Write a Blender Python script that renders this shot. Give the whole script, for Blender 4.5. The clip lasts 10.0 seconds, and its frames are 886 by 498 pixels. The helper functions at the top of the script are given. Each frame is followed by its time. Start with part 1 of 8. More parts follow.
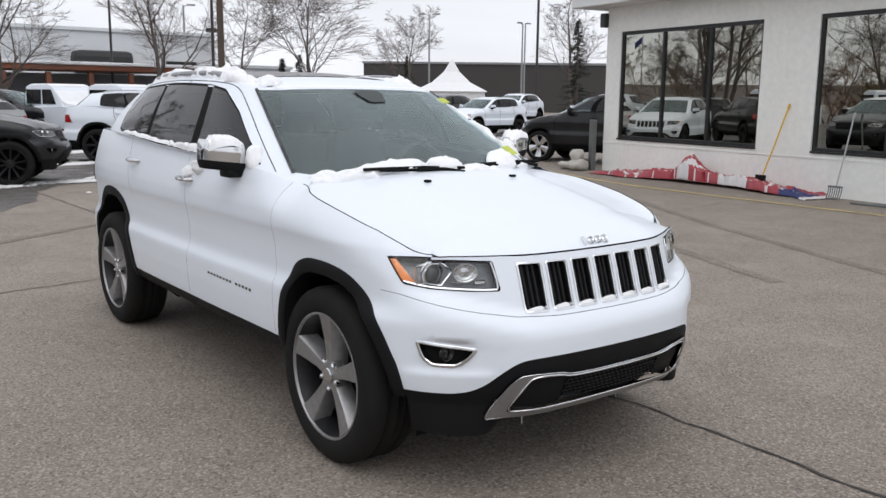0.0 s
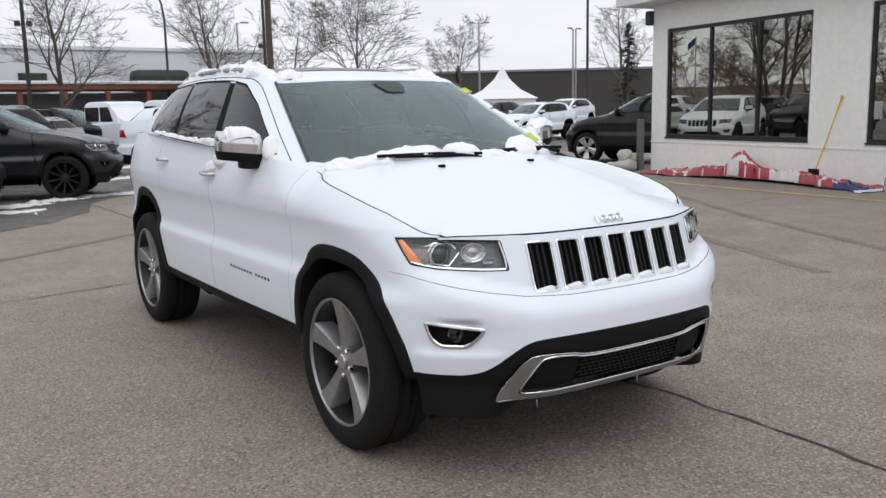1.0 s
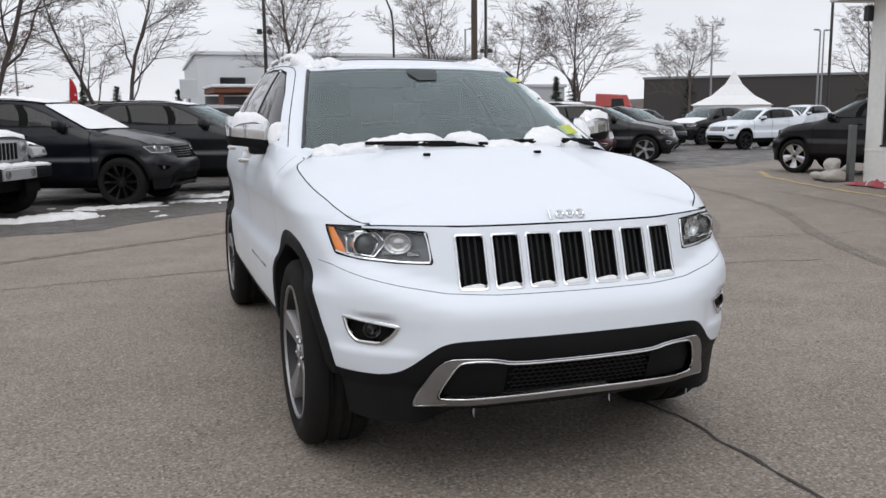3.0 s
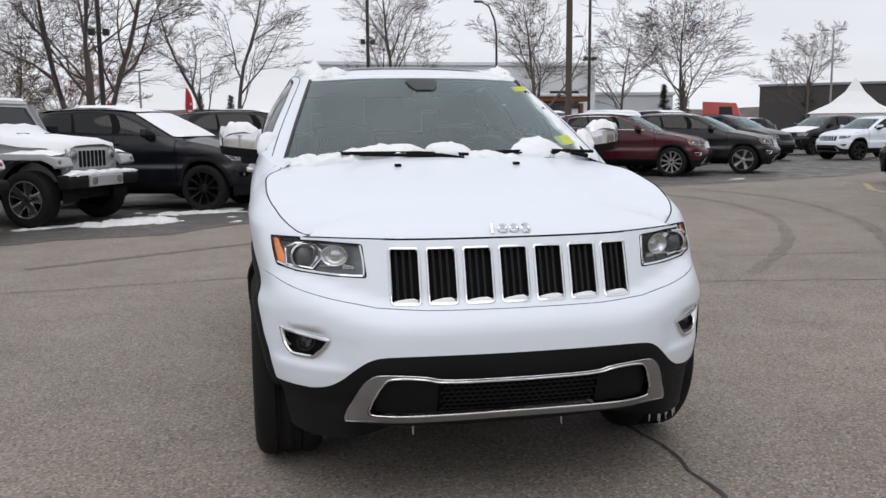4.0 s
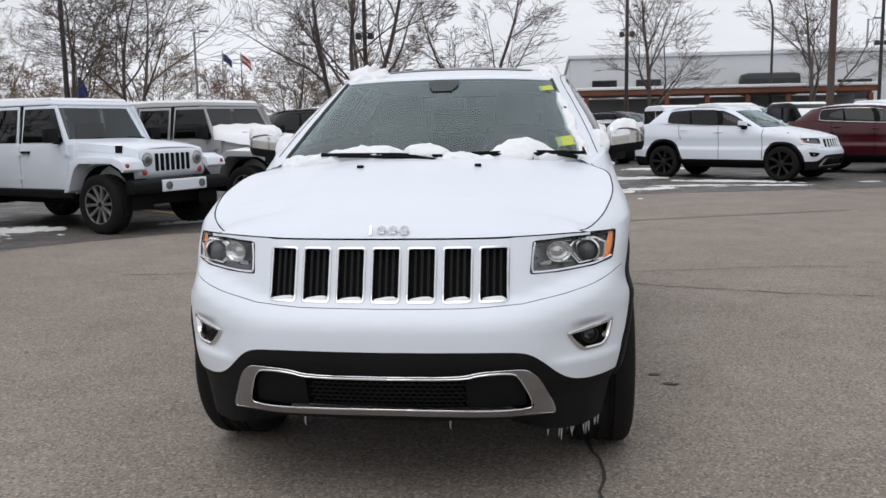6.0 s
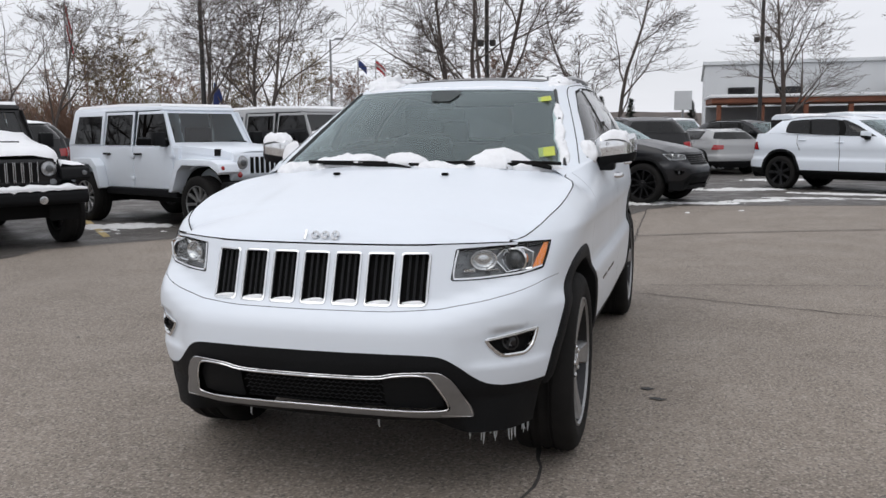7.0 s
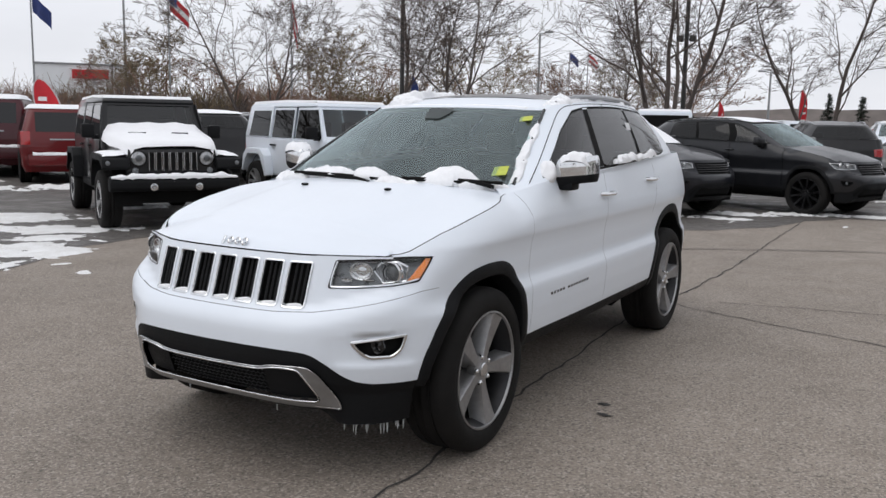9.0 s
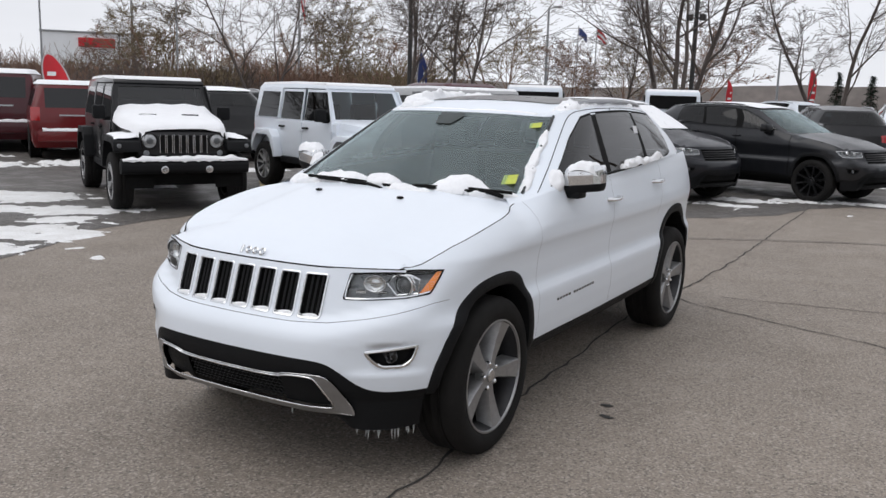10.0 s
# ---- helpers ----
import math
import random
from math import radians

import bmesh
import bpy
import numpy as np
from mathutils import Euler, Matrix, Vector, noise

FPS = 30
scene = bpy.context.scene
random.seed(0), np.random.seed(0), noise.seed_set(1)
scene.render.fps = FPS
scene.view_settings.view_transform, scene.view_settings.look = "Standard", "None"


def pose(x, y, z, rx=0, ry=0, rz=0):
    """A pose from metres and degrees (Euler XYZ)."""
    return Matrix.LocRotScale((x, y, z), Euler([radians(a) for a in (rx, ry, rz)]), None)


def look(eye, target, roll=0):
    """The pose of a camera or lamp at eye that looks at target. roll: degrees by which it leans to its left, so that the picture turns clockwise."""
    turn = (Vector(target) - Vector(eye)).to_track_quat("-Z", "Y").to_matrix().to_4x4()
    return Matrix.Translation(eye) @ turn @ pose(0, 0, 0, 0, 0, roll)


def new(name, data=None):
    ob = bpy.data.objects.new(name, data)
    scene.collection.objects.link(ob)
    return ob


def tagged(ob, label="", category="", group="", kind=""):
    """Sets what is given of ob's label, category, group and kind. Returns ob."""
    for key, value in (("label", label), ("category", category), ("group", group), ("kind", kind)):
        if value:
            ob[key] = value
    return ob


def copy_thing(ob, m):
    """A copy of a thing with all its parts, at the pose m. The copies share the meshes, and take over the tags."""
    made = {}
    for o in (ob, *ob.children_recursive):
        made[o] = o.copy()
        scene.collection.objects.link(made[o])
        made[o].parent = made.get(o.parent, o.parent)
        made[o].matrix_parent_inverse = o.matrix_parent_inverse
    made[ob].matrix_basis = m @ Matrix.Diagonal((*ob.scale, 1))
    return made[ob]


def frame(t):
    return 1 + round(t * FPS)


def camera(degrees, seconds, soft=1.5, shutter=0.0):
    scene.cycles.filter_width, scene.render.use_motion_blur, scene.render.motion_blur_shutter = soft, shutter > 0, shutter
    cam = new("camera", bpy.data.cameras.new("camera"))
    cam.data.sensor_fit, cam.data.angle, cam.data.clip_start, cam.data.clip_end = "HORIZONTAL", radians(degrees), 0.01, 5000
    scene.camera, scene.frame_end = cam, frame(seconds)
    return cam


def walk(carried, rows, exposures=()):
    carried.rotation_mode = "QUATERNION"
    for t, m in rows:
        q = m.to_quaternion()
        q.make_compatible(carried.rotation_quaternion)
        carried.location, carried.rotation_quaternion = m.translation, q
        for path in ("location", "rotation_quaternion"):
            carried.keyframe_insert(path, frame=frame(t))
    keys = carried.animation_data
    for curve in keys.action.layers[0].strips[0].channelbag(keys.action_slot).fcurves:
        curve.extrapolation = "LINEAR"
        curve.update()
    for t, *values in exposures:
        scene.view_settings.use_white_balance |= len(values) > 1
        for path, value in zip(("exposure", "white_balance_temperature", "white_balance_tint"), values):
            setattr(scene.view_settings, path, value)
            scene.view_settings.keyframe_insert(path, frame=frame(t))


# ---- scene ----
cam = camera(54.1, 10.0, soft=1.5)
PATH = [
    (0, (-2.672, -3.154, 1.572), (-1.475, -1.589, 1.228), 0.6),
    (0.5, (-2.644, -3.157, 1.516), (-1.459, -1.58, 1.183), 0.0),
    (1, (-2.507, -3.245, 1.452), (-1.413, -1.602, 1.131), -1.2),
    (1.5, (-2.274, -3.387, 1.39), (-1.305, -1.662, 1.104), -1.3),
    (2, (-1.964, -3.42, 1.333), (-1.097, -1.638, 1.064), -0.5),
    (2.5, (-1.691, -3.484, 1.34), (-0.949, -1.65, 1.048), -0.4),
    (4, (-0.82, -3.623, 1.35), (-0.433, -1.681, 1.071), -0.5),
    (4.5, (-0.481, -3.697, 1.345), (-0.254, -1.729, 1.066), -0.3),
    (5, (-0.14, -3.762, 1.353), (-0.06, -1.785, 1.065), -0.6),
    (5.5, (0.216, -3.748, 1.36), (0.125, -1.771, 1.072), -1.0),
    (7, (1.344, -3.696, 1.375), (0.794, -1.792, 1.109), -0.5),
    (7.5, (1.748, -3.681, 1.379), (1.027, -1.833, 1.121), -0.0),
    (8, (2.106, -3.592, 1.393), (1.245, -1.804, 1.147), 0.9),
    (8.5, (2.426, -3.473, 1.433), (1.469, -1.736, 1.173), 1.5),
    (9, (2.694, -3.482, 1.521), (1.691, -1.776, 1.233), 1.0),
    (9.5, (2.774, -3.539, 1.626), (1.773, -1.836, 1.314), 1.3),
    (10, (2.718, -3.584, 1.716), (1.712, -1.892, 1.365), 1.7),
]
walk(cam, [(t, look(eye, target, roll)) for t, eye, target, roll in PATH],
     exposures=[(0.0, 0.22), (1.5, 0.19), (3.0, 0.12), (4.0, 0.07), (7.5, 0.07), (10.0, 0.12)])

# ---- light: a bright overcast sky ----
world = bpy.data.worlds.new("overcast")
scene.world = world
world.use_nodes = True
wn, wl = world.node_tree.nodes, world.node_tree.links
wn.clear()
sky = wn.new("ShaderNodeTexSky")
sky.sky_type = "NISHITA"
sky.sun_disc = False
sky.sun_elevation = radians(63)
sky.sun_rotation = radians(204)
sky_dim = wn.new("ShaderNodeMix")
sky_dim.data_type, sky_dim.blend_type = "RGBA", "MULTIPLY"
sky_dim.inputs[0].default_value = 1.0
sky_dim.inputs[7].default_value = (0.07, 0.07, 0.07, 1)
coord = wn.new("ShaderNodeTexCoord")
split = wn.new("ShaderNodeSeparateXYZ")
ramp = wn.new("ShaderNodeValToRGB")
ramp.color_ramp.elements[0].position = 0.0
ramp.color_ramp.elements[0].color = (0.875, 0.89, 0.95, 1)
ramp.color_ramp.elements[1].position = 1.0
ramp.color_ramp.elements[1].color = (0.875, 0.89, 0.95, 1)
mid = ramp.color_ramp.elements.new(0.22)
mid.color = (0.90, 0.915, 0.975, 1)
cloud_map = wn.new("ShaderNodeMapping")
cloud_map.inputs["Scale"].default_value = (1.2, 1.2, 4.5)
cloud = wn.new("ShaderNodeTexNoise")
cloud.inputs["Scale"].default_value = 2.2
cloud.inputs["Detail"].default_value = 5
cloud.inputs["Roughness"].default_value = 0.5
cloud_range = wn.new("ShaderNodeMapRange")
cloud_range.inputs[1].default_value, cloud_range.inputs[2].default_value = 0.3, 0.7
cloud_range.inputs[3].default_value, cloud_range.inputs[4].default_value = 0.86, 1.03
layer = wn.new("ShaderNodeMix")
layer.data_type, layer.blend_type = "RGBA", "MULTIPLY"
layer.inputs[0].default_value = 1.0
both = wn.new("ShaderNodeMix")
both.data_type = "RGBA"
both.inputs[0].default_value = 0.93
back = wn.new("ShaderNodeBackground")
back.inputs["Strength"].default_value = 1.0
wout = wn.new("ShaderNodeOutputWorld")
wl.new(coord.outputs["Generated"], split.inputs[0])
wl.new(split.outputs[2], ramp.inputs[0])
wl.new(coord.outputs["Generated"], cloud_map.inputs[0])
wl.new(cloud_map.outputs[0], cloud.inputs["Vector"])
wl.new(cloud.outputs["Fac"], cloud_range.inputs[0])
wl.new(ramp.outputs[0], layer.inputs[6])
wl.new(cloud_range.outputs[0], layer.inputs[7])
wl.new(sky.outputs[0], sky_dim.inputs[6])
wl.new(sky_dim.outputs[2], both.inputs[6])
wl.new(layer.outputs[2], both.inputs[7])
wl.new(both.outputs[2], back.inputs[0])
wl.new(back.outputs[0], wout.inputs[0])

sun_data = bpy.data.lights.new("sun", "SUN")
sun_data.energy, sun_data.angle, sun_data.color = 0.85, radians(60), (1.0, 0.97, 0.94)
sun = new("sun", sun_data)
sun.matrix_world = look((-1.9, -4.2, 9), (0, 0, 0))

# ---- materials ----
def shader(name):
    m = bpy.data.materials.new(name)
    m.use_nodes = True
    nt = m.node_tree
    return m, nt, nt.nodes["Principled BSDF"]


def noise_node(nt, scale, detail=3.0, rough=0.55, source="Object"):
    tc = nt.nodes.new("ShaderNodeTexCoord")
    n = nt.nodes.new("ShaderNodeTexNoise")
    n.inputs["Scale"].default_value = scale
    n.inputs["Detail"].default_value = detail
    n.inputs["Roughness"].default_value = rough
    nt.links.new(tc.outputs[source], n.inputs["Vector"])
    return n


def rng(nt, socket, a, b, lo, hi):
    r = nt.nodes.new("ShaderNodeMapRange")
    r.inputs[1].default_value, r.inputs[2].default_value = a, b
    r.inputs[3].default_value, r.inputs[4].default_value = lo, hi
    nt.links.new(socket, r.inputs[0])
    return r.outputs[0]


def blend(nt, fac, a, b, mode="MIX"):
    m = nt.nodes.new("ShaderNodeMix")
    m.data_type, m.blend_type = "RGBA", mode
    for i, v in ((0, fac), (6, a), (7, b)):
        if isinstance(v, bpy.types.NodeSocket):
            nt.links.new(v, m.inputs[i])
        else:
            m.inputs[i].default_value = v if i == 0 else (*v, 1)[:4]
    return m.outputs[2]


def bump(nt, bs, socket, strength, dist):
    b = nt.nodes.new("ShaderNodeBump")
    b.inputs["Strength"].default_value, b.inputs["Distance"].default_value = strength, dist
    nt.links.new(socket, b.inputs["Height"])
    nt.links.new(b.outputs[0], bs.inputs["Normal"])


def material(name, colour, rough=0.6, metal=0.0, vary=0.12, scale=3.0, fine=40.0, bumped=0.0, bump_scale=60.0, coat=0.0, tint=None, rough_vary=0.08, spec=0.5):
    """A surface with variation at two scales; tint is the colour of its stains."""
    m, nt, bs = shader(name)
    big, small = noise_node(nt, scale, 4), noise_node(nt, fine, 3)
    dark = tint or tuple(c * (1 - 2 * vary) for c in colour)
    light = tuple(min(1, c * (1 + vary)) for c in colour)
    c1 = blend(nt, rng(nt, big.outputs[0], 0.3, 0.7, 0, 1), dark, light)
    c2 = blend(nt, 0.5, c1, blend(nt, rng(nt, small.outputs[0], 0.3, 0.7, 0, 1), dark, light))
    nt.links.new(c2, bs.inputs["Base Color"])
    nt.links.new(rng(nt, big.outputs[0], 0.25, 0.75, max(0.02, rough - rough_vary), min(1, rough + rough_vary)), bs.inputs["Roughness"])
    bs.inputs["Metallic"].default_value = metal
    bs.inputs["Specular IOR Level"].default_value = spec
    if coat:
        bs.inputs["Coat Weight"].default_value, bs.inputs["Coat Roughness"].default_value = coat, 0.03
    if bumped:
        bump(nt, bs, noise_node(nt, bump_scale, 4).outputs[0], bumped, 0.01)
    return m


def paint(name, colour, dirt=0.12, flake=0.0, rough=0.35, coat=1.0, frost=0.0):
    """Car paint under clear coat, with a film of road dirt."""
    m, nt, bs = shader(name)
    big, fine = noise_node(nt, 2.2, 5, 0.65), noise_node(nt, 35, 3)
    grime = tuple(0.75 * c + 0.25 * g for c, g in zip(colour, (0.30, 0.29, 0.27)))
    f = rng(nt, big.outputs[0], 0.42, 0.8, 0, dirt)
    nt.links.new(blend(nt, f, colour, grime), bs.inputs["Base Color"])
    nt.links.new(rng(nt, fine.outputs[0], 0.3, 0.7, rough - 0.05, rough + 0.08), bs.inputs["Roughness"])
    bs.inputs["Metallic"].default_value = flake
    bs.inputs["Specular IOR Level"].default_value = 0.5 if coat == 1.0 else 0.2
    bs.inputs["Coat Weight"].default_value = coat
    nt.links.new(rng(nt, big.outputs[0], 0.35, 0.75, 0.02 + frost, 0.10 + frost), bs.inputs["Coat Roughness"])
    return m


def glass(name, tint, f0=0.05, shine_tint=(1, 1, 1), film=0.0):
    """Clear glass: tinted when looked through, more mirror-like at a slant; film is a pale haze painted over the pane
    to lighten it.
    """
    m = bpy.data.materials.new(name)
    m.use_nodes = True
    nt = m.node_tree
    nt.nodes.clear()
    clear, shine = nt.nodes.new("ShaderNodeBsdfTransparent"), nt.nodes.new("ShaderNodeBsdfGlossy")
    lw, power, mix, out = nt.nodes.new("ShaderNodeLayerWeight"), nt.nodes.new("ShaderNodeMath"), nt.nodes.new("ShaderNodeMixShader"), nt.nodes.new("ShaderNodeOutputMaterial")
    clear.inputs[0].default_value = (*tint, 1)
    shine.inputs["Color"].default_value = (*shine_tint, 1)
    shine.inputs["Roughness"].default_value = 0.0
    lw.inputs[0].default_value = 0.5
    power.operation = "POWER"
    power.inputs[1].default_value = 5.0
    nt.links.new(lw.outputs["Facing"], power.inputs[0])
    nt.links.new(rng(nt, power.outputs[0], 0, 1, f0, 1), mix.inputs[0])
    nt.links.new(clear.outputs[0], mix.inputs[1])
    nt.links.new(shine.outputs[0], mix.inputs[2])
    last = mix.outputs[0]
    # bright haze on the pane, painted as a thin pale diffuse layer
    if film:
        veil, over = nt.nodes.new("ShaderNodeBsdfDiffuse"), nt.nodes.new("ShaderNodeMixShader")
        veil.inputs[0].default_value = (0.55, 0.62, 0.61, 1)
        nt.links.new(rng(nt, noise_node(nt, 1.6, 5, 0.6).outputs[0], 0.3, 0.7, film * 0.45, film * 1.5), over.inputs[0])
        nt.links.new(last, over.inputs[1])
        nt.links.new(veil.outputs[0], over.inputs[2])
        last = over.outputs[0]
    nt.links.new(last, out.inputs[0])
    return m


def asphalt(name, base, stain, grit=0.5, rough=(0.68, 0.92)):
    """Worn asphalt: stones, fine grit, large stains and a coarse relief."""
    m, nt, bs = shader(name)
    big, mid_n, fine = noise_node(nt, 0.22, 5, 0.6), noise_node(nt, 1.7, 5, 0.65), noise_node(nt, 70, 4, 0.72)
    tc = nt.nodes.new("ShaderNodeTexCoord")
    stones = nt.nodes.new("ShaderNodeTexVoronoi")
    stones.inputs["Scale"].default_value = 95
    nt.links.new(tc.outputs["Object"], stones.inputs["Vector"])
    c = blend(nt, rng(nt, big.outputs[0], 0.35, 0.68, 0, 1), base, stain)
    c = blend(nt, rng(nt, mid_n.outputs[0], 0.35, 0.75, 0, 0.5), c, tuple(0.8 * v for v in stain))
    grey = nt.nodes.new("ShaderNodeRGBToBW")
    nt.links.new(stones.outputs["Color"], grey.inputs[0])
    c = blend(nt, rng(nt, grey.outputs[0], 0.66, 0.85, 0, 0.75 * grit), c, (0.42, 0.375, 0.33))
    c = blend(nt, rng(nt, grey.outputs[0], 0.34, 0.15, 0, 0.75 * grit), c, (0.05, 0.046, 0.043))
    c = blend(nt, rng(nt, fine.outputs[0], 0.55, 0.70, 0.0, 0.75), c, tuple(1.9 * v for v in base))
    c = blend(nt, rng(nt, fine.outputs[0], 0.45, 0.29, 0.0, 0.75), c, tuple(0.36 * v for v in base))
    nt.links.new(c, bs.inputs["Base Color"])
    nt.links.new(rng(nt, mid_n.outputs[0], 0.3, 0.7, *rough), bs.inputs["Roughness"])
    bump(nt, bs, fine.outputs[0], 0.5, 0.006)
    return m


ASPHALT = asphalt("asphalt", (0.272, 0.231, 0.192), (0.198, 0.168, 0.140), 0.85)
ASPHALT_DARK = asphalt("asphalt_dark_damp", (0.10, 0.092, 0.085), (0.055, 0.051, 0.048), 0.6, (0.32, 0.85))
CRACK = material("crack_filler", (0.055, 0.050, 0.046), 0.9, vary=0.3, scale=6, bumped=0.6)
YELLOW_LINE = material("worn_yellow_paint", (0.56, 0.42, 0.17), 0.8, vary=0.25, scale=2.5, fine=45, tint=(0.20, 0.17, 0.12), bumped=0.3)
SNOW = material("snow", (0.86, 0.87, 0.89), 0.75, vary=0.03, scale=5, fine=60, bumped=0.5, bump_scale=45)
SNOW_DIRTY = material("old_snow", (0.78, 0.79, 0.80), 0.8, vary=0.06, scale=3, fine=50, tint=(0.55, 0.54, 0.52), bumped=0.6, bump_scale=35)
WHITE = paint("white_car_paint", (0.755, 0.805, 0.868), dirt=0.12, coat=0.55, frost=0.16)
BLACK_PAINT = paint("black_car_paint", (0.005, 0.005, 0.006), coat=0.55)
NAVY = paint("navy_car_paint", (0.003, 0.004, 0.008), coat=0.55)
GREY_PAINT = paint("granite_car_paint", (0.013, 0.014, 0.017), flake=0.3, coat=0.6)
SILVER_PAINT = paint("silver_grey_car_paint", (0.35, 0.355, 0.36), flake=0.05)
MAROON = paint("maroon_car_paint", (0.055, 0.004, 0.009), flake=0.1, coat=0.6)
RED_PAINT = paint("red_car_paint", (0.115, 0.005, 0.007), coat=0.6)
ORANGE_PAINT = paint("orange_red_paint", (0.50, 0.032, 0.02))
CLADDING = material("black_textured_plastic", (0.010, 0.0105, 0.0115), 0.55, vary=0.15, scale=4, fine=120, bumped=0.15, bump_scale=300, spec=0.12)
BLACK = material("matt_black", (0.004, 0.004, 0.004), 0.85, vary=0.2, spec=0.2)
GLOSS_BLACK = material("gloss_black", (0.008, 0.008, 0.009), 0.12, vary=0.1)
ROOF_GLASS = material("frosted_roof_glass", (0.11, 0.10, 0.095), 0.32, vary=0.35, scale=5, fine=45, tint=(0.05, 0.047, 0.045))
ROUND_LAMP = material("round_lamp_lens", (0.42, 0.43, 0.44), 0.14, 0.6, vary=0.3, scale=16)
SLAT = material("satin_black_slat", (0.011, 0.0115, 0.013), 0.45, vary=0.15, spec=0.25)
SENSOR = material("dark_grey_housing", (0.13, 0.15, 0.152), 0.45, vary=0.1, scale=8)
LINING = material("pale_headlining", (0.50, 0.50, 0.48), 0.9, vary=0.05)
RUBBER = material("tyre_rubber", (0.008, 0.0078, 0.0075), 0.85, vary=0.25, scale=7, fine=60, tint=(0.013, 0.012, 0.0115), bumped=0.2, bump_scale=90, spec=0.2)
CHROME = material("chrome", (0.75, 0.76, 0.77), 0.10, 1.0, vary=0.04)
SATIN = material("satin_silver", (0.62, 0.62, 0.63), 0.22, 1.0, vary=0.06)
SATIN_GREY = material("satin_grey_metal", (0.34, 0.345, 0.355), 0.36, 0.9, vary=0.06)
ALLOY = material("machined_alloy", (0.35, 0.35, 0.355), 0.42, 0.8, vary=0.10, scale=9, tint=(0.26, 0.26, 0.26))
ALLOY_GREY = material("grey_alloy_pocket", (0.03, 0.03, 0.032), 0.4, 0.7, vary=0.1)
ALLOY_BLACK = material("black_alloy", (0.015, 0.015, 0.016), 0.3, 0.5, vary=0.1)
AMBER = material("amber_lens", (0.95, 0.25, 0.012), 0.2, vary=0.08, scale=14, coat=1.0)
TAIL_RED = material("red_lens", (0.38, 0.012, 0.014), 0.2, vary=0.1, scale=14, coat=1.0)
LAMP_HOUSING = material("lamp_reflector", (0.70, 0.71, 0.72), 0.16, 0.9, vary=0.12, scale=12)
LENS_GREY = material("projector_lens", (0.10, 0.105, 0.11), 0.08, 0.3, vary=0.1, scale=20)
LAMP_DARK = material("lamp_bezel", (0.20, 0.21, 0.22), 0.32, 0.4, vary=0.2, scale=14)
WINDSHIELD = glass("windscreen_glass", (0.74, 0.84, 0.83), 0.10, (0.82, 0.97, 0.99), film=0.085)
SCREEN_DARK = glass("dark_windscreen_glass", (0.22, 0.27, 0.27), 0.06)
TINTED = glass("privacy_glass", (0.03, 0.033, 0.035), 0.036)
FRONT_GLASS = glass("door_glass", (0.10, 0.115, 0.115), 0.045)
CLEAR = glass("clear_lens", (0.92, 0.93, 0.93), 0.04)
SHOP_GLASS = glass("shop_glass", (0.12, 0.13, 0.12), 0.43, (1.0, 1.0, 0.90))
SEAT = material("dark_leather", (0.022, 0.022, 0.024), 0.55, vary=0.15, scale=6)
YELLOW_TAG = material("yellow_sticker", (0.50, 0.56, 0.08), 0.6, vary=0.08, scale=20)
ICE = material("wet_ice", (0.40, 0.42, 0.43), 0.12, vary=0.05, spec=0.6)
PAPER = material("white_paper", (0.75, 0.76, 0.77), 0.7, vary=0.04)

# ---- mesh tools ----
from mathutils import geometry


def mesh(name, verts, faces, mat, smooth=False, normals=None):
    me = bpy.data.meshes.new(name)
    me.from_pydata([tuple(v) for v in verts], [], [tuple(f) for f in faces])
    if smooth:
        me.polygons.foreach_set("use_smooth", [True] * len(me.polygons))
    if normals is not None:
        me.normals_split_custom_set_from_vertices([tuple(n) for n in normals])
    me.materials.append(mat)
    me.update()
    return me


def attach(name, me, parent=None, label="", at=None):
    ob = new(name, me)
    if parent is not None:
        ob.parent = parent
    if at is not None:
        ob.matrix_basis = at
    if label:
        ob["label"] = label
    return ob


def part(name, bm, mat, parent, label="", smooth=False, angle=None, at=None):
    """One bmesh as one mesh object under its thing."""
    bmesh.ops.recalc_face_normals(bm, faces=bm.faces)
    me = bpy.data.meshes.new(name)
    bm.to_mesh(me)
    bm.free()
    me.materials.append(mat)
    if smooth or angle:
        me.polygons.foreach_set("use_smooth", [True] * len(me.polygons))
        if angle:
            me.set_sharp_from_angle(angle=radians(angle))
    return attach(name, me, parent, label, at)


def root(name, m, label, category, group="", kind=""):
    ob = new(name)
    ob.empty_display_size = 0.2
    ob.matrix_basis = m
    return tagged(ob, label, category, group, kind)


def box(bm, x0, x1, y0, y1, z0, z1, bevel=0.0, m=None, taper=None):
    """A box into bm. taper: scale of its top face in x and y."""
    cx, cy, cz = (x0 + x1) / 2, (y0 + y1) / 2, (z0 + z1) / 2
    r = bmesh.ops.create_cube(bm, size=1.0)
    vs = r["verts"]
    for v in vs:
        top = v.co.z > 0
        k = taper if (taper and top) else (1, 1)
        v.co = Vector((cx + v.co.x * (x1 - x0) * k[0], cy + v.co.y * (y1 - y0) * k[1], cz + v.co.z * (z1 - z0)))
    if bevel:
        es = list({e for v in vs for e in v.link_edges})
        r2 = bmesh.ops.bevel(bm, geom=es, offset=bevel, segments=2, affect="EDGES", profile=0.6)
        vs = list({v for f in r2["faces"] for v in f.verts} | {v for v in vs if v.is_valid})
    if m is not None:
        bmesh.ops.transform(bm, matrix=m, verts=[v for v in vs if v.is_valid])
    return bm


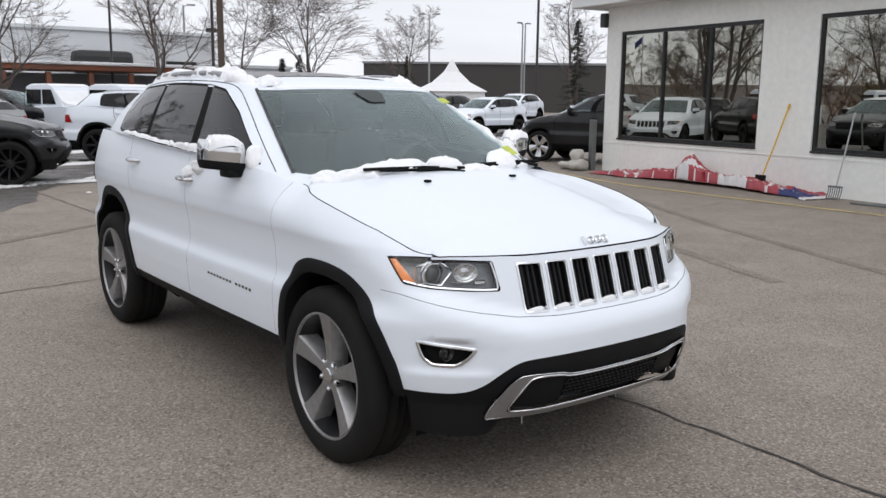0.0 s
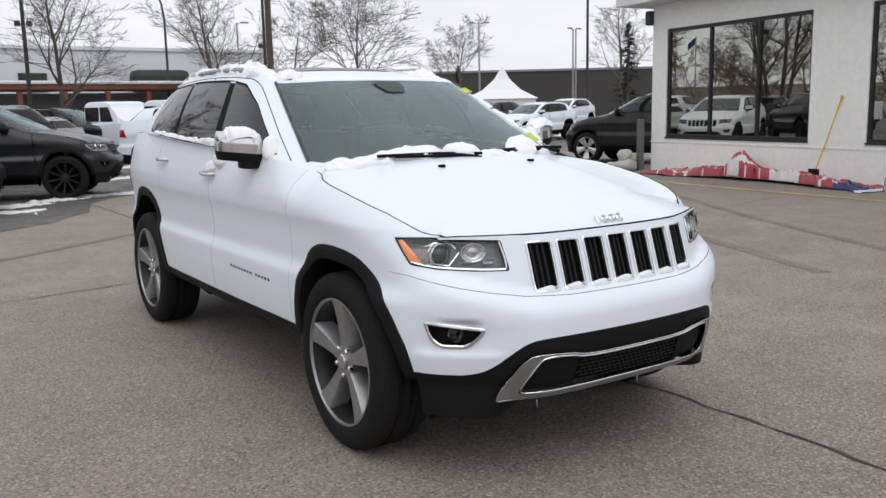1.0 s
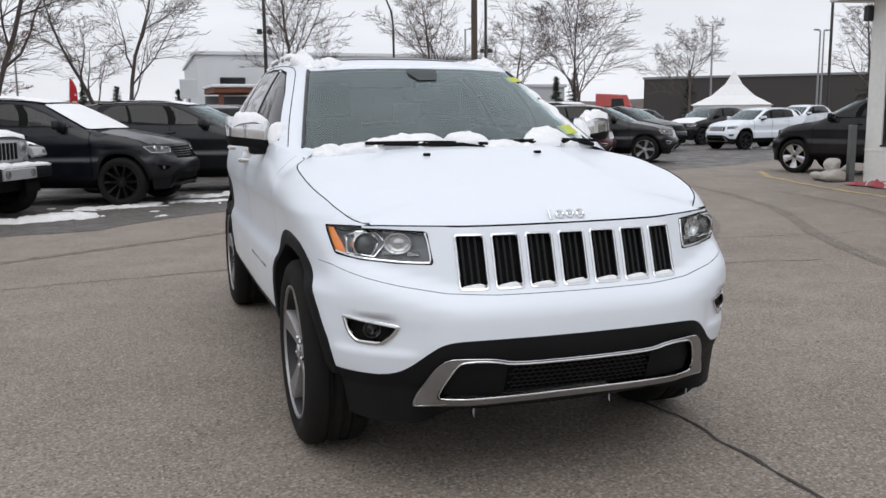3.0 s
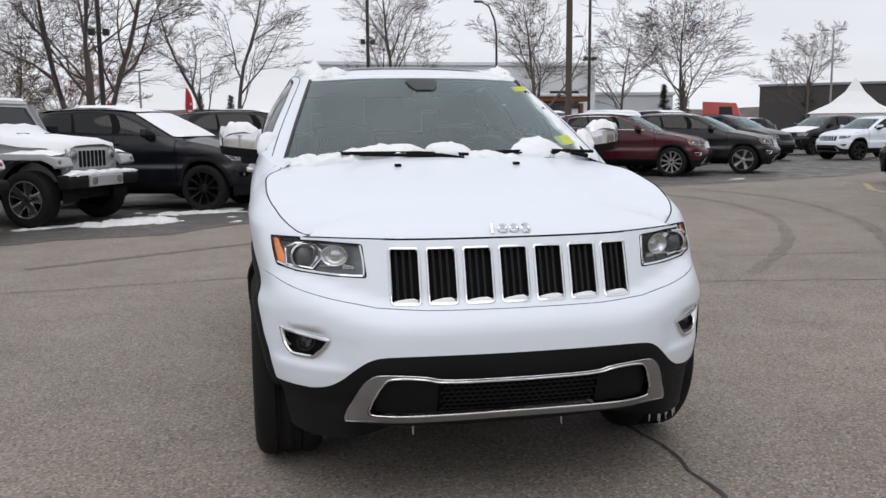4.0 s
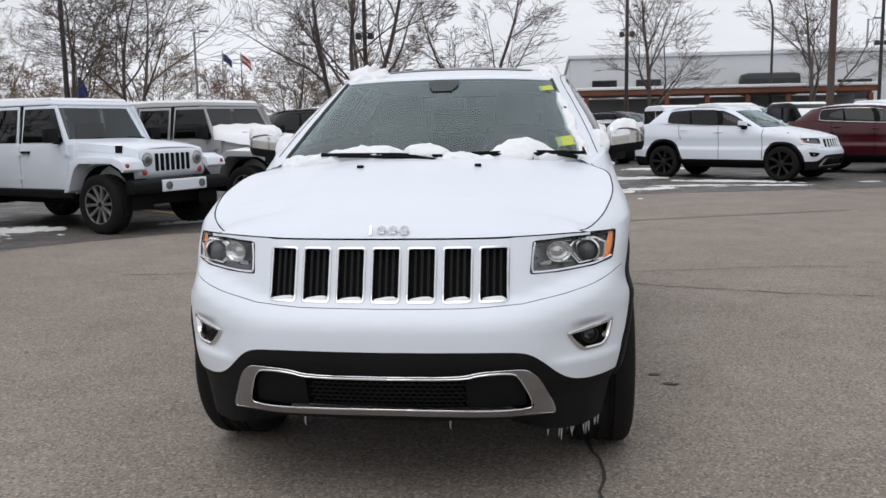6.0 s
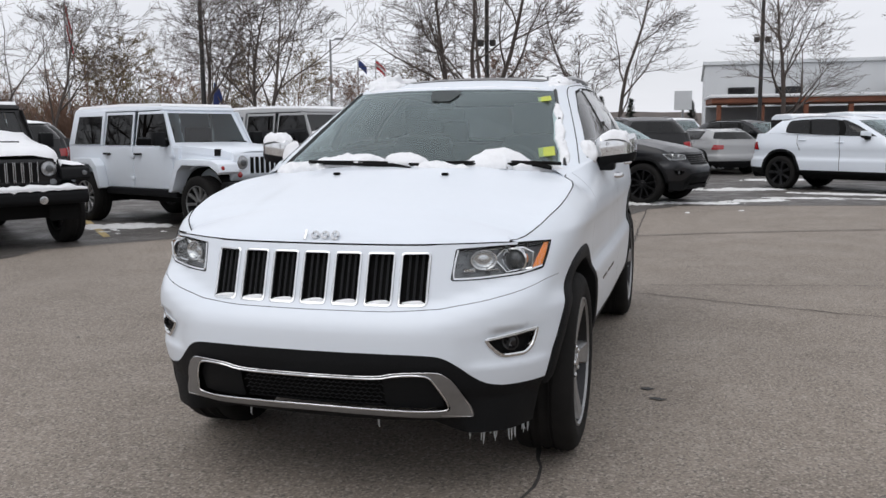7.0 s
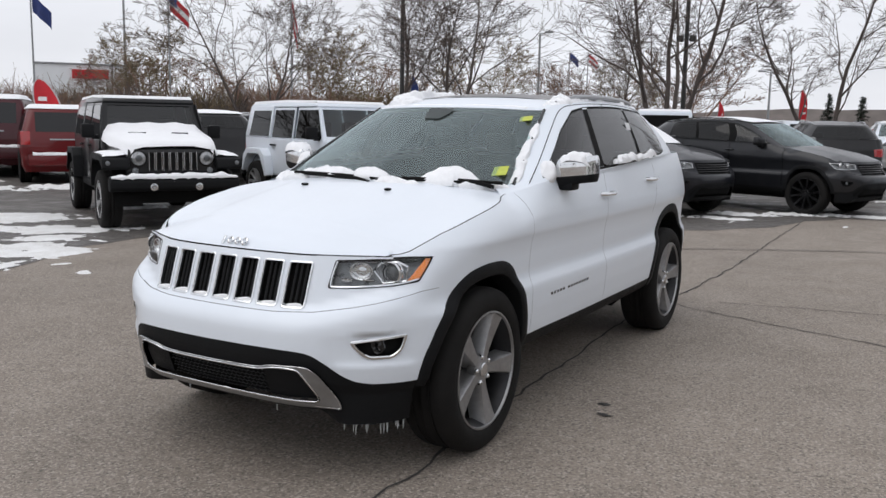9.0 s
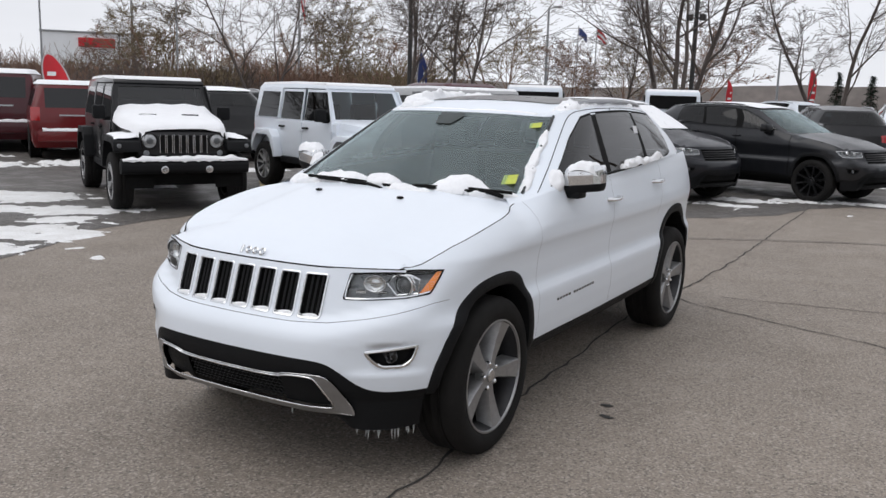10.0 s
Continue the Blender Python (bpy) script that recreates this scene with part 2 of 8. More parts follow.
def tube(bm, pts, radius, seg=8, caps=True):
    """A round bar along pts; radius: a number or one for each point."""
    pts = [Vector(p) for p in pts]
    rings = []
    for i, p in enumerate(pts):
        d = (pts[min(i + 1, len(pts) - 1)] - pts[max(i - 1, 0)]).normalized()
        a = d.cross(Vector((0, 0, 1)) if abs(d.z) < 0.9 else Vector((1, 0, 0))).normalized()
        b = d.cross(a)
        r = radius[i] if isinstance(radius, (list, tuple)) else radius
        rings.append([bm.verts.new(p + (a * math.cos(2 * math.pi * k / seg) + b * math.sin(2 * math.pi * k / seg)) * r) for k in range(seg)])
    for r0, r1 in zip(rings, rings[1:]):
        for k in range(seg):
            bm.faces.new((r0[k], r0[(k + 1) % seg], r1[(k + 1) % seg], r1[k]))
    if caps:
        bm.faces.new(rings[0])
        bm.faces.new(rings[-1][::-1])
    return bm


def lathe(bm, profile, seg=40, m=None, close=False):
    """profile of (radius, along) turned about local x."""
    rings = []
    for r, a in profile:
        rings.append([bm.verts.new((a, r * math.cos(2 * math.pi * k / seg), r * math.sin(2 * math.pi * k / seg))) for k in range(seg)])
    vs = [v for r in rings for v in r]
    pairs = list(zip(rings, rings[1:])) + ([(rings[-1], rings[0])] if close else [])
    for r0, r1 in pairs:
        for k in range(seg):
            bm.faces.new((r0[k], r1[k], r1[(k + 1) % seg], r0[(k + 1) % seg]))
    if m is not None:
        bmesh.ops.transform(bm, matrix=m, verts=vs)
    return bm


def inside(p, poly):
    x, y, hit = p[0], p[1], False
    j = len(poly) - 1
    for i in range(len(poly)):
        xi, yi = poly[i]
        xj, yj = poly[j]
        if (yi > y) != (yj > y) and x < (xj - xi) * (y - yi) / (yj - yi) + xi:
            hit = not hit
        j = i
    return hit


def dense(poly, h, closed=True):
    out = []
    n = len(poly)
    for i in range(n if closed else n - 1):
        a, b = Vector(poly[i]), Vector(poly[(i + 1) % n])
        k = max(1, int((b - a).length / h + 0.5))
        out += [tuple(a.lerp(b, j / k)) for j in range(k)]
    if not closed:
        out.append(tuple(poly[-1]))
    return out


def rounded(poly, r, n=4):
    """The polygon with its corners rounded by about r."""
    out = []
    for i in range(len(poly)):
        p, a, b = Vector(poly[i]), Vector(poly[i - 1]), Vector(poly[(i + 1) % len(poly)])
        u, v = a - p, b - p
        k = min(r, u.length * 0.45, v.length * 0.45)
        u, v = p + u.normalized() * k, p + v.normalized() * k
        for j in range(n + 1):
            t = j / n
            out.append(tuple(u * (1 - t) ** 2 + p * 2 * t * (1 - t) + v * t * t))
    return out


def strip(line, w):
    """A narrow polygon along a polyline."""
    pts = [Vector(p) for p in line]
    left, right = [], []
    for i, p in enumerate(pts):
        d = (pts[min(i + 1, len(pts) - 1)] - pts[max(i - 1, 0)]).normalized()
        n = Vector((-d.y, d.x)) * w / 2
        left.append(tuple(p + n))
        right.append(tuple(p - n))
    return left + right[::-1]


def curve(pts, n=200):
    """Catmull-Rom through pts, as a function of 0 .. len(pts) - 1."""
    arr = [np.array(p, float) for p in pts]

    def f(u):
        u = min(max(u, 0.0), len(arr) - 1.000001)
        i = int(u)
        t = u - i
        p1, p2 = arr[i], arr[i + 1]
        p0 = arr[i - 1] if i > 0 else 2 * p1 - p2
        p3 = arr[i + 2] if i + 2 < len(arr) else 2 * p2 - p1
        return 0.5 * (2 * p1 + (p2 - p0) * t + (2 * p0 - 5 * p1 + 4 * p2 - p3) * t * t + (3 * p1 - p0 - 3 * p2 + p3) * t ** 3)

    return f


def table(rows):
    xs, ys = [r[0] for r in rows], [r[1] for r in rows]
    last = len(xs) - 1

    def f(v):
        if v <= xs[0]:
            return ys[0]
        if v >= xs[last]:
            return ys[last]
        i = 1
        while xs[i] < v:
            i += 1
        return ys[i - 1] + (ys[i] - ys[i - 1]) * (v - xs[i - 1]) / (xs[i] - xs[i - 1])

    return f


def smooth_table(rows, lo, hi, sigma=0.010, n=1600):
    """The table with its corners softened."""
    zs = np.linspace(lo, hi, n)
    v = np.interp(zs, [r[0] for r in rows], [r[1] for r in rows])
    step = (hi - lo) / (n - 1)
    k = int(4 * sigma / step)
    w = np.exp(-0.5 * (np.arange(-k, k + 1) * step / sigma) ** 2)
    v = np.convolve(np.pad(v, k, mode="edge"), w / w.sum(), mode="valid").tolist()

    def f(z):
        q = min(max((z - lo) / (hi - lo), 0.0), 0.99999) * (n - 1)
        i = int(q)
        return v[i] + (v[i + 1] - v[i]) * (q - i)

    return f


def smooth01(v, a, b):
    t = min(max((v - a) / (b - a), 0.0), 1.0)
    return t * t * (3 - 2 * t)


def cut_sheet(domain, regions, h, steps):
    """Triangulates a flat domain so that the outlines of all regions are edges of it. domain: (x0, x1, y0, y1, test);
    regions: (name, polygon), the first that holds a triangle takes it, else 'skin'. Gives points and triangles by name."""
    x0, x1, y0, y1, test = domain
    verts, edges = [], []
    for _, poly in regions:
        d = dense(poly, h)
        k = len(verts)
        verts += d
        edges += [(k + i, k + (i + 1) % len(d)) for i in range(len(d))]
    nx, ny = steps
    for i in range(nx + 1):
        for j in range(ny + 1):
            verts.append((x0 + (x1 - x0) * i / nx, y0 + (y1 - y0) * j / ny))
    out = geometry.delaunay_2d_cdt([Vector(v) for v in verts], edges, [], 0, 1e-5)
    pts, tris = out[0], out[2]
    boxes = [(n, p, min(q[0] for q in p), max(q[0] for q in p), min(q[1] for q in p), max(q[1] for q in p)) for n, p in regions]
    sets = {}
    for f in tris:
        cx, cy = sum(pts[i][0] for i in f) / 3, sum(pts[i][1] for i in f) / 3
        if test and not test(cx, cy):
            continue
        name = "skin"
        for n, p, a, b, c, d in boxes:
            if a <= cx <= b and c <= cy <= d and inside((cx, cy), p):
                name = n
                break
        sets.setdefault(name, []).append(f)
    return [tuple(p) for p in pts], sets


def surface(pts, tris, f, offset=0.0, flip=False, mirror=0):
    """Vertices, faces and normals of triangles laid on the surface f(u, v). mirror: 0 as it is, 1 mirrored, 2 both."""
    used = sorted({i for t in tris for i in t})
    index = {k: i for i, k in enumerate(used)}
    co, no = [], []
    e = 0.004
    for k in used:
        u, v = pts[k]
        p = f(u, v)
        du, dv = f(u + e, v) - f(u - e, v), f(u, v + e) - f(u, v - e)
        n = np.cross(du, dv)
        n = n / (np.linalg.norm(n) + 1e-12)
        n = -n if flip else n
        co.append(p + n * offset)
        no.append(n)
    faces = [tuple(index[i] for i in t) for t in tris]
    faces = [t[::-1] for t in faces] if flip else faces
    verts, norms, out = [], [], []
    if mirror in (0, 2):
        verts, norms, out = list(co), list(no), list(faces)
    if mirror in (1, 2):
        k = len(verts)
        verts += [p * (-1, 1, 1) for p in co]
        norms += [n * (-1, 1, 1) for n in no]
        out += [tuple(i + k for i in t[::-1]) for t in faces]
    return verts, out, norms


def skin_part(name, pts, tris, f, mat, parent, label="", offset=0.0, flip=False, mirror=2):
    if not tris:
        return None
    v, fs, n = surface(pts, tris, f, offset, flip, mirror)
    return attach(name, mesh(name, v, fs, mat, True, n), parent, label)


def rim_part(name, poly, f, mat, parent, width, out=0.006, deep=0.02, flip=False, mirror=2, h=0.03, label=""):
    """A raised edging along a closed outline on the surface f, width inward."""
    d = dense(poly, h)
    c = Vector((sum(p[0] for p in d) / len(d), sum(p[1] for p in d) / len(d)))
    n = len(d)
    rows = []
    for i, p in enumerate(d):
        a, b = Vector(d[i - 1]), Vector(d[(i + 1) % n])
        t = (b - a).normalized()
        q = Vector((-t.y, t.x))
        if q.dot(c - Vector(p)) < 0:
            q = -q
        rows.append([(0, -deep, p), (0, out * 0.7, p), (0.25, out, p), (0.75, out, p), (1, out * 0.5, p), (1, -deep, p)])
        rows[-1] = [(Vector(p) + q * width * k, o) for k, o, p in rows[-1]]
    verts, faces = [], []
    e = 0.002
    for r in rows:
        for (u, v), o in r:
            p = f(u, v)
            nn = np.cross(f(u + e, v) - f(u - e, v), f(u, v + e) - f(u, v - e))
            nn = nn / (np.linalg.norm(nn) + 1e-12) * (-1 if flip else 1)
            verts.append(p + nn * o)
    m = 6
    for i in range(n):
        for j in range(m - 1):
            faces.append((i * m + j, ((i + 1) % n) * m + j, ((i + 1) % n) * m + j + 1, i * m + j + 1))
    allv, allf = [], []
    for s in ((1,), (-1,), (1, -1))[mirror]:
        k = len(allv)
        allv += [p * (s, 1, 1) for p in verts]
        allf += [tuple(k + i for i in q) for q in faces]
    bm = bmesh.new()
    vs = [bm.verts.new(p) for p in allv]
    for q in allf:
        try:
            bm.faces.new([vs[i] for i in q])
        except ValueError:
            pass
    return part(name, bm, mat, parent, label, angle=40)

# ---- vehicles; local frame: front axle at the origin, nose towards -y, its right side at -x ----
FRONT_BACK = smooth_table([(0.20, 0.42), (0.25, 0.30), (0.30, 0.15), (0.34, 0.075), (0.37, 0.055), (0.45, 0.022), (0.55, 0.0), (0.65, 0.001), (0.685, 0.005), (0.71, 0.022), (0.735, 0.045), (0.755, 0.082),
                    (0.85, 0.110), (0.93, 0.136), (0.965, 0.148), (1.02, 0.18), (1.3, 0.4)], 0.1, 1.5)
SIDE_BACK = smooth_table([(0.20, 0.42), (0.26, 0.33), (0.32, 0.22), (0.37, 0.11), (0.41, 0.045), (0.45, 0.022), (0.50, 0.012), (0.60, 0.002), (0.70, 0.0), (0.73, 0.004), (0.755, 0.022), (0.79, 0.030),
                   (0.90, 0.026), (0.955, 0.019), (0.99, 0.008), (1.06, 0.014), (1.12, 0.026), (1.20, 0.046), (1.28, 0.072), (1.4, 0.12)], 0.1, 1.5)
REAR_BACK = smooth_table([(0.20, 0.14), (0.40, 0.04), (0.55, 0.0), (0.68, 0.005), (0.74, 0.05), (0.90, 0.075), (1.10, 0.10), (1.30, 0.17)], 0.1, 1.5)
PLAN = [(0, -.875), (.22, -.867), (.42, -.838), (.57, -.768), (.70, -.680), (.792, -.583), (.858, -.455), (.898, -.285), (.918, -.1), (.922, .2), (.922, .6),
        (.93, 1.1), (.93, 1.7), (.928, 2.2), (.915, 2.7), (.897, 3.05), (.865, 3.35), (.815, 3.6), (.72, 3.8), (.55, 3.88), (.28, 3.91), (0, 3.915)]
LOW = [(0, .27, 1.195), (.35, .31, 1.195), (.60, .40, 1.19), (.745, .50, 1.19), (.825, .62, 1.212), (.868, .85, 1.235), (.878, 1.4, 1.255), (.878, 2.0, 1.28),
       (.862, 2.55, 1.305), (.835, 2.9, 1.32), (.75, 3.32, 1.32), (.58, 3.55, 1.30), (0, 3.62, 1.28)]
TOP = [(0, 1.14, 1.627), (.3, 1.155, 1.624), (.50, 1.20, 1.616), (.572, 1.27, 1.617), (.612, 1.42, 1.64), (.645, 1.7, 1.66), (.655, 2.05, 1.667), (.652, 2.4, 1.662),
       (.64, 2.7, 1.648), (.605, 2.88, 1.632), (.55, 3.07, 1.62), (.40, 3.2, 1.62), (0, 3.23, 1.62)]


def wheel_meshes(style, r=0.386, rim=0.272, seg=56):
    """Tyre, rim, spokes, nuts and cap, with the outer face towards +x."""
    out = {}
    w = 0.132
    bm = bmesh.new()
    prof = [(rim - 0.012, w * 0.72), (rim + 0.006, w * 0.93), (rim + 0.03, w * 1.0), (r - 0.055, w * 1.02), (r - 0.022, w * 0.93), (r - 0.006, w * 0.80), (r, w * 0.62)]
    groove = [(r, w * 0.40), (r - 0.008, w * 0.38), (r - 0.008, w * 0.32), (r, w * 0.30), (r, 0.04), (r - 0.008, 0.03), (r - 0.008, 0.015), (r, 0.005)]
    half = prof + groove
    full = half + [(a, -b) for a, b in half[::-1]]
    lathe(bm, full, seg)
    out["tyre"] = (bm, RUBBER, 50)
    bm = bmesh.new()
    lathe(bm, [(rim + 0.004, w * 0.90), (rim + 0.006, w * 0.95), (rim - 0.002, w * 0.96), (rim - 0.006, w * 0.88)], seg)
    out["rim"] = (bm, ALLOY if style in ("five", "bright", "star") else ALLOY_BLACK, 40)
    bm = bmesh.new()
    lathe(bm, [(rim - 0.006, w * 0.88), (rim - 0.028, w * 0.4), (rim - 0.035, -w * 0.8), (rim - 0.01, -w * 0.9)], seg)
    out["barrel"] = (bm, ALLOY_GREY if style in ("five", "bright", "star") else ALLOY_BLACK, 40)
    bm = bmesh.new()
    lathe(bm, [(rim - 0.03, -w * 0.35), (0.0, -w * 0.30)], 32)
    lathe(bm, [(0.165, 0.015), (0.165, 0.0), (0.02, 0.0)], 32)
    out["brake_disc"] = (bm, ALLOY_GREY if style == "five" else BLACK, 30)
    bm = bmesh.new()
    count = {"five": 5, "star": 5, "bright": 10, "black": 10, "mesh": 7}[style]
    for k in range(count):
        a = 2 * math.pi * k / count + math.pi / 2
        wid0, wid1 = {"five": (0.026, 0.047), "star": (0.055, 0.085), "bright": (0.018, 0.022), "black": (0.014, 0.018), "mesh": (0.022, 0.03)}[style]
        rows = []
        for rr, ww, fx in ((0.04, wid0 * 0.9, 0.098), (0.10, wid0, 0.098), (0.17, (wid0 + wid1) / 2, 0.104), (rim - 0.03, wid1, 0.114), (rim - 0.008, wid1 * 1.12, 0.12)):
            t, n = Vector((0, math.cos(a), math.sin(a))), Vector((0, -math.sin(a), math.cos(a)))
            rows.append([bm.verts.new(t * rr + n * (ww * q) + Vector((fx - d, 0, 0))) for q, d in (((-1.3, 0.075), (-1, 0.007), (-0.86, 0.0), (0.86, 0.0), (1, 0.007), (1.3, 0.075)) if style == "five" else ((-1.05, 0.04), (-1, 0.006), (-0.82, 0.0), (0.82, 0.0), (1, 0.006), (1.05, 0.04)))])
        for r0, r1 in zip(rows, rows[1:]):
            for j in range(5):
                bm.faces.new((r0[j], r0[j + 1], r1[j + 1], r1[j]))
        bm.faces.new(rows[0])
    lathe(bm, [(0.075, 0.055), (0.072, 0.092), (0.06, 0.099), (0.033, 0.099)], 40)
    out["spokes"] = (bm, {"five": ALLOY, "star": SATIN, "bright": ALLOY, "black": ALLOY_BLACK, "mesh": ALLOY_GREY}[style], 30)
    bm = bmesh.new()
    lathe(bm, [(0.034, 0.092), (0.033, 0.106), (0.028, 0.110), (0.0, 0.111)], 24)
    out["centre_cap"] = (bm, SATIN if style == "five" else ALLOY_GREY, 30)
    bm = bmesh.new()
    for k in range(1):
        a = 2 * math.pi * (k + 0.5) / 5 + math.pi / 2
        c = Matrix.Translation((0.085, 0.062 * math.cos(a), 0.062 * math.sin(a)))
        lathe(bm, [(0.012, 0.0), (0.012, 0.018), (0.006, 0.024), (0.0, 0.024)], 6, c)
    out["wheel_nut"] = (bm, CHROME, 30)
    made = {}
    for k, (bm, mat, ang) in out.items():
        bmesh.ops.recalc_face_normals(bm, faces=bm.faces)
        me = bpy.data.meshes.new(k)
        bm.to_mesh(me)
        bm.free()
        me.materials.append(mat)
        me.polygons.foreach_set("use_smooth", [True] * len(me.polygons))
        me.set_sharp_from_angle(angle=radians(ang))
        made[k] = me
    return made


WHEELS = {}


def add_wheels(parent, style, places, r=0.386, rim=0.272, turn=0.0, spins=None):
    key = (style, r, rim)
    if key not in WHEELS:
        WHEELS[key] = wheel_meshes(style, r, rim, 56 if style == "five" else 26)
    for i, (x, y) in enumerate(places):
        spin = spins[i] if spins else random.uniform(0, 70)
        side = 0 if x > 0 else 180
        hub = attach("wheel", WHEELS[key]["rim"], parent, at=pose(x, y, r, 0, 0, side + (turn if y < 0.5 else 0)) @ pose(0, 0, 0, spin, 0, 0))
        for k, me in WHEELS[key].items():
            if k == "wheel_nut":
                for j in range(5 if spins else 0):
                    attach(k, me, hub, at=pose(0, 0, 0, 72 * j, 0, 0))
            elif k != "rim":
                attach(k, me, hub)


def arch_poly(y0, kind):
    if kind == "front":
        pts = [(-.505, .40), (-.49, .52), (-.42, .67), (-.31, .80), (-.19, .870), (-.02, .893), (.15, .885), (.255, .84), (.335, .72), (.385, .56), (.41, .40), (.41, .20), (-.505, .20)]
    else:
        pts = [(-.53, .40), (-.50, .56), (-.42, .74), (-.31, .88), (-.15, .95), (.05, .96), (.22, .93), (.36, .84), (.46, .68), (.52, .50), (.53, .40), (.53, .20), (-.53, .20)]
    return [(y0 + a, b) for a, b in pts]


def soften(pts, times=2):
    """Cuts the corners of an open line; its ends stay."""
    for _ in range(times):
        out = [pts[0]]
        for (a, b), (c, d) in zip(pts, pts[1:]):
            out += [(a * .75 + c * .25, b * .75 + d * .25), (a * .25 + c * .75, b * .25 + d * .75)]
        pts = out + [pts[-1]]
    return pts


def lumps(ob_verts, seed, amount, scale):
    """Uneven offsets for snow."""
    return [v + noise.noise_vector(Vector(v) * scale + Vector((seed, seed * 2.1, 0))) * amount for v in ob_verts]


def lay_snow(ob, m, label):
    ob.matrix_basis = m
    return tagged(ob, label, "snow")


def build_suv(name, m, body, label, hi=False, kx=1.0, kf=1.0, kw=1.0, kr=1.0, kz=1.0, face="slots", wheels="black", wheel_r=0.386,
              lower=None, flare=None, group="", lamp_trim=CHROME, belt=None, glass_side=TINTED, roof_snow=0.0, screen_snow=False, hood_snow=False, slot_rim=None, frame_mat=SATIN, tail=True, kt=1.0):
    """A sport utility car. k...: its proportions against the base shape (width, front overhang, wheelbase, rear overhang, height, glasshouse taper)."""
    lower, flare = lower or CLADDING, flare or CLADDING
    car = root(name, m, label, "car", group)
    wb = 2.915 * kw
    h = 0.022 if hi else 0.06

    def warp(p):
        y = p[1]
        y = y * kf if y < 0 else (y * kw if y < 2.915 else wb + (y - 2.915) * kr)
        return np.array((p[0] * kx, y, p[2] * kz))

    plan = curve([(a, b) for a, b in PLAN])
    us = np.linspace(0, len(PLAN) - 1, 700)
    pp = np.array([plan(u) for u in us])
    arc = np.concatenate(([0], np.cumsum(np.linalg.norm(np.diff(pp, axis=0), axis=1))))
    total = arc[-1]
    tang = np.gradient(pp, arc, axis=0)
    tang /= np.linalg.norm(tang, axis=1)[:, None]
    nrm = np.stack((-tang[:, 1] * -1, tang[:, 0] * -1), 1)      # outward
    front_w = np.array([smooth01(-n[1], 0.15, 0.80) if p[1] < 1 else 0.0 for n, p in zip(nrm, pp)])
    rear_w = np.array([smooth01(n[1], 0.15, 0.80) if p[1] > 2 else 0.0 for n, p in zip(nrm, pp)])
    lift = np.array([0.095 * smooth01(p[0], 0.42, 0.90) if p[1] < 0.5 else 0.095 for p in pp])
    top_rows = [(-9, .966), (-.53, .968), (-.48, .977), (-.40, 1.012), (-.3, 1.046), (-.09, 1.093), (.2, 1.145), (.36, 1.168), (.45, 1.182), (.62, 1.212), (.85, 1.235), (1.4, 1.255), (2.0, 1.28), (2.6, 1.305), (3.0, 1.32), (9, 1.31)]
    top_f = table(top_rows)
    over_f = smooth_table([(-.66, 0.01), (-.56, .072), (-.47, .100), (-.3, .096), (-.09, .086), (.15, .086), (.25, .102), (.32, .142), (.38, .165), (.45, .14), (.55, .10), (.65, .075), (.85, .06), (4, .06)], -.9, 4, .03)
    ztop = np.array([top_f(p[1]) if p[0] > 0.5 or p[1] > 1 else .966 for p in pp])
    over = np.array([over_f(p[1]) if 0 < p[1] < 3 or p[0] > 0.8 else 0.0 for p in pp])

    grid_n = 1400
    even = np.linspace(0, total, grid_n + 1)
    rows_s = [tuple(float(v) for v in r) for r in zip(*[np.interp(even, arc, a_) for a_ in (pp[:, 0], pp[:, 1], nrm[:, 0], nrm[:, 1], front_w, rear_w, lift, ztop, over)])]

    def zt(s):
        k = min(max(s / total, 0.0), 0.999999) * grid_n
        i = int(k)
        return rows_s[i][7] + (rows_s[i + 1][7] - rows_s[i][7]) * (k - i)

    def S(s, z):
        k = min(max(s / total, 0.0), 0.999999) * grid_n
        i = int(k)
        f_ = k - i
        r0, r1 = rows_s[i], rows_s[i + 1]
        px, py, nx_, ny_, fw, rw, li, top, ov = [a_ + (b_ - a_) * f_ for a_, b_ in zip(r0, r1)]
        if s < 0:
            px += s
        d = 0.0
        true_z = z
        if z < 0.41 and py < -0.25:
            z = z + (0.41 - z) * 0.80 * smooth01(-py, 0.28, 0.44) * smooth01(px, 0.50, 0.66)
        if fw + rw < 1:
            d += SIDE_BACK(z) * (1 - fw - rw)
        if fw:
            d += FRONT_BACK(z - li * smooth01(z, 0.45, 0.75)) * fw
        if rw:
            d += REAR_BACK(z) * rw
        if hi and py < -0.3 and 0.52 < px < 0.88 and 0.5 < z < 0.72:
            brow = 0.667 + 0.11 * (px - 0.8)
            d += 0.018 * smooth01(px, 0.53, 0.64) * smooth01(px, 0.865, 0.80) * smooth01(z, 0.52, 0.565) * smooth01(z, brow + 0.007, brow - 0.005)
        q = max(0.0, (z - (top - 0.16)) / 0.16)
        if q:
            d += max(0.0, ov - SIDE_BACK(top) * (1 - fw)) * q ** 2.2
        return warp((px - nx_ * d, py - ny_ * d, true_z))

    def sy(y):
        i = np.searchsorted(pp[:, 1][60:], y) + 60
        return float(np.interp(y, pp[:, 1], arc)) if i else 0.0

    def sx(x, z):
        if x < 0.001:
            return 0.0
        lo, hi_ = 0.0, sy(-0.2)
        for _ in range(16):
            md = (lo + hi_) / 2
            if S(md, z)[0] / kx < x:
                lo = md
            else:
                hi_ = md
        return (lo + hi_) / 2

    def fx(pts):
        return [(sx(x, z), z) for x, z in pts]

    def fy(pts):
        return [(sy(y), z) for y, z in pts]

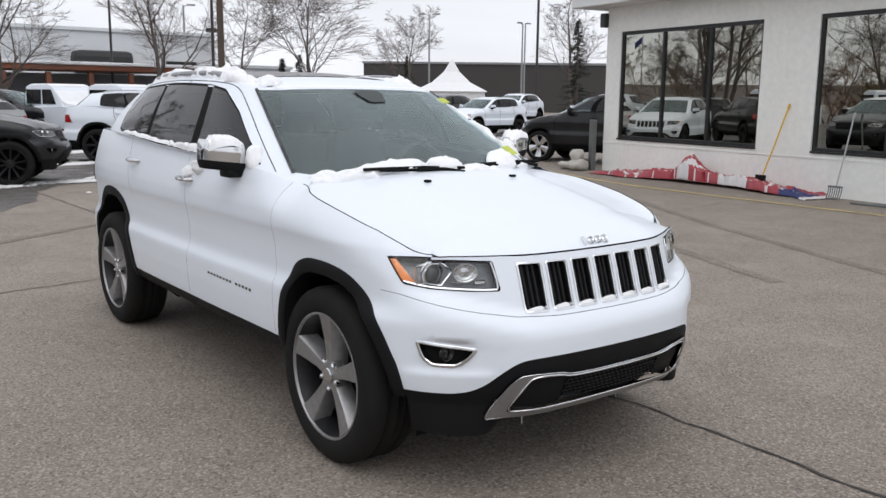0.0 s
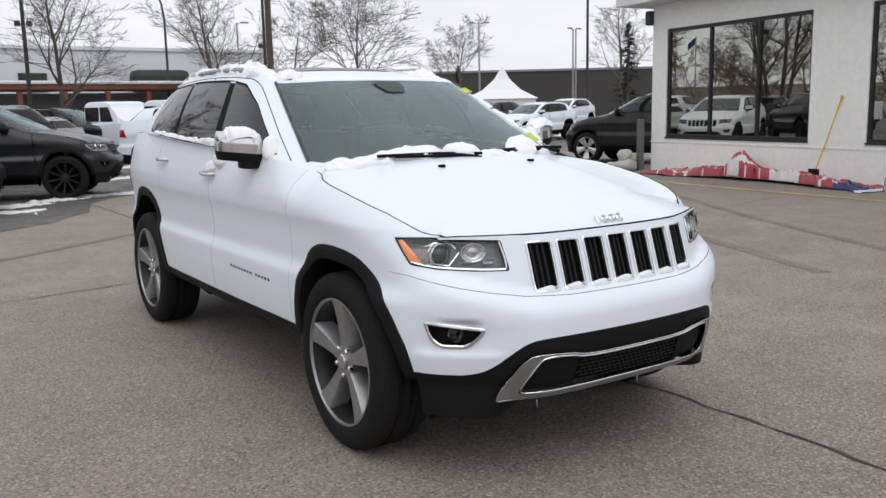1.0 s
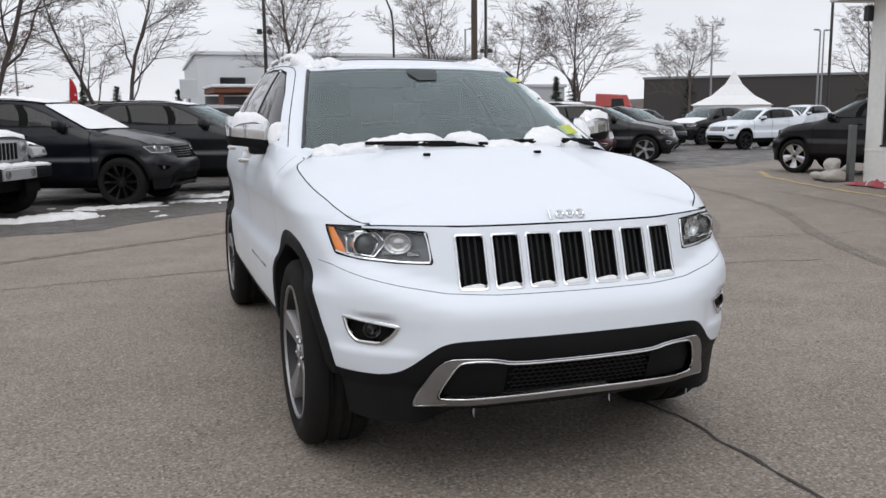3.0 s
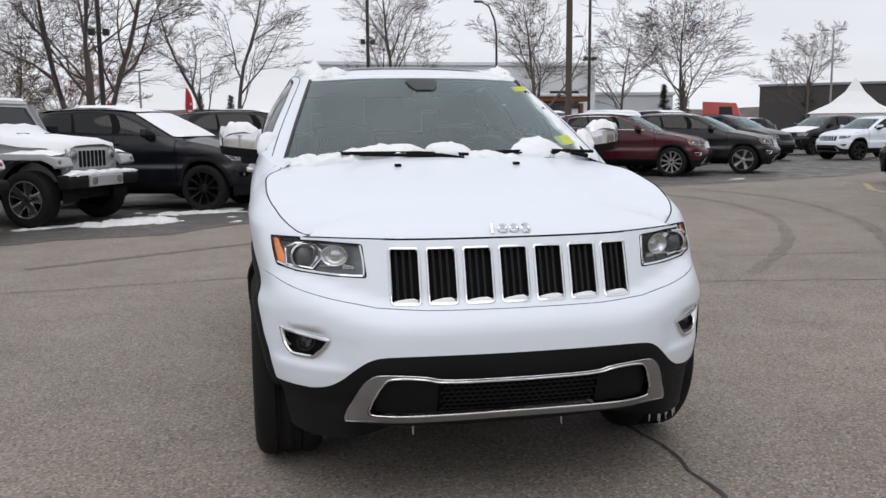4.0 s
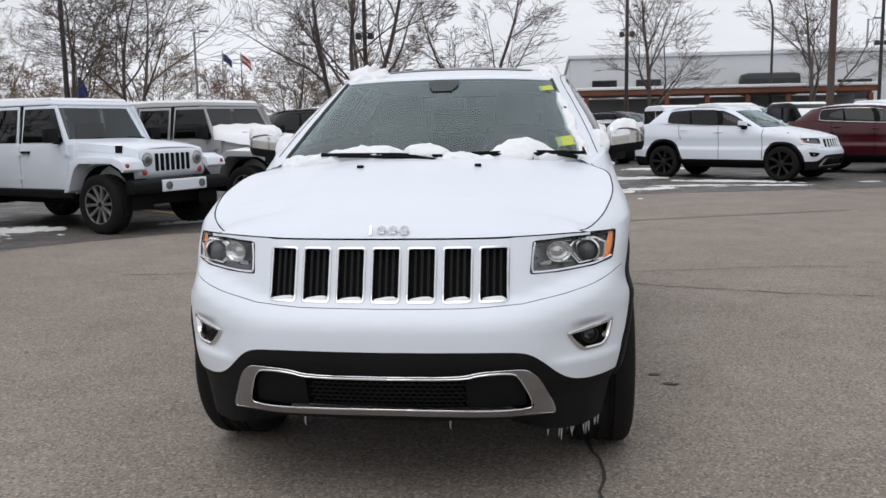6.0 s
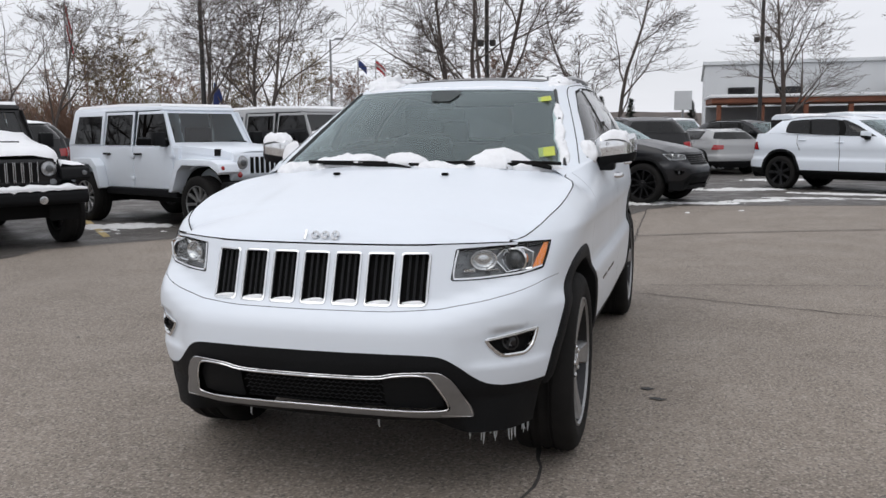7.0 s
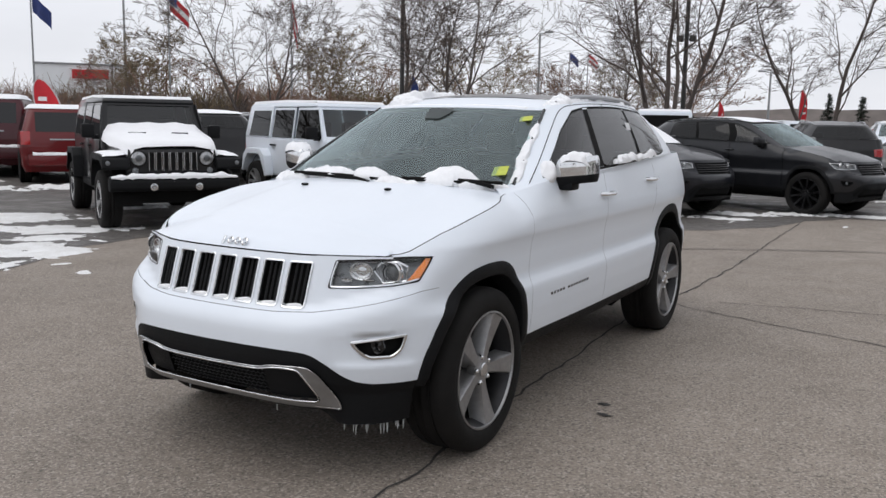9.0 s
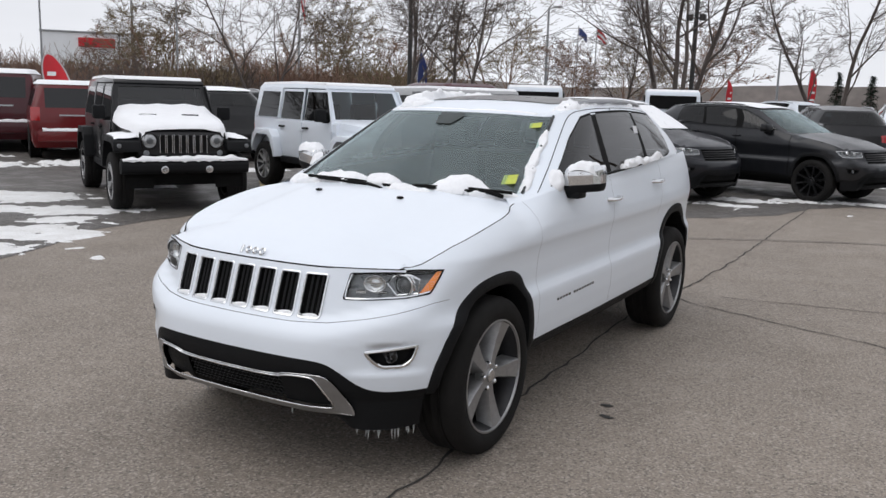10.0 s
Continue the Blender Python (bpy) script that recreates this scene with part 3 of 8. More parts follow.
    bottom = 0.27
    regions = []
    arch = {}
    for kind, y0 in (("front", 0.0), ("rear", 2.915)):
        outer = rounded(arch_poly(y0, kind), 0.10, 3)
        c = Vector((y0, 0.36))
        inner = []
        for q in outer:
            q = Vector(q)
            inner.append(tuple(q + (c - q).normalized() * 0.060) if q.y > 0.22 else (q.x + (0.06 if q.x < y0 else -0.06), q.y))
        arch[kind] = (fy(outer), fy(inner))
        regions += [("open", fy(inner)), ("flare", fy(outer))]
    # nose openings
    slots = []
    if face == "slots":
        for k in range(7):
            x = (k - 3) * 0.1262
            if x < -0.01:
                continue
            t = 0.047
            rowz = ((.757, .9335) if x < .01 else (.757 + .004 * k * 0, .9335))
            x0, x1 = x - t, x + t
            poly = [(x0, rowz[0]), (x1, rowz[0]), (x1 + 0.002, rowz[1]), (x0 + 0.002, rowz[1])]
            poly = [(max(a, 0.0) if k == 3 else a, b) for a, b in poly]
            slots.append(fx(rounded(poly, 0.012, 3) if k > 3 else poly))
        regions += [("slot", p) for p in slots]
    elif face == "bars":
        slots.append(fx([(0, .74), (.44, .745), (.47, .93), (0, .93)]))
        regions.append(("slot", slots[0]))
    elif face == "low":
        slots.append(fx([(0, .80), (.40, .81), (.43, .92), (0, .915)]))
        regions.append(("slot", slots[0]))
    if face == "slots":
        lamp = rounded(fx([(.502, .836), (.62, .838), (.74, .848), (.805, .862), (.822, .962), (.66, .957), (.512, .950)]), 0.014, 3)
        amber_cut = fx([(.764, .853), (.803, .862), (.822, .962), (.802, .961)])
    else:
        lamp = rounded(fx([(.50, .84), (.66, .83), (.80, .84), (.84, .94), (.66, .945), (.50, .925)]), 0.02, 3)
    regions += [("amber", amber_cut), ("lamp", lamp)] if face == "slots" else [("lamp", lamp)]
    fog = rounded(fx([(.803, .660), (.786, .588), (.762, .556), (.690, .556), (.652, .592), (.626, .634), (.70, .645)]), 0.022, 4)
    regions += [("fog", fog)]
    trim_out = [(0, .509), (.275, .509), (.33, .526), (.46, .530), (.508, .521), (.546, .465), (.600, .341), (.56, .344), (.3, .356), (0, .360)]
    trim_in = [(0, .500), (.28, .500), (.335, .517), (.44, .520), (.470, .502), (.520, .384), (.495, .366), (.3, .374), (0, .379)]
    mouth_out, mouth_in = fx(soften(trim_out)), fx(soften(trim_in))
    regions += [("mouth", mouth_in), ("chrome", mouth_out)]
    clad = fx(soften([(0, .594), (.30, .594), (.45, .590), (.51, .576), (.56, .535), (.605, .490), (.65, .462), (.70, .452)])) + fy([(-.56, .45), (-.40, .45), (-.40, .2)]) + [(0, .2)]
    regions += [("clad", clad)]
    rocker = fy([(.30, .475), (2.45, .475), (2.45, .2), (.30, .2)])
    rear_clad = fy([(3.3, .50), (3.6, .52)]) + [(total, .52), (total, .2), (sy(3.3), .2)]
    regions += [("rocker", rocker), ("rear_clad", rear_clad)]
    if tail:
        regions.append(("tail", [(sy(3.52), 0.93), (sy(3.60), 1.12), (sy(3.8) + 0.18, 1.10), (sy(3.8) + 0.16, 0.95)]))
    g = 0.0045 if hi else 0.012
    seam = dense(fx([(0, .736), (.3, .737), (.48, .745), (.62, .768)]) + fy([(-.60, .80), (-.47, .825), (-.38, .83)]), 0.1, False)
    gaps = [seam,
            fy([(.455, 1.21), (.445, 1.0), (.43, .70), (.43, .49)]),
            fy([(1.50, 1.25), (1.47, .9), (1.46, .49)]),
            fy([(2.52, 1.29), (2.50, 1.1), (2.42, .93)])]
    regions += [("gap", strip(p, g * (0.4 if p is seam else (0.35 if p is gaps[1] else 0.5)) if hi else g * (0.45 if p is seam else 1))) for p in gaps]
    split = [("door_front", fy([(.44, 1.4), (1.485, 1.4), (1.465, .2), (.43, .2)])), ("door_rear", fy([(1.485, 1.4), (2.52, 1.4), (2.35, .2), (1.465, .2)])),
             ("fender", [(sx(.80, .86), 1.4), (sy(.44), 1.4), (sy(.43), .2), (sy(-.66), .2), (sy(-.60), .8)]), ("bumper", [(0, .2), (0, .736)] + seam[1:] + fy([(-.38, .2)]))]
    regions += split

    def test(s, z):
        return bottom < z < zt(s)

    nx = 260 if hi else 100
    pts, sets = cut_sheet((0, total, bottom, 1.34, lambda s, z: z > bottom - 1e-6 and 0 <= s <= total), regions, h, (nx, 44 if hi else 16))
    # the top edge: pull vertices just above it down onto it
    near = 0.030 if hi else 0.06
    pts = [(s, min(z, zt(s))) if z < zt(s) + near else (s, z) for s, z in pts]
    sets = {k: [t for t in v if all(pts[i][1] <= zt(pts[i][0]) + 1e-4 for i in t)] for k, v in sets.items()}
    rest = sets.get("skin", [])
    mid_s = sy(0.4)
    skin_part("grille_surround", pts, [t for t in rest if pts[t[0]][0] < mid_s], S, body, car)
    rear_t = [t for t in rest if pts[t[0]][0] >= mid_s]
    skin_part("tailgate", pts, [t for t in rear_t if pts[t[0]][0] > sy(3.7)], S, body, car)
    for mir in (0, 1):
        skin_part("rear_quarter", pts, [t for t in rear_t if pts[t[0]][0] <= sy(3.7)], S, body, car, mirror=mir)
    for k in ("door_front", "door_rear", "fender"):
        for mir in (0, 1):
            skin_part(k, pts, sets.get(k, []), S, body, car, mirror=mir)
    skin_part("bumper", pts, sets.get("bumper", []), S, body, car)
    skin_part("bumper_cladding", pts, sets.get("clad", []), S, lower, car, "black textured plastic")
    for mir in (0, 1):
        skin_part("sill", pts, sets.get("rocker", []), S, lower, car, "black plastic", mirror=mir)
    skin_part("rear_cladding", pts, sets.get("rear_clad", []), S, lower, car)
    chrome = skin_part("bumper_trim", pts, sets.get("chrome", []), S, frame_mat, car, "satin chrome", offset=0.014)
    skin_part("lower_grille", pts, sets.get("mouth", []), S, BLACK, car, offset=-0.035)
    inner = [t for k, v in sets.items() if k not in ("open", "flare", "lamp", "amber") for t in v]
    skin_part("inner_shell", pts, inner, S, BLACK, car, offset=-0.05 if hi else -0.06)
    if tail:
        for mir in (0, 1):
            skin_part("tail_lamp", pts, sets.get("tail", []), S, TAIL_RED, car, offset=0.006, mirror=mir)
    # wheel arch trims and liners
    for kind, y0 in (("front", 0.0), ("rear", 2.915)):
        outer, inn = arch[kind]
        for sgn in (1, -1):
            verts, faces = [], []
            do, di = dense(outer, h * 1.5), None
            keep = [p for p in do if p[1] > 0.40]
            mid_s = sy(y0)
            keep = sorted(keep, key=lambda p: math.atan2(p[1] - 0.36, p[0] - mid_s), reverse=True)
            for (s, z) in keep:
                d = Vector((mid_s - s, 0.36 - z))
                d.normalize()
                for k, o in ((0.0, -0.01), (0.0, 0.004), (0.010, 0.009), (0.050, 0.010), (0.062, 0.004), (0.064, -0.10)):
                    u, v = s + d.x * k, z + d.y * k
                    p = S(u, min(v, zt(u)))
                    p = p + np.array((o, 0, 0))
                    verts.append(p * (sgn, 1, 1))
            n = len(keep)
            for i in range(n - 1):
                for j in range(5):
                    faces.append((i * 6 + j, i * 6 + j + 1, (i + 1) * 6 + j + 1, (i + 1) * 6 + j))
            bm = bmesh.new()
            vs = [bm.verts.new(p) for p in verts]
            for q in faces:
                bm.faces.new([vs[i] for i in q])
            part("arch_trim", bm, flare, car, angle=50)
            bm = bmesh.new()
            arcs = [(wheel_r + 0.10) * 1.0] * 13
            prev = None
            yc = float(warp((0, y0, 0))[1])
            for k in range(13):
                a = math.radians(-15 + 210 * k / 12)
                yy, zz = yc + 0.49 * math.cos(a), 0.36 + 0.49 * math.sin(a)
                y_loc = y0 + 0.49 * math.cos(a)
                x_in = min(0.87, float(S(sy(y_loc), max(zz, 0.30))[0]) / kx - 0.035)
                row = [bm.verts.new((sgn * kx * xx, yy, zz * kz)) for xx in (x_in, 0.5)]
                if prev:
                    bm.faces.new((prev[0], prev[1], row[1], row[0]))
                prev = row
            part("arch_liner", bm, BLACK, car)
    bm = bmesh.new()
    box(bm, -.58 * kx, .58 * kx, -0.50 * kf, wb + 0.8 * kr, 0.33, 0.62)
    box(bm, -.74 * kx, .74 * kx, 0.50 * kw, wb - 0.52, 0.33, 0.9)
    part("underbody", bm, BLACK, car)
    # bonnet
    side_s = np.linspace(sx(.77, .966), sy(.40), 60)
    edge = np.array([S(s, zt(s)) for s in side_s])
    front_s = np.linspace(0, side_s[0], 40)
    nose = np.array([S(s, zt(s)) for s in front_s])
    cowl = curve(LOW)
    cow = np.array([warp(cowl(u)) for u in np.linspace(0, 2.7, 40)])
    rise = smooth_table([(-.05, -.03), (0, 0.0), (.02, .018), (.05, .036), (.09, .052), (.16, .078), (.3, .114), (.5, .155), (.7, .195), (.88, .232), (1, .25), (1.2, .29)], -.05, 1.2, .012)

    def hood(x, y):
        ax = abs(x)
        yf = float(np.interp(ax, nose[:, 0], nose[:, 1])) if ax < nose[-1, 0] else float(np.interp(ax, edge[:30, 0], edge[:30, 1]))
        yc = float(np.interp(ax, cow[:, 0], cow[:, 1])) + 0.05
        q = min(max((y - yf) / (yc - yf), 0), 1.1)
        xe = float(np.interp(y, edge[:, 1], edge[:, 0])) if y > edge[0, 1] else max(0.766 * kx, ax)
        ze = float(np.interp(y, edge[:, 1], edge[:, 2])) if y > edge[0, 1] else .970 * kz
        zc = (.966 + rise(q)) * kz
        k = min(ax / xe, 1.0)
        w = k ** 3.2
        crease = 0.007 * (smooth01(ax, 0.50, 0.40) if True else 0) * smooth01(q, 0.05, 0.4)
        return np.array((x, y, zc * (1 - w) + ze * w + crease * (1 - w)))

    outline = [(p[0], p[1] + 0.004) for p in nose[:-1:2]] + [(p[0] - 0.004, p[1]) for p in edge[::2]] + [(p[0], p[1] + 0.03) for p in cow[::-3] if p[0] < edge[-1, 0] - 0.01]
    outline = outline + [(-a, b) for a, b in outline[::-1] if a > 1e-3]
    ys0, ys1 = min(p[1] for p in outline), max(p[1] for p in outline)
    hp, hs = cut_sheet((-.9 * kx, .9 * kx, ys0, ys1, None), [("hood", outline)], h, (70 if hi else 26, 46 if hi else 18))
    # black tubes drawn in for the dark of the gap round the bonnet
    if hi:
        for sgn in (1, -1):
            bm = bmesh.new()
            tube(bm, [(sgn * (p[0] - 0.001), p[1], p[2] - 0.001) for p in [nose[-4], nose[-2]] + list(edge[1::2])], 0.0025, 6)
            part("bonnet_gap_line", bm, BLACK, car, angle=60)
    if hi:
        bm = bmesh.new()
        front = [(p[0], p[1] + 0.001, p[2] - 0.001) for p in nose]
        tube(bm, [(-a, b, c) for a, b, c in front[:0:-1]] + front, 0.0021, 6)
        part("bonnet_gap_line", bm, BLACK, car, angle=60)
    skin_part("bonnet", hp, hs["hood"], hood, body, car, mirror=0)
    skin_part("bonnet_underside", hp, hs["hood"], hood, BLACK, car, offset=-0.03, mirror=0)
    # glasshouse
    lo_c, hi_c = curve(LOW), curve(TOP)

    def G(k, v):
        a, b = lo_c(k), hi_c(k)
        if kt != 1.0:
            b = b.copy()
            b[1] = 1.14 + (b[1] - 1.14) * kt
        p = a * (1 - v) + b * v
        bul = 4 * v * (1 - v)
        out = np.array((0.028 * smooth01(k, 2.5, 5.0) * smooth01(k, 12, 10), -0.03 * smooth01(k, 3.5, 2.0) * 1.0, 0.0)) * bul
        return warp(p + out)

    wind = [(0, .045), (1.5, .045), (2.6, .045), (3.02, .06), (3.08, .5), (3.10, .94), (3.02, .97), (0, .97)]
    side = rounded([(4.22, .10), (5.2, .055), (7.0, .05), (8.45, .07), (8.78, .12), (8.84, .50), (8.82, .76), (8.60, .885), (6.5, .915), (5.0, .90), (4.55, .86), (4.25, .6)], 0.04, 3)
    pillar = [(5.98, .05), (6.14, .05), (5.16, .92), (4.96, .92)] if hi else [(5.95, .05), (6.17, .05), (5.18, .92), (4.80, .92)]
    pillar2 = [(7.26, .05), (7.38, .05), (6.95, .92), (6.83, .92)]
    rearw = [(10.4, .08), (12, .06), (12, .90), (10.5, .88)]
    side_b = [(a + (b - 0.48) * 0 + (0.03 if a > 7 else -0.035) * (1 if a < 4.6 or a > 8.3 else 0), b + (0.035 if b > 0.5 else -0.035)) for a, b in side]
    regs = [("wind", wind), ("backlight", rearw), ("side", side), ("trim", side_b)]
    gp, gs = cut_sheet((0, 12, 0, 1, None), [("pillar", pillar), ("pillar", pillar2)] + regs, 0.1 if hi else 0.25, (130 if hi else 50, 14 if hi else 6))
    pill = [t for t in gs.get("pillar", []) if inside((sum(gp[i][0] for i in t) / 3, sum(gp[i][1] for i in t) / 3), side)]
    other = [t for t in gs.get("pillar", []) if t not in pill]
    frame_t = gs.get("skin", []) + other
    skin_part("roof_frame", gp, frame_t, G, body, car)
    for mir in (0, 1):
        skin_part("window_trim", gp, gs.get("trim", []), G, belt or BLACK, car, mirror=mir)
        for nm, lo_k, hi_k in (("door_pillar", 0, 6.4), ("rear_pillar", 6.4, 12)):
            skin_part(nm, gp, [t for t in pill if lo_k < sum(gp[i][0] for i in t) / 3 + sum(gp[i][1] for i in t) / 3 * .5 <= hi_k], G, BLACK, car, mirror=mir)
    ws = skin_part("windscreen", gp, gs.get("wind", []), G, WINDSHIELD, car)
    def bay(t):
        k, v = sum(gp[i][0] for i in t) / 3, sum(gp[i][1] for i in t) / 3
        return 0 if k < 6.07 - (v - .05) * (1.15 if hi else 1.23) else (1 if k < 7.32 - (v - .05) * .49 else 2)
    front_pane, rear_pane, q_pane = [[t for t in gs["side"] if bay(t) == j] for j in range(3)]
    for mir in (0, 1):
        skin_part("front_door_window", gp, front_pane, G, FRONT_GLASS, car, mirror=mir)
        skin_part("rear_door_window", gp, rear_pane, G, glass_side, car, mirror=mir)
        skin_part("quarter_window", gp, q_pane, G, glass_side, car, mirror=mir)
    skin_part("rear_window", gp, gs.get("backlight", []), G, glass_side, car)
    skin_part("cabin_lining", gp, frame_t + gs.get("trim", []) + pill, G, SEAT, car, offset=-0.014)
    if hi:
        # black tubes for the dark shut lines of the door frames, and the seal round the windscreen
        for sgn in (1, -1):
            for line in ([(3.72, .03), (3.75, .3), (3.78, .6), (3.90, .86), (4.15, .955), (4.6, .975), (5.6, .978), (6.6, .978), (7.6, .965), (8.4, .93)],
                         [(5.82, .978), (5.86, .90)]):
                c_ = curve([(a, b, 0) for a, b in line])
                path = [Vector(G(*[float(v) for v in c_(u)[:2]])) for u in np.linspace(0, len(line) - 1, 40)]
                bm = bmesh.new()
                tube(bm, [(sgn * p.x, p.y, p.z) for p in path], 0.0026, 5)
                part("door_gap_line", bm, BLACK, car, angle=60)
        for sgn in (1, -1):
            bm = bmesh.new()
            path = [Vector(G(3.04 + .03 * v, v)) for v in np.linspace(.05, .97, 24)]
            tube(bm, [(sgn * p.x, p.y, p.z) for p in path], 0.010, 6)
            part("windscreen_seal", bm, GLOSS_BLACK, car, angle=60)
    # panel between wing, bonnet and windscreen pillar
    for sgn in (1, -1):
        verts, faces = [], []
        m_ = 16
        for j in range(m_ + 1):
            y = 0.345 + (0.95 - 0.345) * j / m_
            s = sy(y)
            a_ = S(s, zt(s))
            kk = np.interp(y, [.345, .44, .50, .62, .85, .95], [2.35, 2.68, 3.0, 4.0, 5.0, 5.2])
            b_ = G(float(kk), 0.03)
            mid_ = (a_ + b_) / 2 + np.array((0.004, 0, 0.010 * (1 - j / m_)))
            for q in (a_ - np.array((0, 0, .004)), mid_, b_ - np.array((.002, 0, .004))):
                verts.append(q * (sgn, 1, 1))
        for j in range(m_):
            for i in range(2):
                faces.append((j * 3 + i, j * 3 + i + 1, j * 3 + i + 4, j * 3 + i + 3))
        bm = bmesh.new()
        vs = [bm.verts.new(q) for q in verts]
        for q in faces:
            bm.faces.new([vs[i] for i in q])
        part("cowl_panel", bm, body, car, smooth=True)
    # roof
    ks = np.linspace(0, 12, 140)
    rim = np.array([G(k, 1.0) for k in ks])
    ring = [(p[0], p[1]) for p in rim] + [(-p[0], p[1]) for p in rim[::-1] if p[0] > 1e-3]

    def roof(x, y):
        ax = abs(x)
        xe = float(np.interp(y, rim[:, 1], rim[:, 0]))
        ze = float(np.interp(y, rim[:, 1], rim[:, 2]))
        k = min(ax / max(xe, 1e-3), 1.0)
        yc = (rim[0, 1] + rim[-1, 1]) / 2
        e = max(0.0, 1 - ((y - yc) / ((rim[-1, 1] - rim[0, 1]) / 2)) ** 2)
        return np.array((x, y, ze + 0.052 * kz * (1 - k ** 2.4) * min(1.0, e * 1.15)))

    sun_roof = rounded([(-.46 * kx, rim[0, 1] + .40), (.46 * kx, rim[0, 1] + .40), (.47 * kx, rim[0, 1] + 1.45 * kt), (-.47 * kx, rim[0, 1] + 1.45 * kt)], 0.06, 4)
    rp, rs = cut_sheet((-.7 * kx, .7 * kx, rim[0, 1], rim[-1, 1], None), ([("glass", sun_roof)] if hi else []) + [("roof", ring)], h * 1.5, (34 if hi else 14, 50 if hi else 20))
    skin_part("roof", rp, rs["roof"], roof, body, car, mirror=0)
    skin_part("headlining", rp, rs["roof"] + rs.get("glass", []), roof, LINING, car, offset=-0.035, mirror=0)
    if hi:
        skin_part("roof_window", rp, rs["glass"], roof, ROOF_GLASS, car, "frosted dark glass roof panel", offset=0.004, mirror=0)
        # housing of the rain sensor behind the top of the windscreen
        bm = bmesh.new()
        down = [G(0.0, v) for v in (0.945, 0.88, 0.80)]
        prev = None
        for p, w in zip(down, (.085, .080, .050)):
            row = [bm.verts.new((x, p[1] - .006, p[2] + .004)) for x in (-w, -w * .5, w * .5, w)]
            if prev:
                for j in range(3):
                    bm.faces.new((prev[j], prev[j + 1], row[j + 1], row[j]))
            prev = row
        bmesh.ops.solidify(bm, geom=bm.faces[:], thickness=0.004)
        part("sensor_housing", bm, SENSOR, car, "dark grey sensor housing")
    else:
        if roof_snow:
            lay_snow(skin_part("snow_cover", rp, rs["roof"], roof, SNOW, None, offset=roof_snow, mirror=0), m, "layer of white snow on a car roof")
    if screen_snow:
        lay_snow(skin_part("snow_cover", gp, gs.get("wind", []), G, SNOW, None, offset=0.02), m, "layer of white snow over a windscreen")
    if hood_snow:
        lay_snow(skin_part("snow_cover", hp, hs["hood"], hood, SNOW, None, offset=0.02, mirror=0), m, "layer of white snow on a bonnet")
    for sgn in (1, -1):
        bm = bmesh.new()
        line = []
        for k in range(15):
            y = rim[0, 1] + 0.30 + (rim[-1, 1] - rim[0, 1] - 0.62) * k / 14
            x = float(np.interp(y, rim[:, 1], rim[:, 0])) - 0.045
            z = roof(x, y)[2]
            line.append((sgn * x, y, z + 0.004 + 0.022 * min(1, 6 * min(k, 14 - k) / 14)))
        tube(bm, line, [0.012] + [0.017] * 13 + [0.012], 8)
        part("roof_rail", bm, frame_mat if frame_mat is not CLADDING else BLACK, car, angle=40)
    # nose details
    if slots:
        sl = sets.get("slot", [])
        skin_part("grille_back", pts, sl, S, BLACK, car, offset=-0.028)
        if face == "slots":
            for k in range(-3, 4):
                for j in range(1, 4):
                    x = k * 0.1262 - 0.047 + 0.094 * j / 4
                    z0, z1 = 0.763, 0.929
                    row = []
                    for z in (z0, (z0 + z1) / 2, z1):
                        p = S(sx(abs(x), z), z)
                        row.append((x * kx, p[1] + 0.016, p[2]))
                    if hi:
                        bm = bmesh.new()
                        tube(bm, row, 0.0048, 6)
                        part("grille_slat", bm, SLAT, car, angle=40)
            for k in range(-3, 4):
                x = k * 0.1262
                poly = rounded([(x - .047, .757), (x + .047, .757), (x + .049, .9335), (x - .045, .9335)], 0.012, 3)

                def F(u, z):
                    p = S(sx(abs(u), z), z) if abs(u) > 0.001 else S(0, z)
                    return np.array((u * kx, p[1], p[2]))
                rim_part("slot_frame", [(a, b) for a, b in rounded([(x - .0535, .7495), (x + .0535, .7495), (x + .0545, .941), (x - .0525, .941)], 0.015, 3)], F, slot_rim or CHROME, car, 0.0095, 0.006, 0.02, mirror=0,
                         h=0.03 if hi else 0.08)
        else:
            for j in range(1, 5):
                z = (.74 if face == "bars" else .80) + (.19 if face == "bars" else .115) * j / 5
                row = []
                bm = bmesh.new()
                for x in (-.44, -.22, 0, .22, .44):
                    p = S(sx(abs(x), z), z)
                    row.append((x * kx, p[1] + 0.004, p[2]))
                tube(bm, row, 0.010, 6)
                part("grille_bar", bm, GLOSS_BLACK if slot_rim is None else slot_rim, car, angle=40)
    amb = sets.get("amber", [])
    lamps_t = sets.get("lamp", []) + amb
    for mir in (0, 1):
        v, fs, n = surface(pts, lamps_t, S, -0.045, False, mir)
        hl = attach("headlight", mesh("headlight", v, fs, LAMP_DARK, True, n), car, "clear headlight with amber marker" if face == "slots" else "clear headlight")
        if hi:
            rim_part("lamp_gasket", lamp, S, BLACK, hl, 0.005, 0.002, 0.05, mirror=mir, h=0.03)
            edge_line_ = curve([(.800, .872, 0), (.74, .856, 0), (.62, .8455, 0), (.530, .843, 0), (.512, .850, 0), (.513, .90, 0), (.520, .945, 0)])
            path = [S(sx(float(q[0]), float(q[1])), float(q[1])) for q in (edge_line_(u) for u in np.linspace(0, 6, 40))]
            bm = bmesh.new()
            tube(bm, [(p[0] * (1 if mir == 0 else -1), p[1] + .001, p[2]) for p in path], .0052, 6)
            part("lamp_rim", bm, CHROME, hl, angle=50)
        else:
            rim_part("lamp_rim", lamp, S, lamp_trim, hl, 0.007, 0.004, 0.05, mirror=mir, h=0.1)
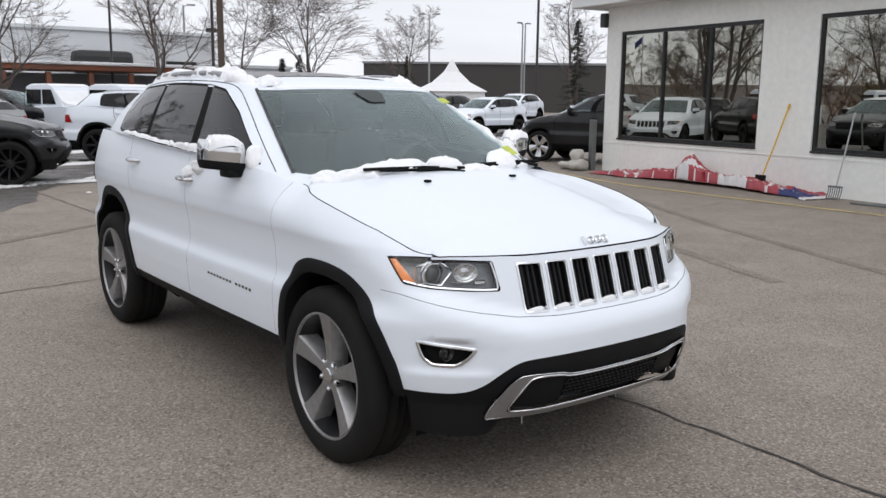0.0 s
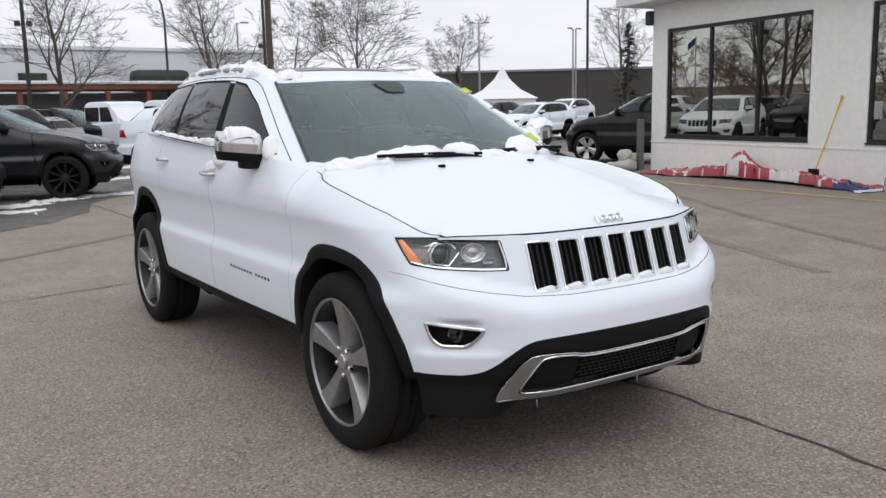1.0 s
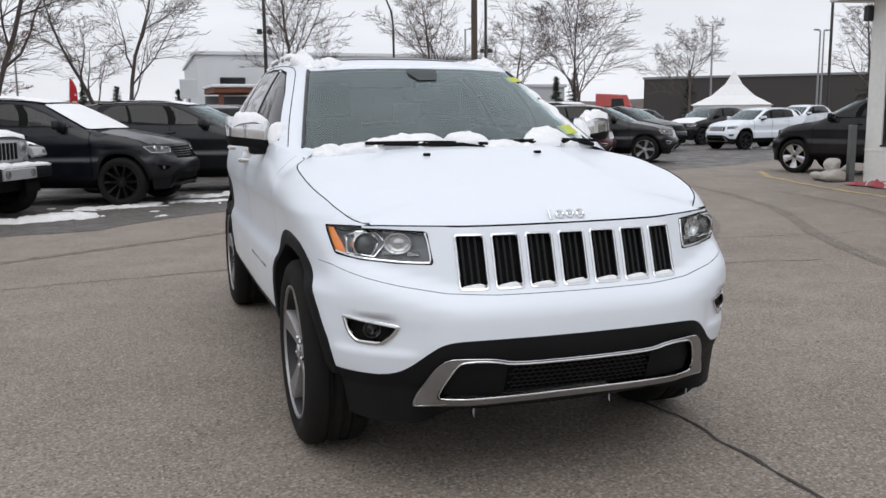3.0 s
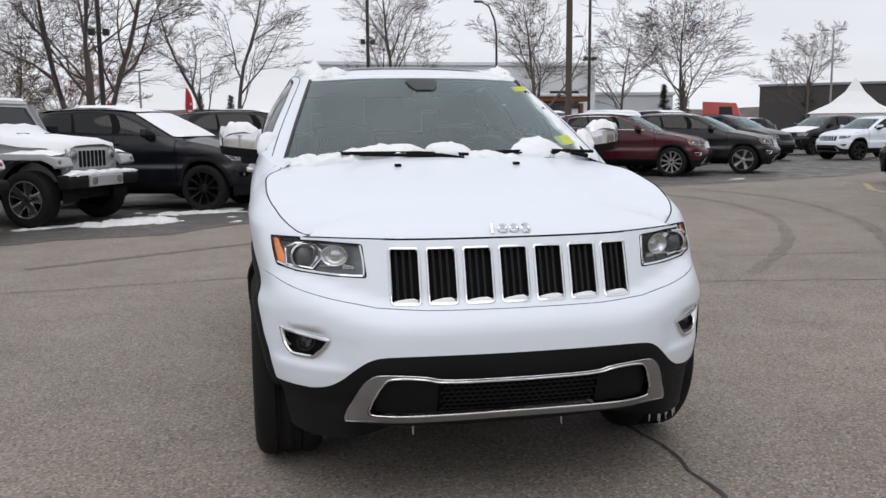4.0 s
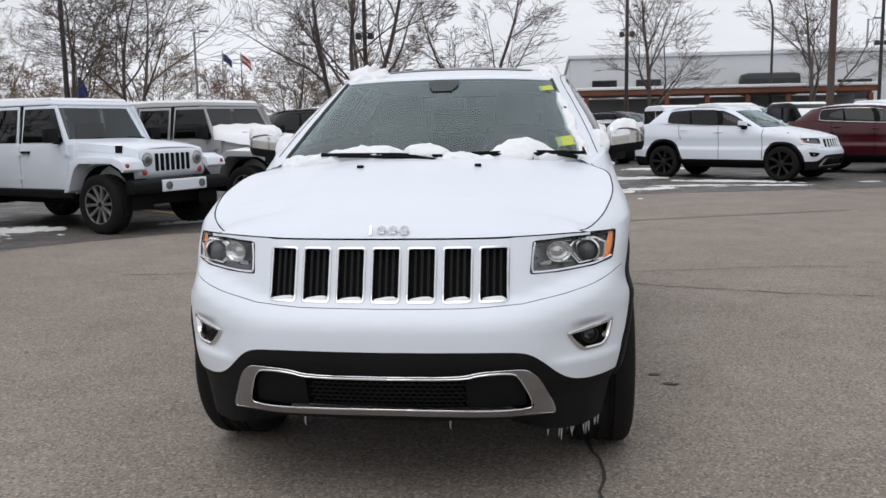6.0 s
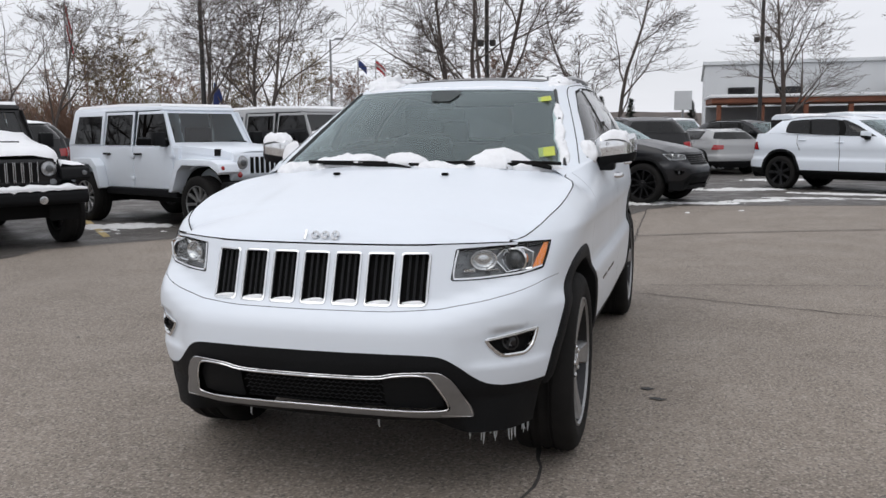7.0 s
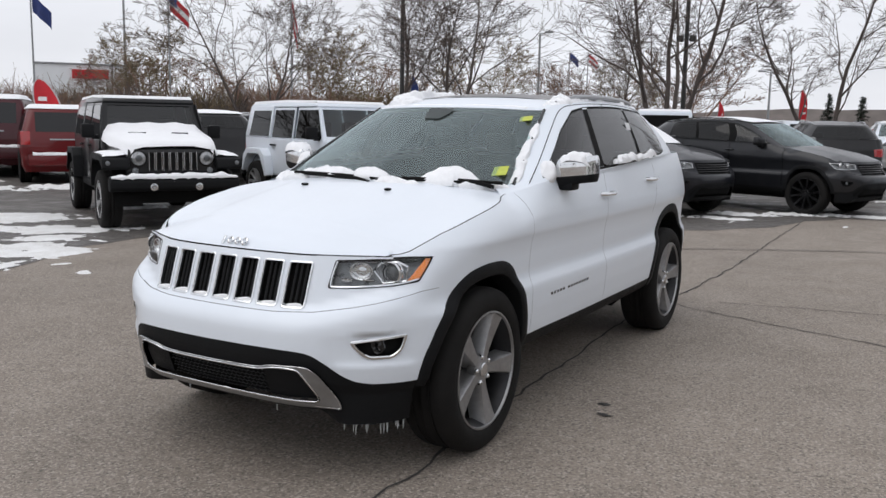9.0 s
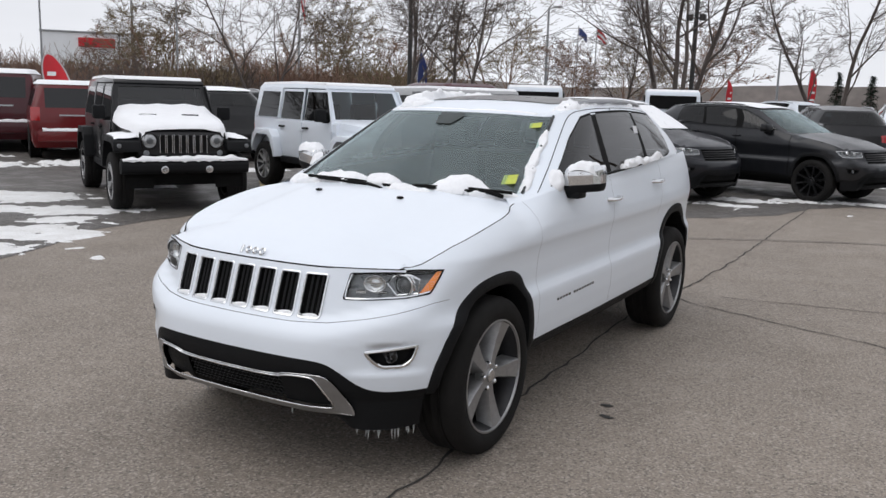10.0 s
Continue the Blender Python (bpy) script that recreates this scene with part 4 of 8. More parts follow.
        sgn = 1 if mir == 0 else -1
        for x, z, rr in (((.708, .899, .040),) if face == "slots" else ((.705, .905, .040), (.60, .90, .030))):
            c = S(sx(x, z), z)
            bm = bmesh.new()
            dirm = Matrix.Translation((c[0] * sgn, c[1] + 0.045, c[2])) @ Euler((0, 0, math.radians(-90))).to_matrix().to_4x4()
            lathe(bm, [(rr * 1.24, 0.004), (rr * 1.20, 0.022), (rr * 1.03, 0.024), (rr, 0.02), (rr * 0.95, 0.0)], 26, dirm)
            part("lamp_ring", bm, CHROME, hl, angle=35)
            bm = bmesh.new()
            lathe(bm, [(rr * 0.98, 0.002), (rr * 0.8, 0.018), (rr * 0.45, 0.028), (0.0, 0.031)], 26, dirm)
            part("projector", bm, LENS_GREY if hi else LAMP_HOUSING, hl, smooth=True)
        if hi:
            # six-sided bright bezel round the projector, a stepped reflector and small bars beside it
            c = S(sx(.708, .899), .899)
            bm = bmesh.new()
            ring6 = [(-.074, .004), (-.040, .043), (.030, .046), (.066, .030), (.062, -.030), (-.030, -.046), (-.074, .004)]
            tube(bm, [(c[0] * sgn + sgn * a_, c[1] + .018 + .45 * max(a_, 0) + .15 * min(a_, 0), c[2] + b_) for a_, b_ in ring6], .0055, 6, caps=False)
            part("lamp_bezel", bm, CHROME, hl, angle=50)
            c = S(sx(.598, .905), .905)
            bm = bmesh.new()
            dish = Matrix.Translation((c[0] * sgn, c[1] + 0.042, c[2])) @ Euler((0, 0, math.radians(-90 + 22 * sgn))).to_matrix().to_4x4() @ Matrix.Diagonal((1, 1.25, 0.95, 1))
            lathe(bm, [(0.040, 0.026), (0.037, 0.027), (0.033, 0.012), (0.024, 0.003), (0.012, 0.010), (0.0, 0.012)], 22, dish)
            part("reflector", bm, LAMP_HOUSING, hl, smooth=True)
            for x, z, w_, hh, dp in ((.560, .868, .045, .016, .020), (.635, .868, .050, .010, .022), (.600, .943, .11, .006, .022)):
                c = S(sx(x, z), z)
                bm = bmesh.new()
                box(bm, -w_ / 2, w_ / 2, -0.004, 0.012, -hh / 2, hh / 2, 0.005, Matrix.Translation((c[0] * sgn, c[1] + dp, c[2])) @ Euler((0.25, 0, 0.42 * sgn)).to_matrix().to_4x4())
                part("reflector", bm, LAMP_HOUSING, hl)
        skin_part("turn_lens", pts, amb, S, AMBER, hl, "amber lens", offset=-0.008, mirror=mir)
        lens = skin_part("lens", pts, lamps_t, S, CLEAR, hl, "clear plastic lens", offset=0.001, mirror=mir)
        lens.visible_shadow = False
        skin_part("fog_recess", pts, sets.get("fog", []), S, BLACK, car, offset=-0.03, mirror=mir)
        fl = rim_part("fog_lamp", fog, S, lamp_trim if face == "slots" else lower, car, 0.015, 0.009, 0.03, mirror=mir, h=0.03 if hi else 0.1)
        c = S(sx(.715, .61), .61)
        bm = bmesh.new()
        lathe(bm, [(0.032, 0.0), (0.032, 0.012), (0.026, 0.012), (0.02, 0.004), (0.0, 0.010)], 20, Matrix.Translation((c[0] * sgn, c[1] + 0.022, c[2])) @ Euler((0, 0, radians(-90))).to_matrix().to_4x4())
        part("fog_bulb", bm, GLOSS_BLACK if hi else LAMP_DARK, fl, angle=40)
    if hi:
        def F2(u, z):
            p = S(sx(abs(u), z), z) if abs(u) > 0.001 else S(0, z)
            return np.array((u * kx, p[1], p[2]))
        for line, rad, lift_ in ((trim_in, .0042, .015), (trim_out, .0022, .014)):
            half = soften(line, 2)
            half = [(a_, b_) for a_, b_ in half if a_ > 1e-4]
            ring_ = [(-a_, b_) for a_, b_ in half[::-1]]
            loop = half + ring_ + [half[0]]
            bm = bmesh.new()
            tube(bm, [(u, F2(u, z)[1] - lift_, z) for u, z in loop], rad, 6, caps=False)
            part("trim_edge", bm, CHROME, chrome, "bright chrome edge", angle=60)
        for sgn in (1, -1):
            ps = [.285, .34, .40, .455, .49]
            bm = bmesh.new()
            cols = []
            for x in ps:
                z_hi = float(np.interp(x, [.285, .335, .44, .47, .49], [.499, .513, .516, .50, .45]))
                z_lo = float(np.interp(x, [.28, .40, .49], [.380, .376, .378]))
                cols.append([bm.verts.new((sgn * x, F2(x, z)[1] + .012, z)) for z in np.linspace(z_lo, z_hi, 4)])
            for c0, c1 in zip(cols, cols[1:]):
                for j in range(3):
                    bm.faces.new((c0[j], c0[j + 1], c1[j + 1], c1[j]))
            part("grille_panel", bm, CLADDING, car, "dark plastic panel", smooth=True)
        bm = bmesh.new()
        for j in range(7):
            z = .386 + .0165 * j
            for i in range(22):
                x0 = -.275 + .025 * i + (.0125 if j % 2 else 0)
                row = [(x0, F2(x0, z)[1] + .016, z), (x0 + .0125, F2(x0, z)[1] + .012, z + .0075), (x0 + .025, F2(x0, z)[1] + .016, z)]
                tube(bm, row, .0028, 4, caps=False)
        part("grille_mesh", bm, SLAT, car, "black honeycomb mesh")
    # door handles and mirrors
    for sgn in (1, -1):
        for y, z in ((1.48, 1.12), (2.38, 1.165)):
            p = S(sy(y), z)
            x = p[0] * sgn
            bm = bmesh.new()
            tube(bm, [(x - sgn * 0.01, p[1] - 0.085, p[2]), (x + sgn * 0.026, p[1] - 0.075, p[2]), (x + sgn * 0.036, p[1], p[2]), (x + sgn * 0.026, p[1] + 0.075, p[2]), (x - sgn * 0.01, p[1] + 0.085, p[2])], 0.0135, 8)
            part("door_handle", bm, body if not hi else CHROME, car, "" if not hi else "chrome handle", angle=40)
        base = S(sy(.72), 1.19)
        bm = bmesh.new()
        dz = 0.0
        top = [(.07, -.03, .005), (.11, .02, .02)]
        # head as rounded box, wider outward
        cx, cy, cz = base[0] + 0.085, base[1] + 0.19, base[2] + 0.080
        for nm, z0, z1, mt, lb in (("mirror_cap", -0.014, 0.078, CHROME if hi else body, "chrome mirror cap" if hi else ""), ("mirror_base", -0.056, -0.014, CLADDING, "")):
            bm = bmesh.new()
            rows = []
            for f in range(8):
                zz = z0 + (z1 - z0) * f / 7
                q = 1.0 - (max(0, (zz - 0.03)) / 0.085) ** 2.6 if zz > 0.03 else 1 - 0.5 * (max(0, -0.02 - zz) / 0.06) ** 1.6
                q = max(q, 0.05)
                wx, wy = 0.104 * (0.55 + 0.45 * q), 0.085 * (0.30 + 0.70 * q)
                ring_ = []
                for j in range(20):
                    a = 2 * math.pi * j / 20
                    ca, sa = math.cos(a), math.sin(a)
                    ex = abs(ca) ** 0.55 * (1 if ca > 0 else -1)
                    ey = abs(sa) ** 0.7 * (1 if sa > 0 else -1)
                    yy = ey * wy * (1.0 if ey < 0 else 0.45) - 0.02 + ex * 0.03
                    ring_.append(bm.verts.new((sgn * (cx + ex * wx), cy + yy, cz + zz * (1.05 if True else 1) - 0.012 * ex * (-1))))
                rows.append(ring_)
            for r0, r1 in zip(rows, rows[1:]):
                for j in range(20):
                    bm.faces.new((r0[j], r0[(j + 1) % 20], r1[(j + 1) % 20], r1[j]))
            bm.faces.new(rows[0])
            bm.faces.new(rows[-1])
            if nm == "mirror_base":
                box(bm, min(sgn * (base[0] - 0.03), sgn * cx), max(sgn * (base[0] - 0.03), sgn * cx), cy - 0.10, cy + 0.01, cz - 0.095, cz - 0.035, 0.018)
            part(nm, bm, mt, car, lb, angle=45)
        bm = bmesh.new()
        box(bm, sgn * cx - 0.09, sgn * cx + 0.09, cy + 0.022, cy + 0.030, cz - 0.045, cz + 0.065, 0.003)
        part("mirror_glass", bm, CHROME, car)
    # cabin
    bm = bmesh.new()
    box(bm, -.74 * kx, .74 * kx, .50, .92, .92 * kz, 1.17 * kz, 0.03, taper=(0.96, 0.75))
    part("dashboard", bm, SEAT, car)
    for x in (-.36, .36):
        bm = bmesh.new()
        box(bm, x - .25, x + .25, 1.25 * kw, 1.80 * kw, .62, .82 * kz, 0.05)
        box(bm, x - .25, x + .25, 1.68 * kw, 1.86 * kw, .8 * kz, 1.36 * kz, 0.06, taper=(0.75, 0.8))
        box(bm, x - .13, x + .13, 1.75 * kw, 1.86 * kw, 1.36 * kz, 1.56 * kz, 0.04)
        part("front_seat", bm, SEAT, car, angle=40)
    bm = bmesh.new()
    box(bm, -.64 * kx, .64 * kx, 2.35 * kw, 2.75 * kw, .65, 1.30 * kz, 0.06)
    for x in (-.4, .4):
        box(bm, x - .12, x + .12, 2.6 * kw, 2.7 * kw, 1.30 * kz, 1.45 * kz, 0.03)
    part("rear_seat", bm, SEAT, car, angle=40)
    if hi:
        bm = bmesh.new()
        ring_pts = [(0.37 + 0.185 * math.cos(a), 1.02 + 0.06 * math.sin(a), 1.12 + 0.175 * math.sin(a)) for a in np.linspace(0, 2 * math.pi, 25)]
        tube(bm, ring_pts, 0.015, 6)
        box(bm, .28, .46, .98, 1.02, 1.06, 1.17, 0.02)
        part("steering_wheel", bm, SEAT, car, angle=40)
        bm = bmesh.new()
        box(bm, -.11, .11, 1.03, 1.07, 1.44, 1.51, 0.02)
        box(bm, -.045, .045, 1.02, 1.10, 1.50, 1.545, 0.015)
        part("rear_view_mirror", bm, SEAT, car, angle=40)
        bm = bmesh.new()
        ring_ = []
        for a in np.linspace(0, 2 * math.pi, 33)[:-1]:
            kk, vv = .25 * math.cos(a), .88 + .07 * math.copysign(abs(math.sin(a)) ** .7, math.sin(a))
            p = G(abs(kk), vv)
            ring_.append(bm.verts.new((math.copysign(p[0], kk), p[1] + .006, p[2] - .007)))
        bm.faces.new(ring_)
        part("sensor_mount", bm, BLACK, car, "black sensor patch at the top of the windscreen")
    add_wheels(car, wheels, [(sx_ * (0.774 * kx), y) for sx_ in (1, -1) for y in (0, wb)], wheel_r, wheel_r * 0.705, spins=(-24, -12, 0, 4) if hi else None)
    car_fns = dict(S=S, G=G, roof=roof, hood=hood, sy=sy, sx=sx, zt=zt, rim=rim, warp=warp, root=car)
    return car_fns

def slab(bm, poly, x0, x1, bevel=0.0, shrink=0.0):
    """A side outline of (y, z) drawn out from x0 to x1; shrink pulls both ends in towards the top."""
    zs = [p[1] for p in poly]
    lo, hi = min(zs), max(zs)

    def ring(x):
        return [bm.verts.new((x * (1 - shrink * (z - lo) / max(hi - lo, 1e-6)), y, z)) for y, z in poly]
    a, b = ring(x0), ring(x1)
    fs = [bm.faces.new(a), bm.faces.new(b[::-1])]
    n = len(poly)
    for i in range(n):
        fs.append(bm.faces.new((a[i], b[i], b[(i + 1) % n], a[(i + 1) % n])))
    if bevel:
        es = list({e for f in fs for e in f.edges})
        bmesh.ops.bevel(bm, geom=es, offset=bevel, segments=2, affect="EDGES", profile=0.6)
    return bm


def build_off_roader(m, body, label, flare=None, slot_mat=None, wheels="five", hood_snow=False, roof_snow=True, top=None, group="", bumper_plate=False, bumper_snow=False):
    """A boxy four-door off-road car with flat wings, round lamps and an upright windscreen."""
    flare, top = flare or body, top or body
    car = root("off_road_car", m, label, "car", group)
    # nose panel
    bm = bmesh.new()
    slab(bm, [(-.40, .72), (-.455, .80), (-.455, 1.06), (-.43, 1.12), (-.36, 1.14), (-.36, .72)], -.62, .62, 0.03, 0.06)
    part("grille_panel", bm, body, car, angle=40)
    for k in range(-3, 4):
        bm = bmesh.new()
        box(bm, k * .094 - .030, k * .094 + .030, -.468, -.44, .82, 1.055, 0.012)
        part("slot", bm, BLACK, car)
        if slot_mat:
            for sx_ in (-.036, .036):
                bm = bmesh.new()
                box(bm, k * .094 + sx_ - .006, k * .094 + sx_ + .006, -.474, -.44, .815, 1.06, 0.003)
                part("slot_bar", bm, slot_mat, car)
    for s in (1, -1):
        face_on = Matrix.Translation((s * .455, -.452, .975)) @ Euler((0, 0, radians(-90))).to_matrix().to_4x4()
        bm = bmesh.new()
        lathe(bm, [(.112, 0), (.112, .016), (.098, .018), (.094, .004)], 28, face_on)
        lamp = part("headlight", bm, body if slot_mat is None else GLOSS_BLACK, car, angle=40)
        bm = bmesh.new()
        lathe(bm, [(.096, .004), (.08, .02), (.04, .028), (0, .030)], 28, face_on)
        part("lens", bm, ROUND_LAMP, lamp, smooth=True)
        bm = bmesh.new()
        lathe(bm, [(.046, .026), (.044, .036), (.03, .040), (0, .041)], 18, face_on)
        part("bulb_cover", bm, LENS_GREY, lamp, smooth=True)
        bm = bmesh.new()
        lathe(bm, [(.04, 0), (.04, .012), (.03, .018), (0, .020)], 16, Matrix.Translation((s * .50, -.45, .81)) @ Euler((0, 0, radians(-90))).to_matrix().to_4x4())
        part("marker_lamp", bm, TAIL_RED if body is WHITE else LAMP_DARK, car, angle=40)
        # wings
        bm = bmesh.new()
        slab(bm, [(-.56, .86), (-.52, .97), (-.36, 1.025), (.34, 1.03), (.47, .96), (.60, .60), (.66, .56), (.60, .54), (.52, .58), (.42, .88), (.30, .965), (-.32, .965), (-.47, .90), (-.50, .82)], s * .58, s * .935, 0.02)
        part("front_wing", bm, flare, car, angle=40)
        bm = bmesh.new()
        slab(bm, [(2.46, .56), (2.55, .90), (2.70, 1.02), (3.22, 1.02), (3.36, .92), (3.46, .62), (3.40, .60), (3.28, .86), (3.18, .945), (2.75, .945), (2.64, .86), (2.53, .54)], s * .72, s * .935, 0.02)
        part("rear_wing", bm, flare, car, angle=40)
        # doors with hinges and handles
        for nm, y0, y1 in (("front_door", .72, 1.72), ("rear_door", 1.74, 2.58)):
            bm = bmesh.new()
            cut = [(y0, .58), (y1, .58), (y1, 1.19), (y0, 1.19)] if nm == "front_door" else [(y0, .58), (2.44, .58), (2.52, .86), (y1, .99), (y1, 1.19), (y0, 1.19)]
            slab(bm, cut, s * .765, s * .785, 0.008)
            door = part(nm, bm, body, car, angle=40)
            bm = bmesh.new()
            tube(bm, [(s * .78, y1 - .22, 1.09), (s * .815, y1 - .20, 1.09), (s * .815, y1 - .08, 1.09), (s * .78, y1 - .06, 1.09)], 0.018, 6)
            part("door_handle", bm, CLADDING, door, angle=40)
            for z in (.72, 1.06):
                bm = bmesh.new()
                box(bm, min(s * .78, s * .80), max(s * .78, s * .80), y0 - .06, y0 + .05, z - .025, z + .025, 0.006)
                part("hinge", bm, body, door)
            bm = bmesh.new()
            win = [(y0 + .07, 1.225), (y1 - .06, 1.225), (y1 - .075, 1.69), (y0 + (.30 if nm == "front_door" else .075), 1.69)]
            slab(bm, win, s * .766, s * .772, 0.0, 0.10)
            part("side_window", bm, TINTED, car)
            bm = bmesh.new()
            win2 = [(y0 + .03, 1.19), (y1 - .02, 1.19), (y1 - .03, 1.73), (y0 + (.27 if nm == "front_door" else .035), 1.73)]
            slab(bm, win2, s * .745, s * .765, 0.01, 0.11)
            part("window_frame", bm, body, car)
        bm = bmesh.new()
        slab(bm, [(2.66, 1.24), (3.42, 1.24), (3.36, 1.68), (2.66, 1.68)], s * .772, s * .778, 0.0, 0.105)
        part("rear_side_window", bm, TINTED, car)
        # mirrors
        bm = bmesh.new()
        box(bm, min(s * .82, s * 1.00), max(s * .82, s * 1.00), .80, .92, 1.22, 1.42, 0.03)
        box(bm, min(s * .74, s * .86), max(s * .74, s * .86), .84, .90, 1.20, 1.26, 0.01)
        part("door_mirror", bm, CLADDING, car, angle=40)
        bm = bmesh.new()
        box(bm, min(s * .70, s * .80), max(s * .70, s * .80), .62, 2.50, .46, .57, 0.02)
        part("sill", bm, CLADDING, car)
        for y0 in (0.0, 2.947):
            bm = bmesh.new()
            prev = None
            for k in range(13):
                a = radians(-10 + 200 * k / 12)
                row = [bm.verts.new((s * xx, y0 + .50 * math.cos(a), .42 + .50 * math.sin(a))) for xx in (.78, .42)]
                if prev:
                    bm.faces.new((prev[0], prev[1], row[1], row[0]))
                prev = row
            part("arch_liner", bm, BLACK, car)
        bm = bmesh.new()
        box(bm, min(s * .60, s * .76), max(s * .60, s * .76), 3.60, 3.64, .90, 1.10, 0.01)
        part("tail_lamp", bm, TAIL_RED, car)
    # bonnet
    bm = bmesh.new()
    rows = []
    for y, w, z in ((-.43, .56, 1.10), (-.40, .58, 1.125), (-.2, .61, 1.165), (.2, .66, 1.20), (.6, .71, 1.225), (.76, .73, 1.23)):
        rows.append([bm.verts.new((w * u, y, z + .035 * (1 - abs(u) ** 3) - (.11 if abs(u) == 1 else 0) - (.012 if abs(u) > .93 and abs(u) < 1 else 0))) for u in (-1, -.985, -.9, -.5, 0, .5, .9, .985, 1)])
    for r0, r1 in zip(rows, rows[1:]):
        for j in range(8):
            bm.faces.new((r0[j], r0[j + 1], r1[j + 1], r1[j]))
    part("bonnet", bm, body, car, angle=40)
    for s in (1, -1):
        bm = bmesh.new()
        prev = None
        for y, w, z in ((-.42, .555, 1.02), (-.2, .605, 1.07), (.2, .655, 1.10), (.6, .705, 1.125), (.74, .72, 1.13)):
            row = [bm.verts.new((s * (w - .004), y, z)), bm.verts.new((s * (w + .02), y, .97)), bm.verts.new((s * (w + .02), y, .80 if y > .3 else .95))]
            if prev:
                for j in range(2):
                    bm.faces.new((prev[j], prev[j + 1], row[j + 1], row[j]))
            prev = row
        part("bonnet_side", bm, body, car, angle=50)
        bm = bmesh.new()
        lathe(bm, [(.030, 0), (.030, .014), (.02, .02), (0, .022)], 14, Matrix.Translation((s * .86, -.535, .915)) @ Euler((0, 0, radians(-90))).to_matrix().to_4x4())
        part("wing_marker", bm, TAIL_RED if body is WHITE else LAMP_DARK, car, angle=40)
        bm = bmesh.new()
        box(bm, s * .60 - .03, s * .60 + .03, -.18, -.06, 1.07, 1.17, 0.012)
        part("bonnet_latch", bm, BLACK, car)
    bm = bmesh.new()
    slab(bm, [(-.30, .62), (.72, .62), (.72, 1.20), (.55, 1.19), (-.36, 1.08)], -.57, .57)
    slab(bm, [(.60, .52), (3.62, .56), (3.62, 1.22), (.60, 1.20)], -.765, .765, 0.02)
    part("tub", bm, body, car, angle=40)
    bm = bmesh.new()
    box(bm, -.55, .55, -.35, 3.4, .36, .62)
    part("chassis", bm, BLACK, car)
    # windscreen frame and glass
    bm = bmesh.new()
    outer = [(-.735, .78, 1.20), (.735, .78, 1.20), (.655, 1.10, 1.76), (-.655, 1.10, 1.76)]
    inner = [(-.655, .815, 1.262), (.655, .815, 1.262), (.595, 1.062, 1.70), (-.595, 1.062, 1.70)]
    vo, vi = [bm.verts.new(p) for p in outer], [bm.verts.new(p) for p in inner]
    vo2, vi2 = [bm.verts.new((p[0], p[1] + .06, p[2])) for p in outer], [bm.verts.new((p[0], p[1] + .06, p[2])) for p in inner]
    for i in range(4):
        j = (i + 1) % 4
        for q in ((vo[i], vo[j], vi[j], vi[i]), (vi[i], vi[j], vi2[j], vi2[i]), (vo[i], vo[j], vo2[j], vo2[i]), (vo2[i], vo2[j], vi2[j], vi2[i])):
            bm.faces.new(q)
    part("windscreen_frame", bm, body, car)
    bm = bmesh.new()
    bm.faces.new([bm.verts.new((p[0], p[1] + .015, p[2])) for p in inner])
    part("windscreen", bm, SCREEN_DARK, car)
    for x in (-.32, .25):
        bm = bmesh.new()
        tube(bm, [(x, .77, 1.245), (x + .12, .80, 1.275), (x + .42, .805, 1.265)], 0.009, 5)
        part("wiper", bm, BLACK, car)
    # hard top
    bm = bmesh.new()
    slab(bm, [(1.06, 1.745), (1.10, 1.80), (2.2, 1.825), (3.50, 1.80), (3.56, 1.74)], -.672, .672, 0.02, 0.03)
    part("roof_panel", bm, top, car, angle=40)
    bm = bmesh.new()
    slab(bm, [(2.60, 1.21), (3.62, 1.22), (3.52, 1.76), (2.60, 1.76)], -.772, .772, 0.02, 0.115)
    part("hard_top", bm, top, car, angle=40)
    bm = bmesh.new()
    box(bm, -.66, .66, .95, 1.12, 1.0, 1.2, 0.03)
    part("dashboard", bm, SEAT, car)
    for x in (-.36, .36):
        bm = bmesh.new()
        box(bm, x - .23, x + .23, 1.55, 1.70, .8, 1.50, 0.05)
        part("front_seat", bm, SEAT, car)
    # bumper
    bm = bmesh.new()
    slab(bm, [(-.62, .54), (-.66, .58), (-.66, .68), (-.62, .72), (-.48, .72), (-.48, .54)], -.86, .86, 0.025)
    bump_ob = part("front_bumper", bm, CLADDING, car, angle=40)
    for s in () if bumper_plate else (1, -1):
        bm = bmesh.new()
        lathe(bm, [(.05, 0), (.05, .015), (.042, .018), (0, .012)], 18, Matrix.Translation((s * .30, -.655, .60)) @ Euler((0, 0, radians(-90))).to_matrix().to_4x4())
        part("fog_lamp", bm, LAMP_HOUSING, bump_ob, angle=40)
    if bumper_plate:
        bm = bmesh.new()
        box(bm, -.40, .40, -.685, -.64, .55, .71, 0.02)
        part("bumper_plate", bm, body, bump_ob)
        for s in (1, -1):
            bm = bmesh.new()
            lathe(bm, [(.055, 0), (.055, .014), (.046, .016), (.044, .004), (0, .010)], 18, Matrix.Translation((s * .30, -.683, .63)) @ Euler((0, 0, radians(-90))).to_matrix().to_4x4())
            part("fog_lamp", bm, LAMP_DARK, bump_ob, angle=40)
    bm = bmesh.new()
    box(bm, -.80, .80, 3.68, 3.80, .52, .68, 0.02)
    part("rear_bumper", bm, CLADDING, car)
    add_wheels(car, wheels, [(s * .785, y) for s in (1, -1) for y in (0, 2.947)], 0.40, 0.255)
    bm = bmesh.new()
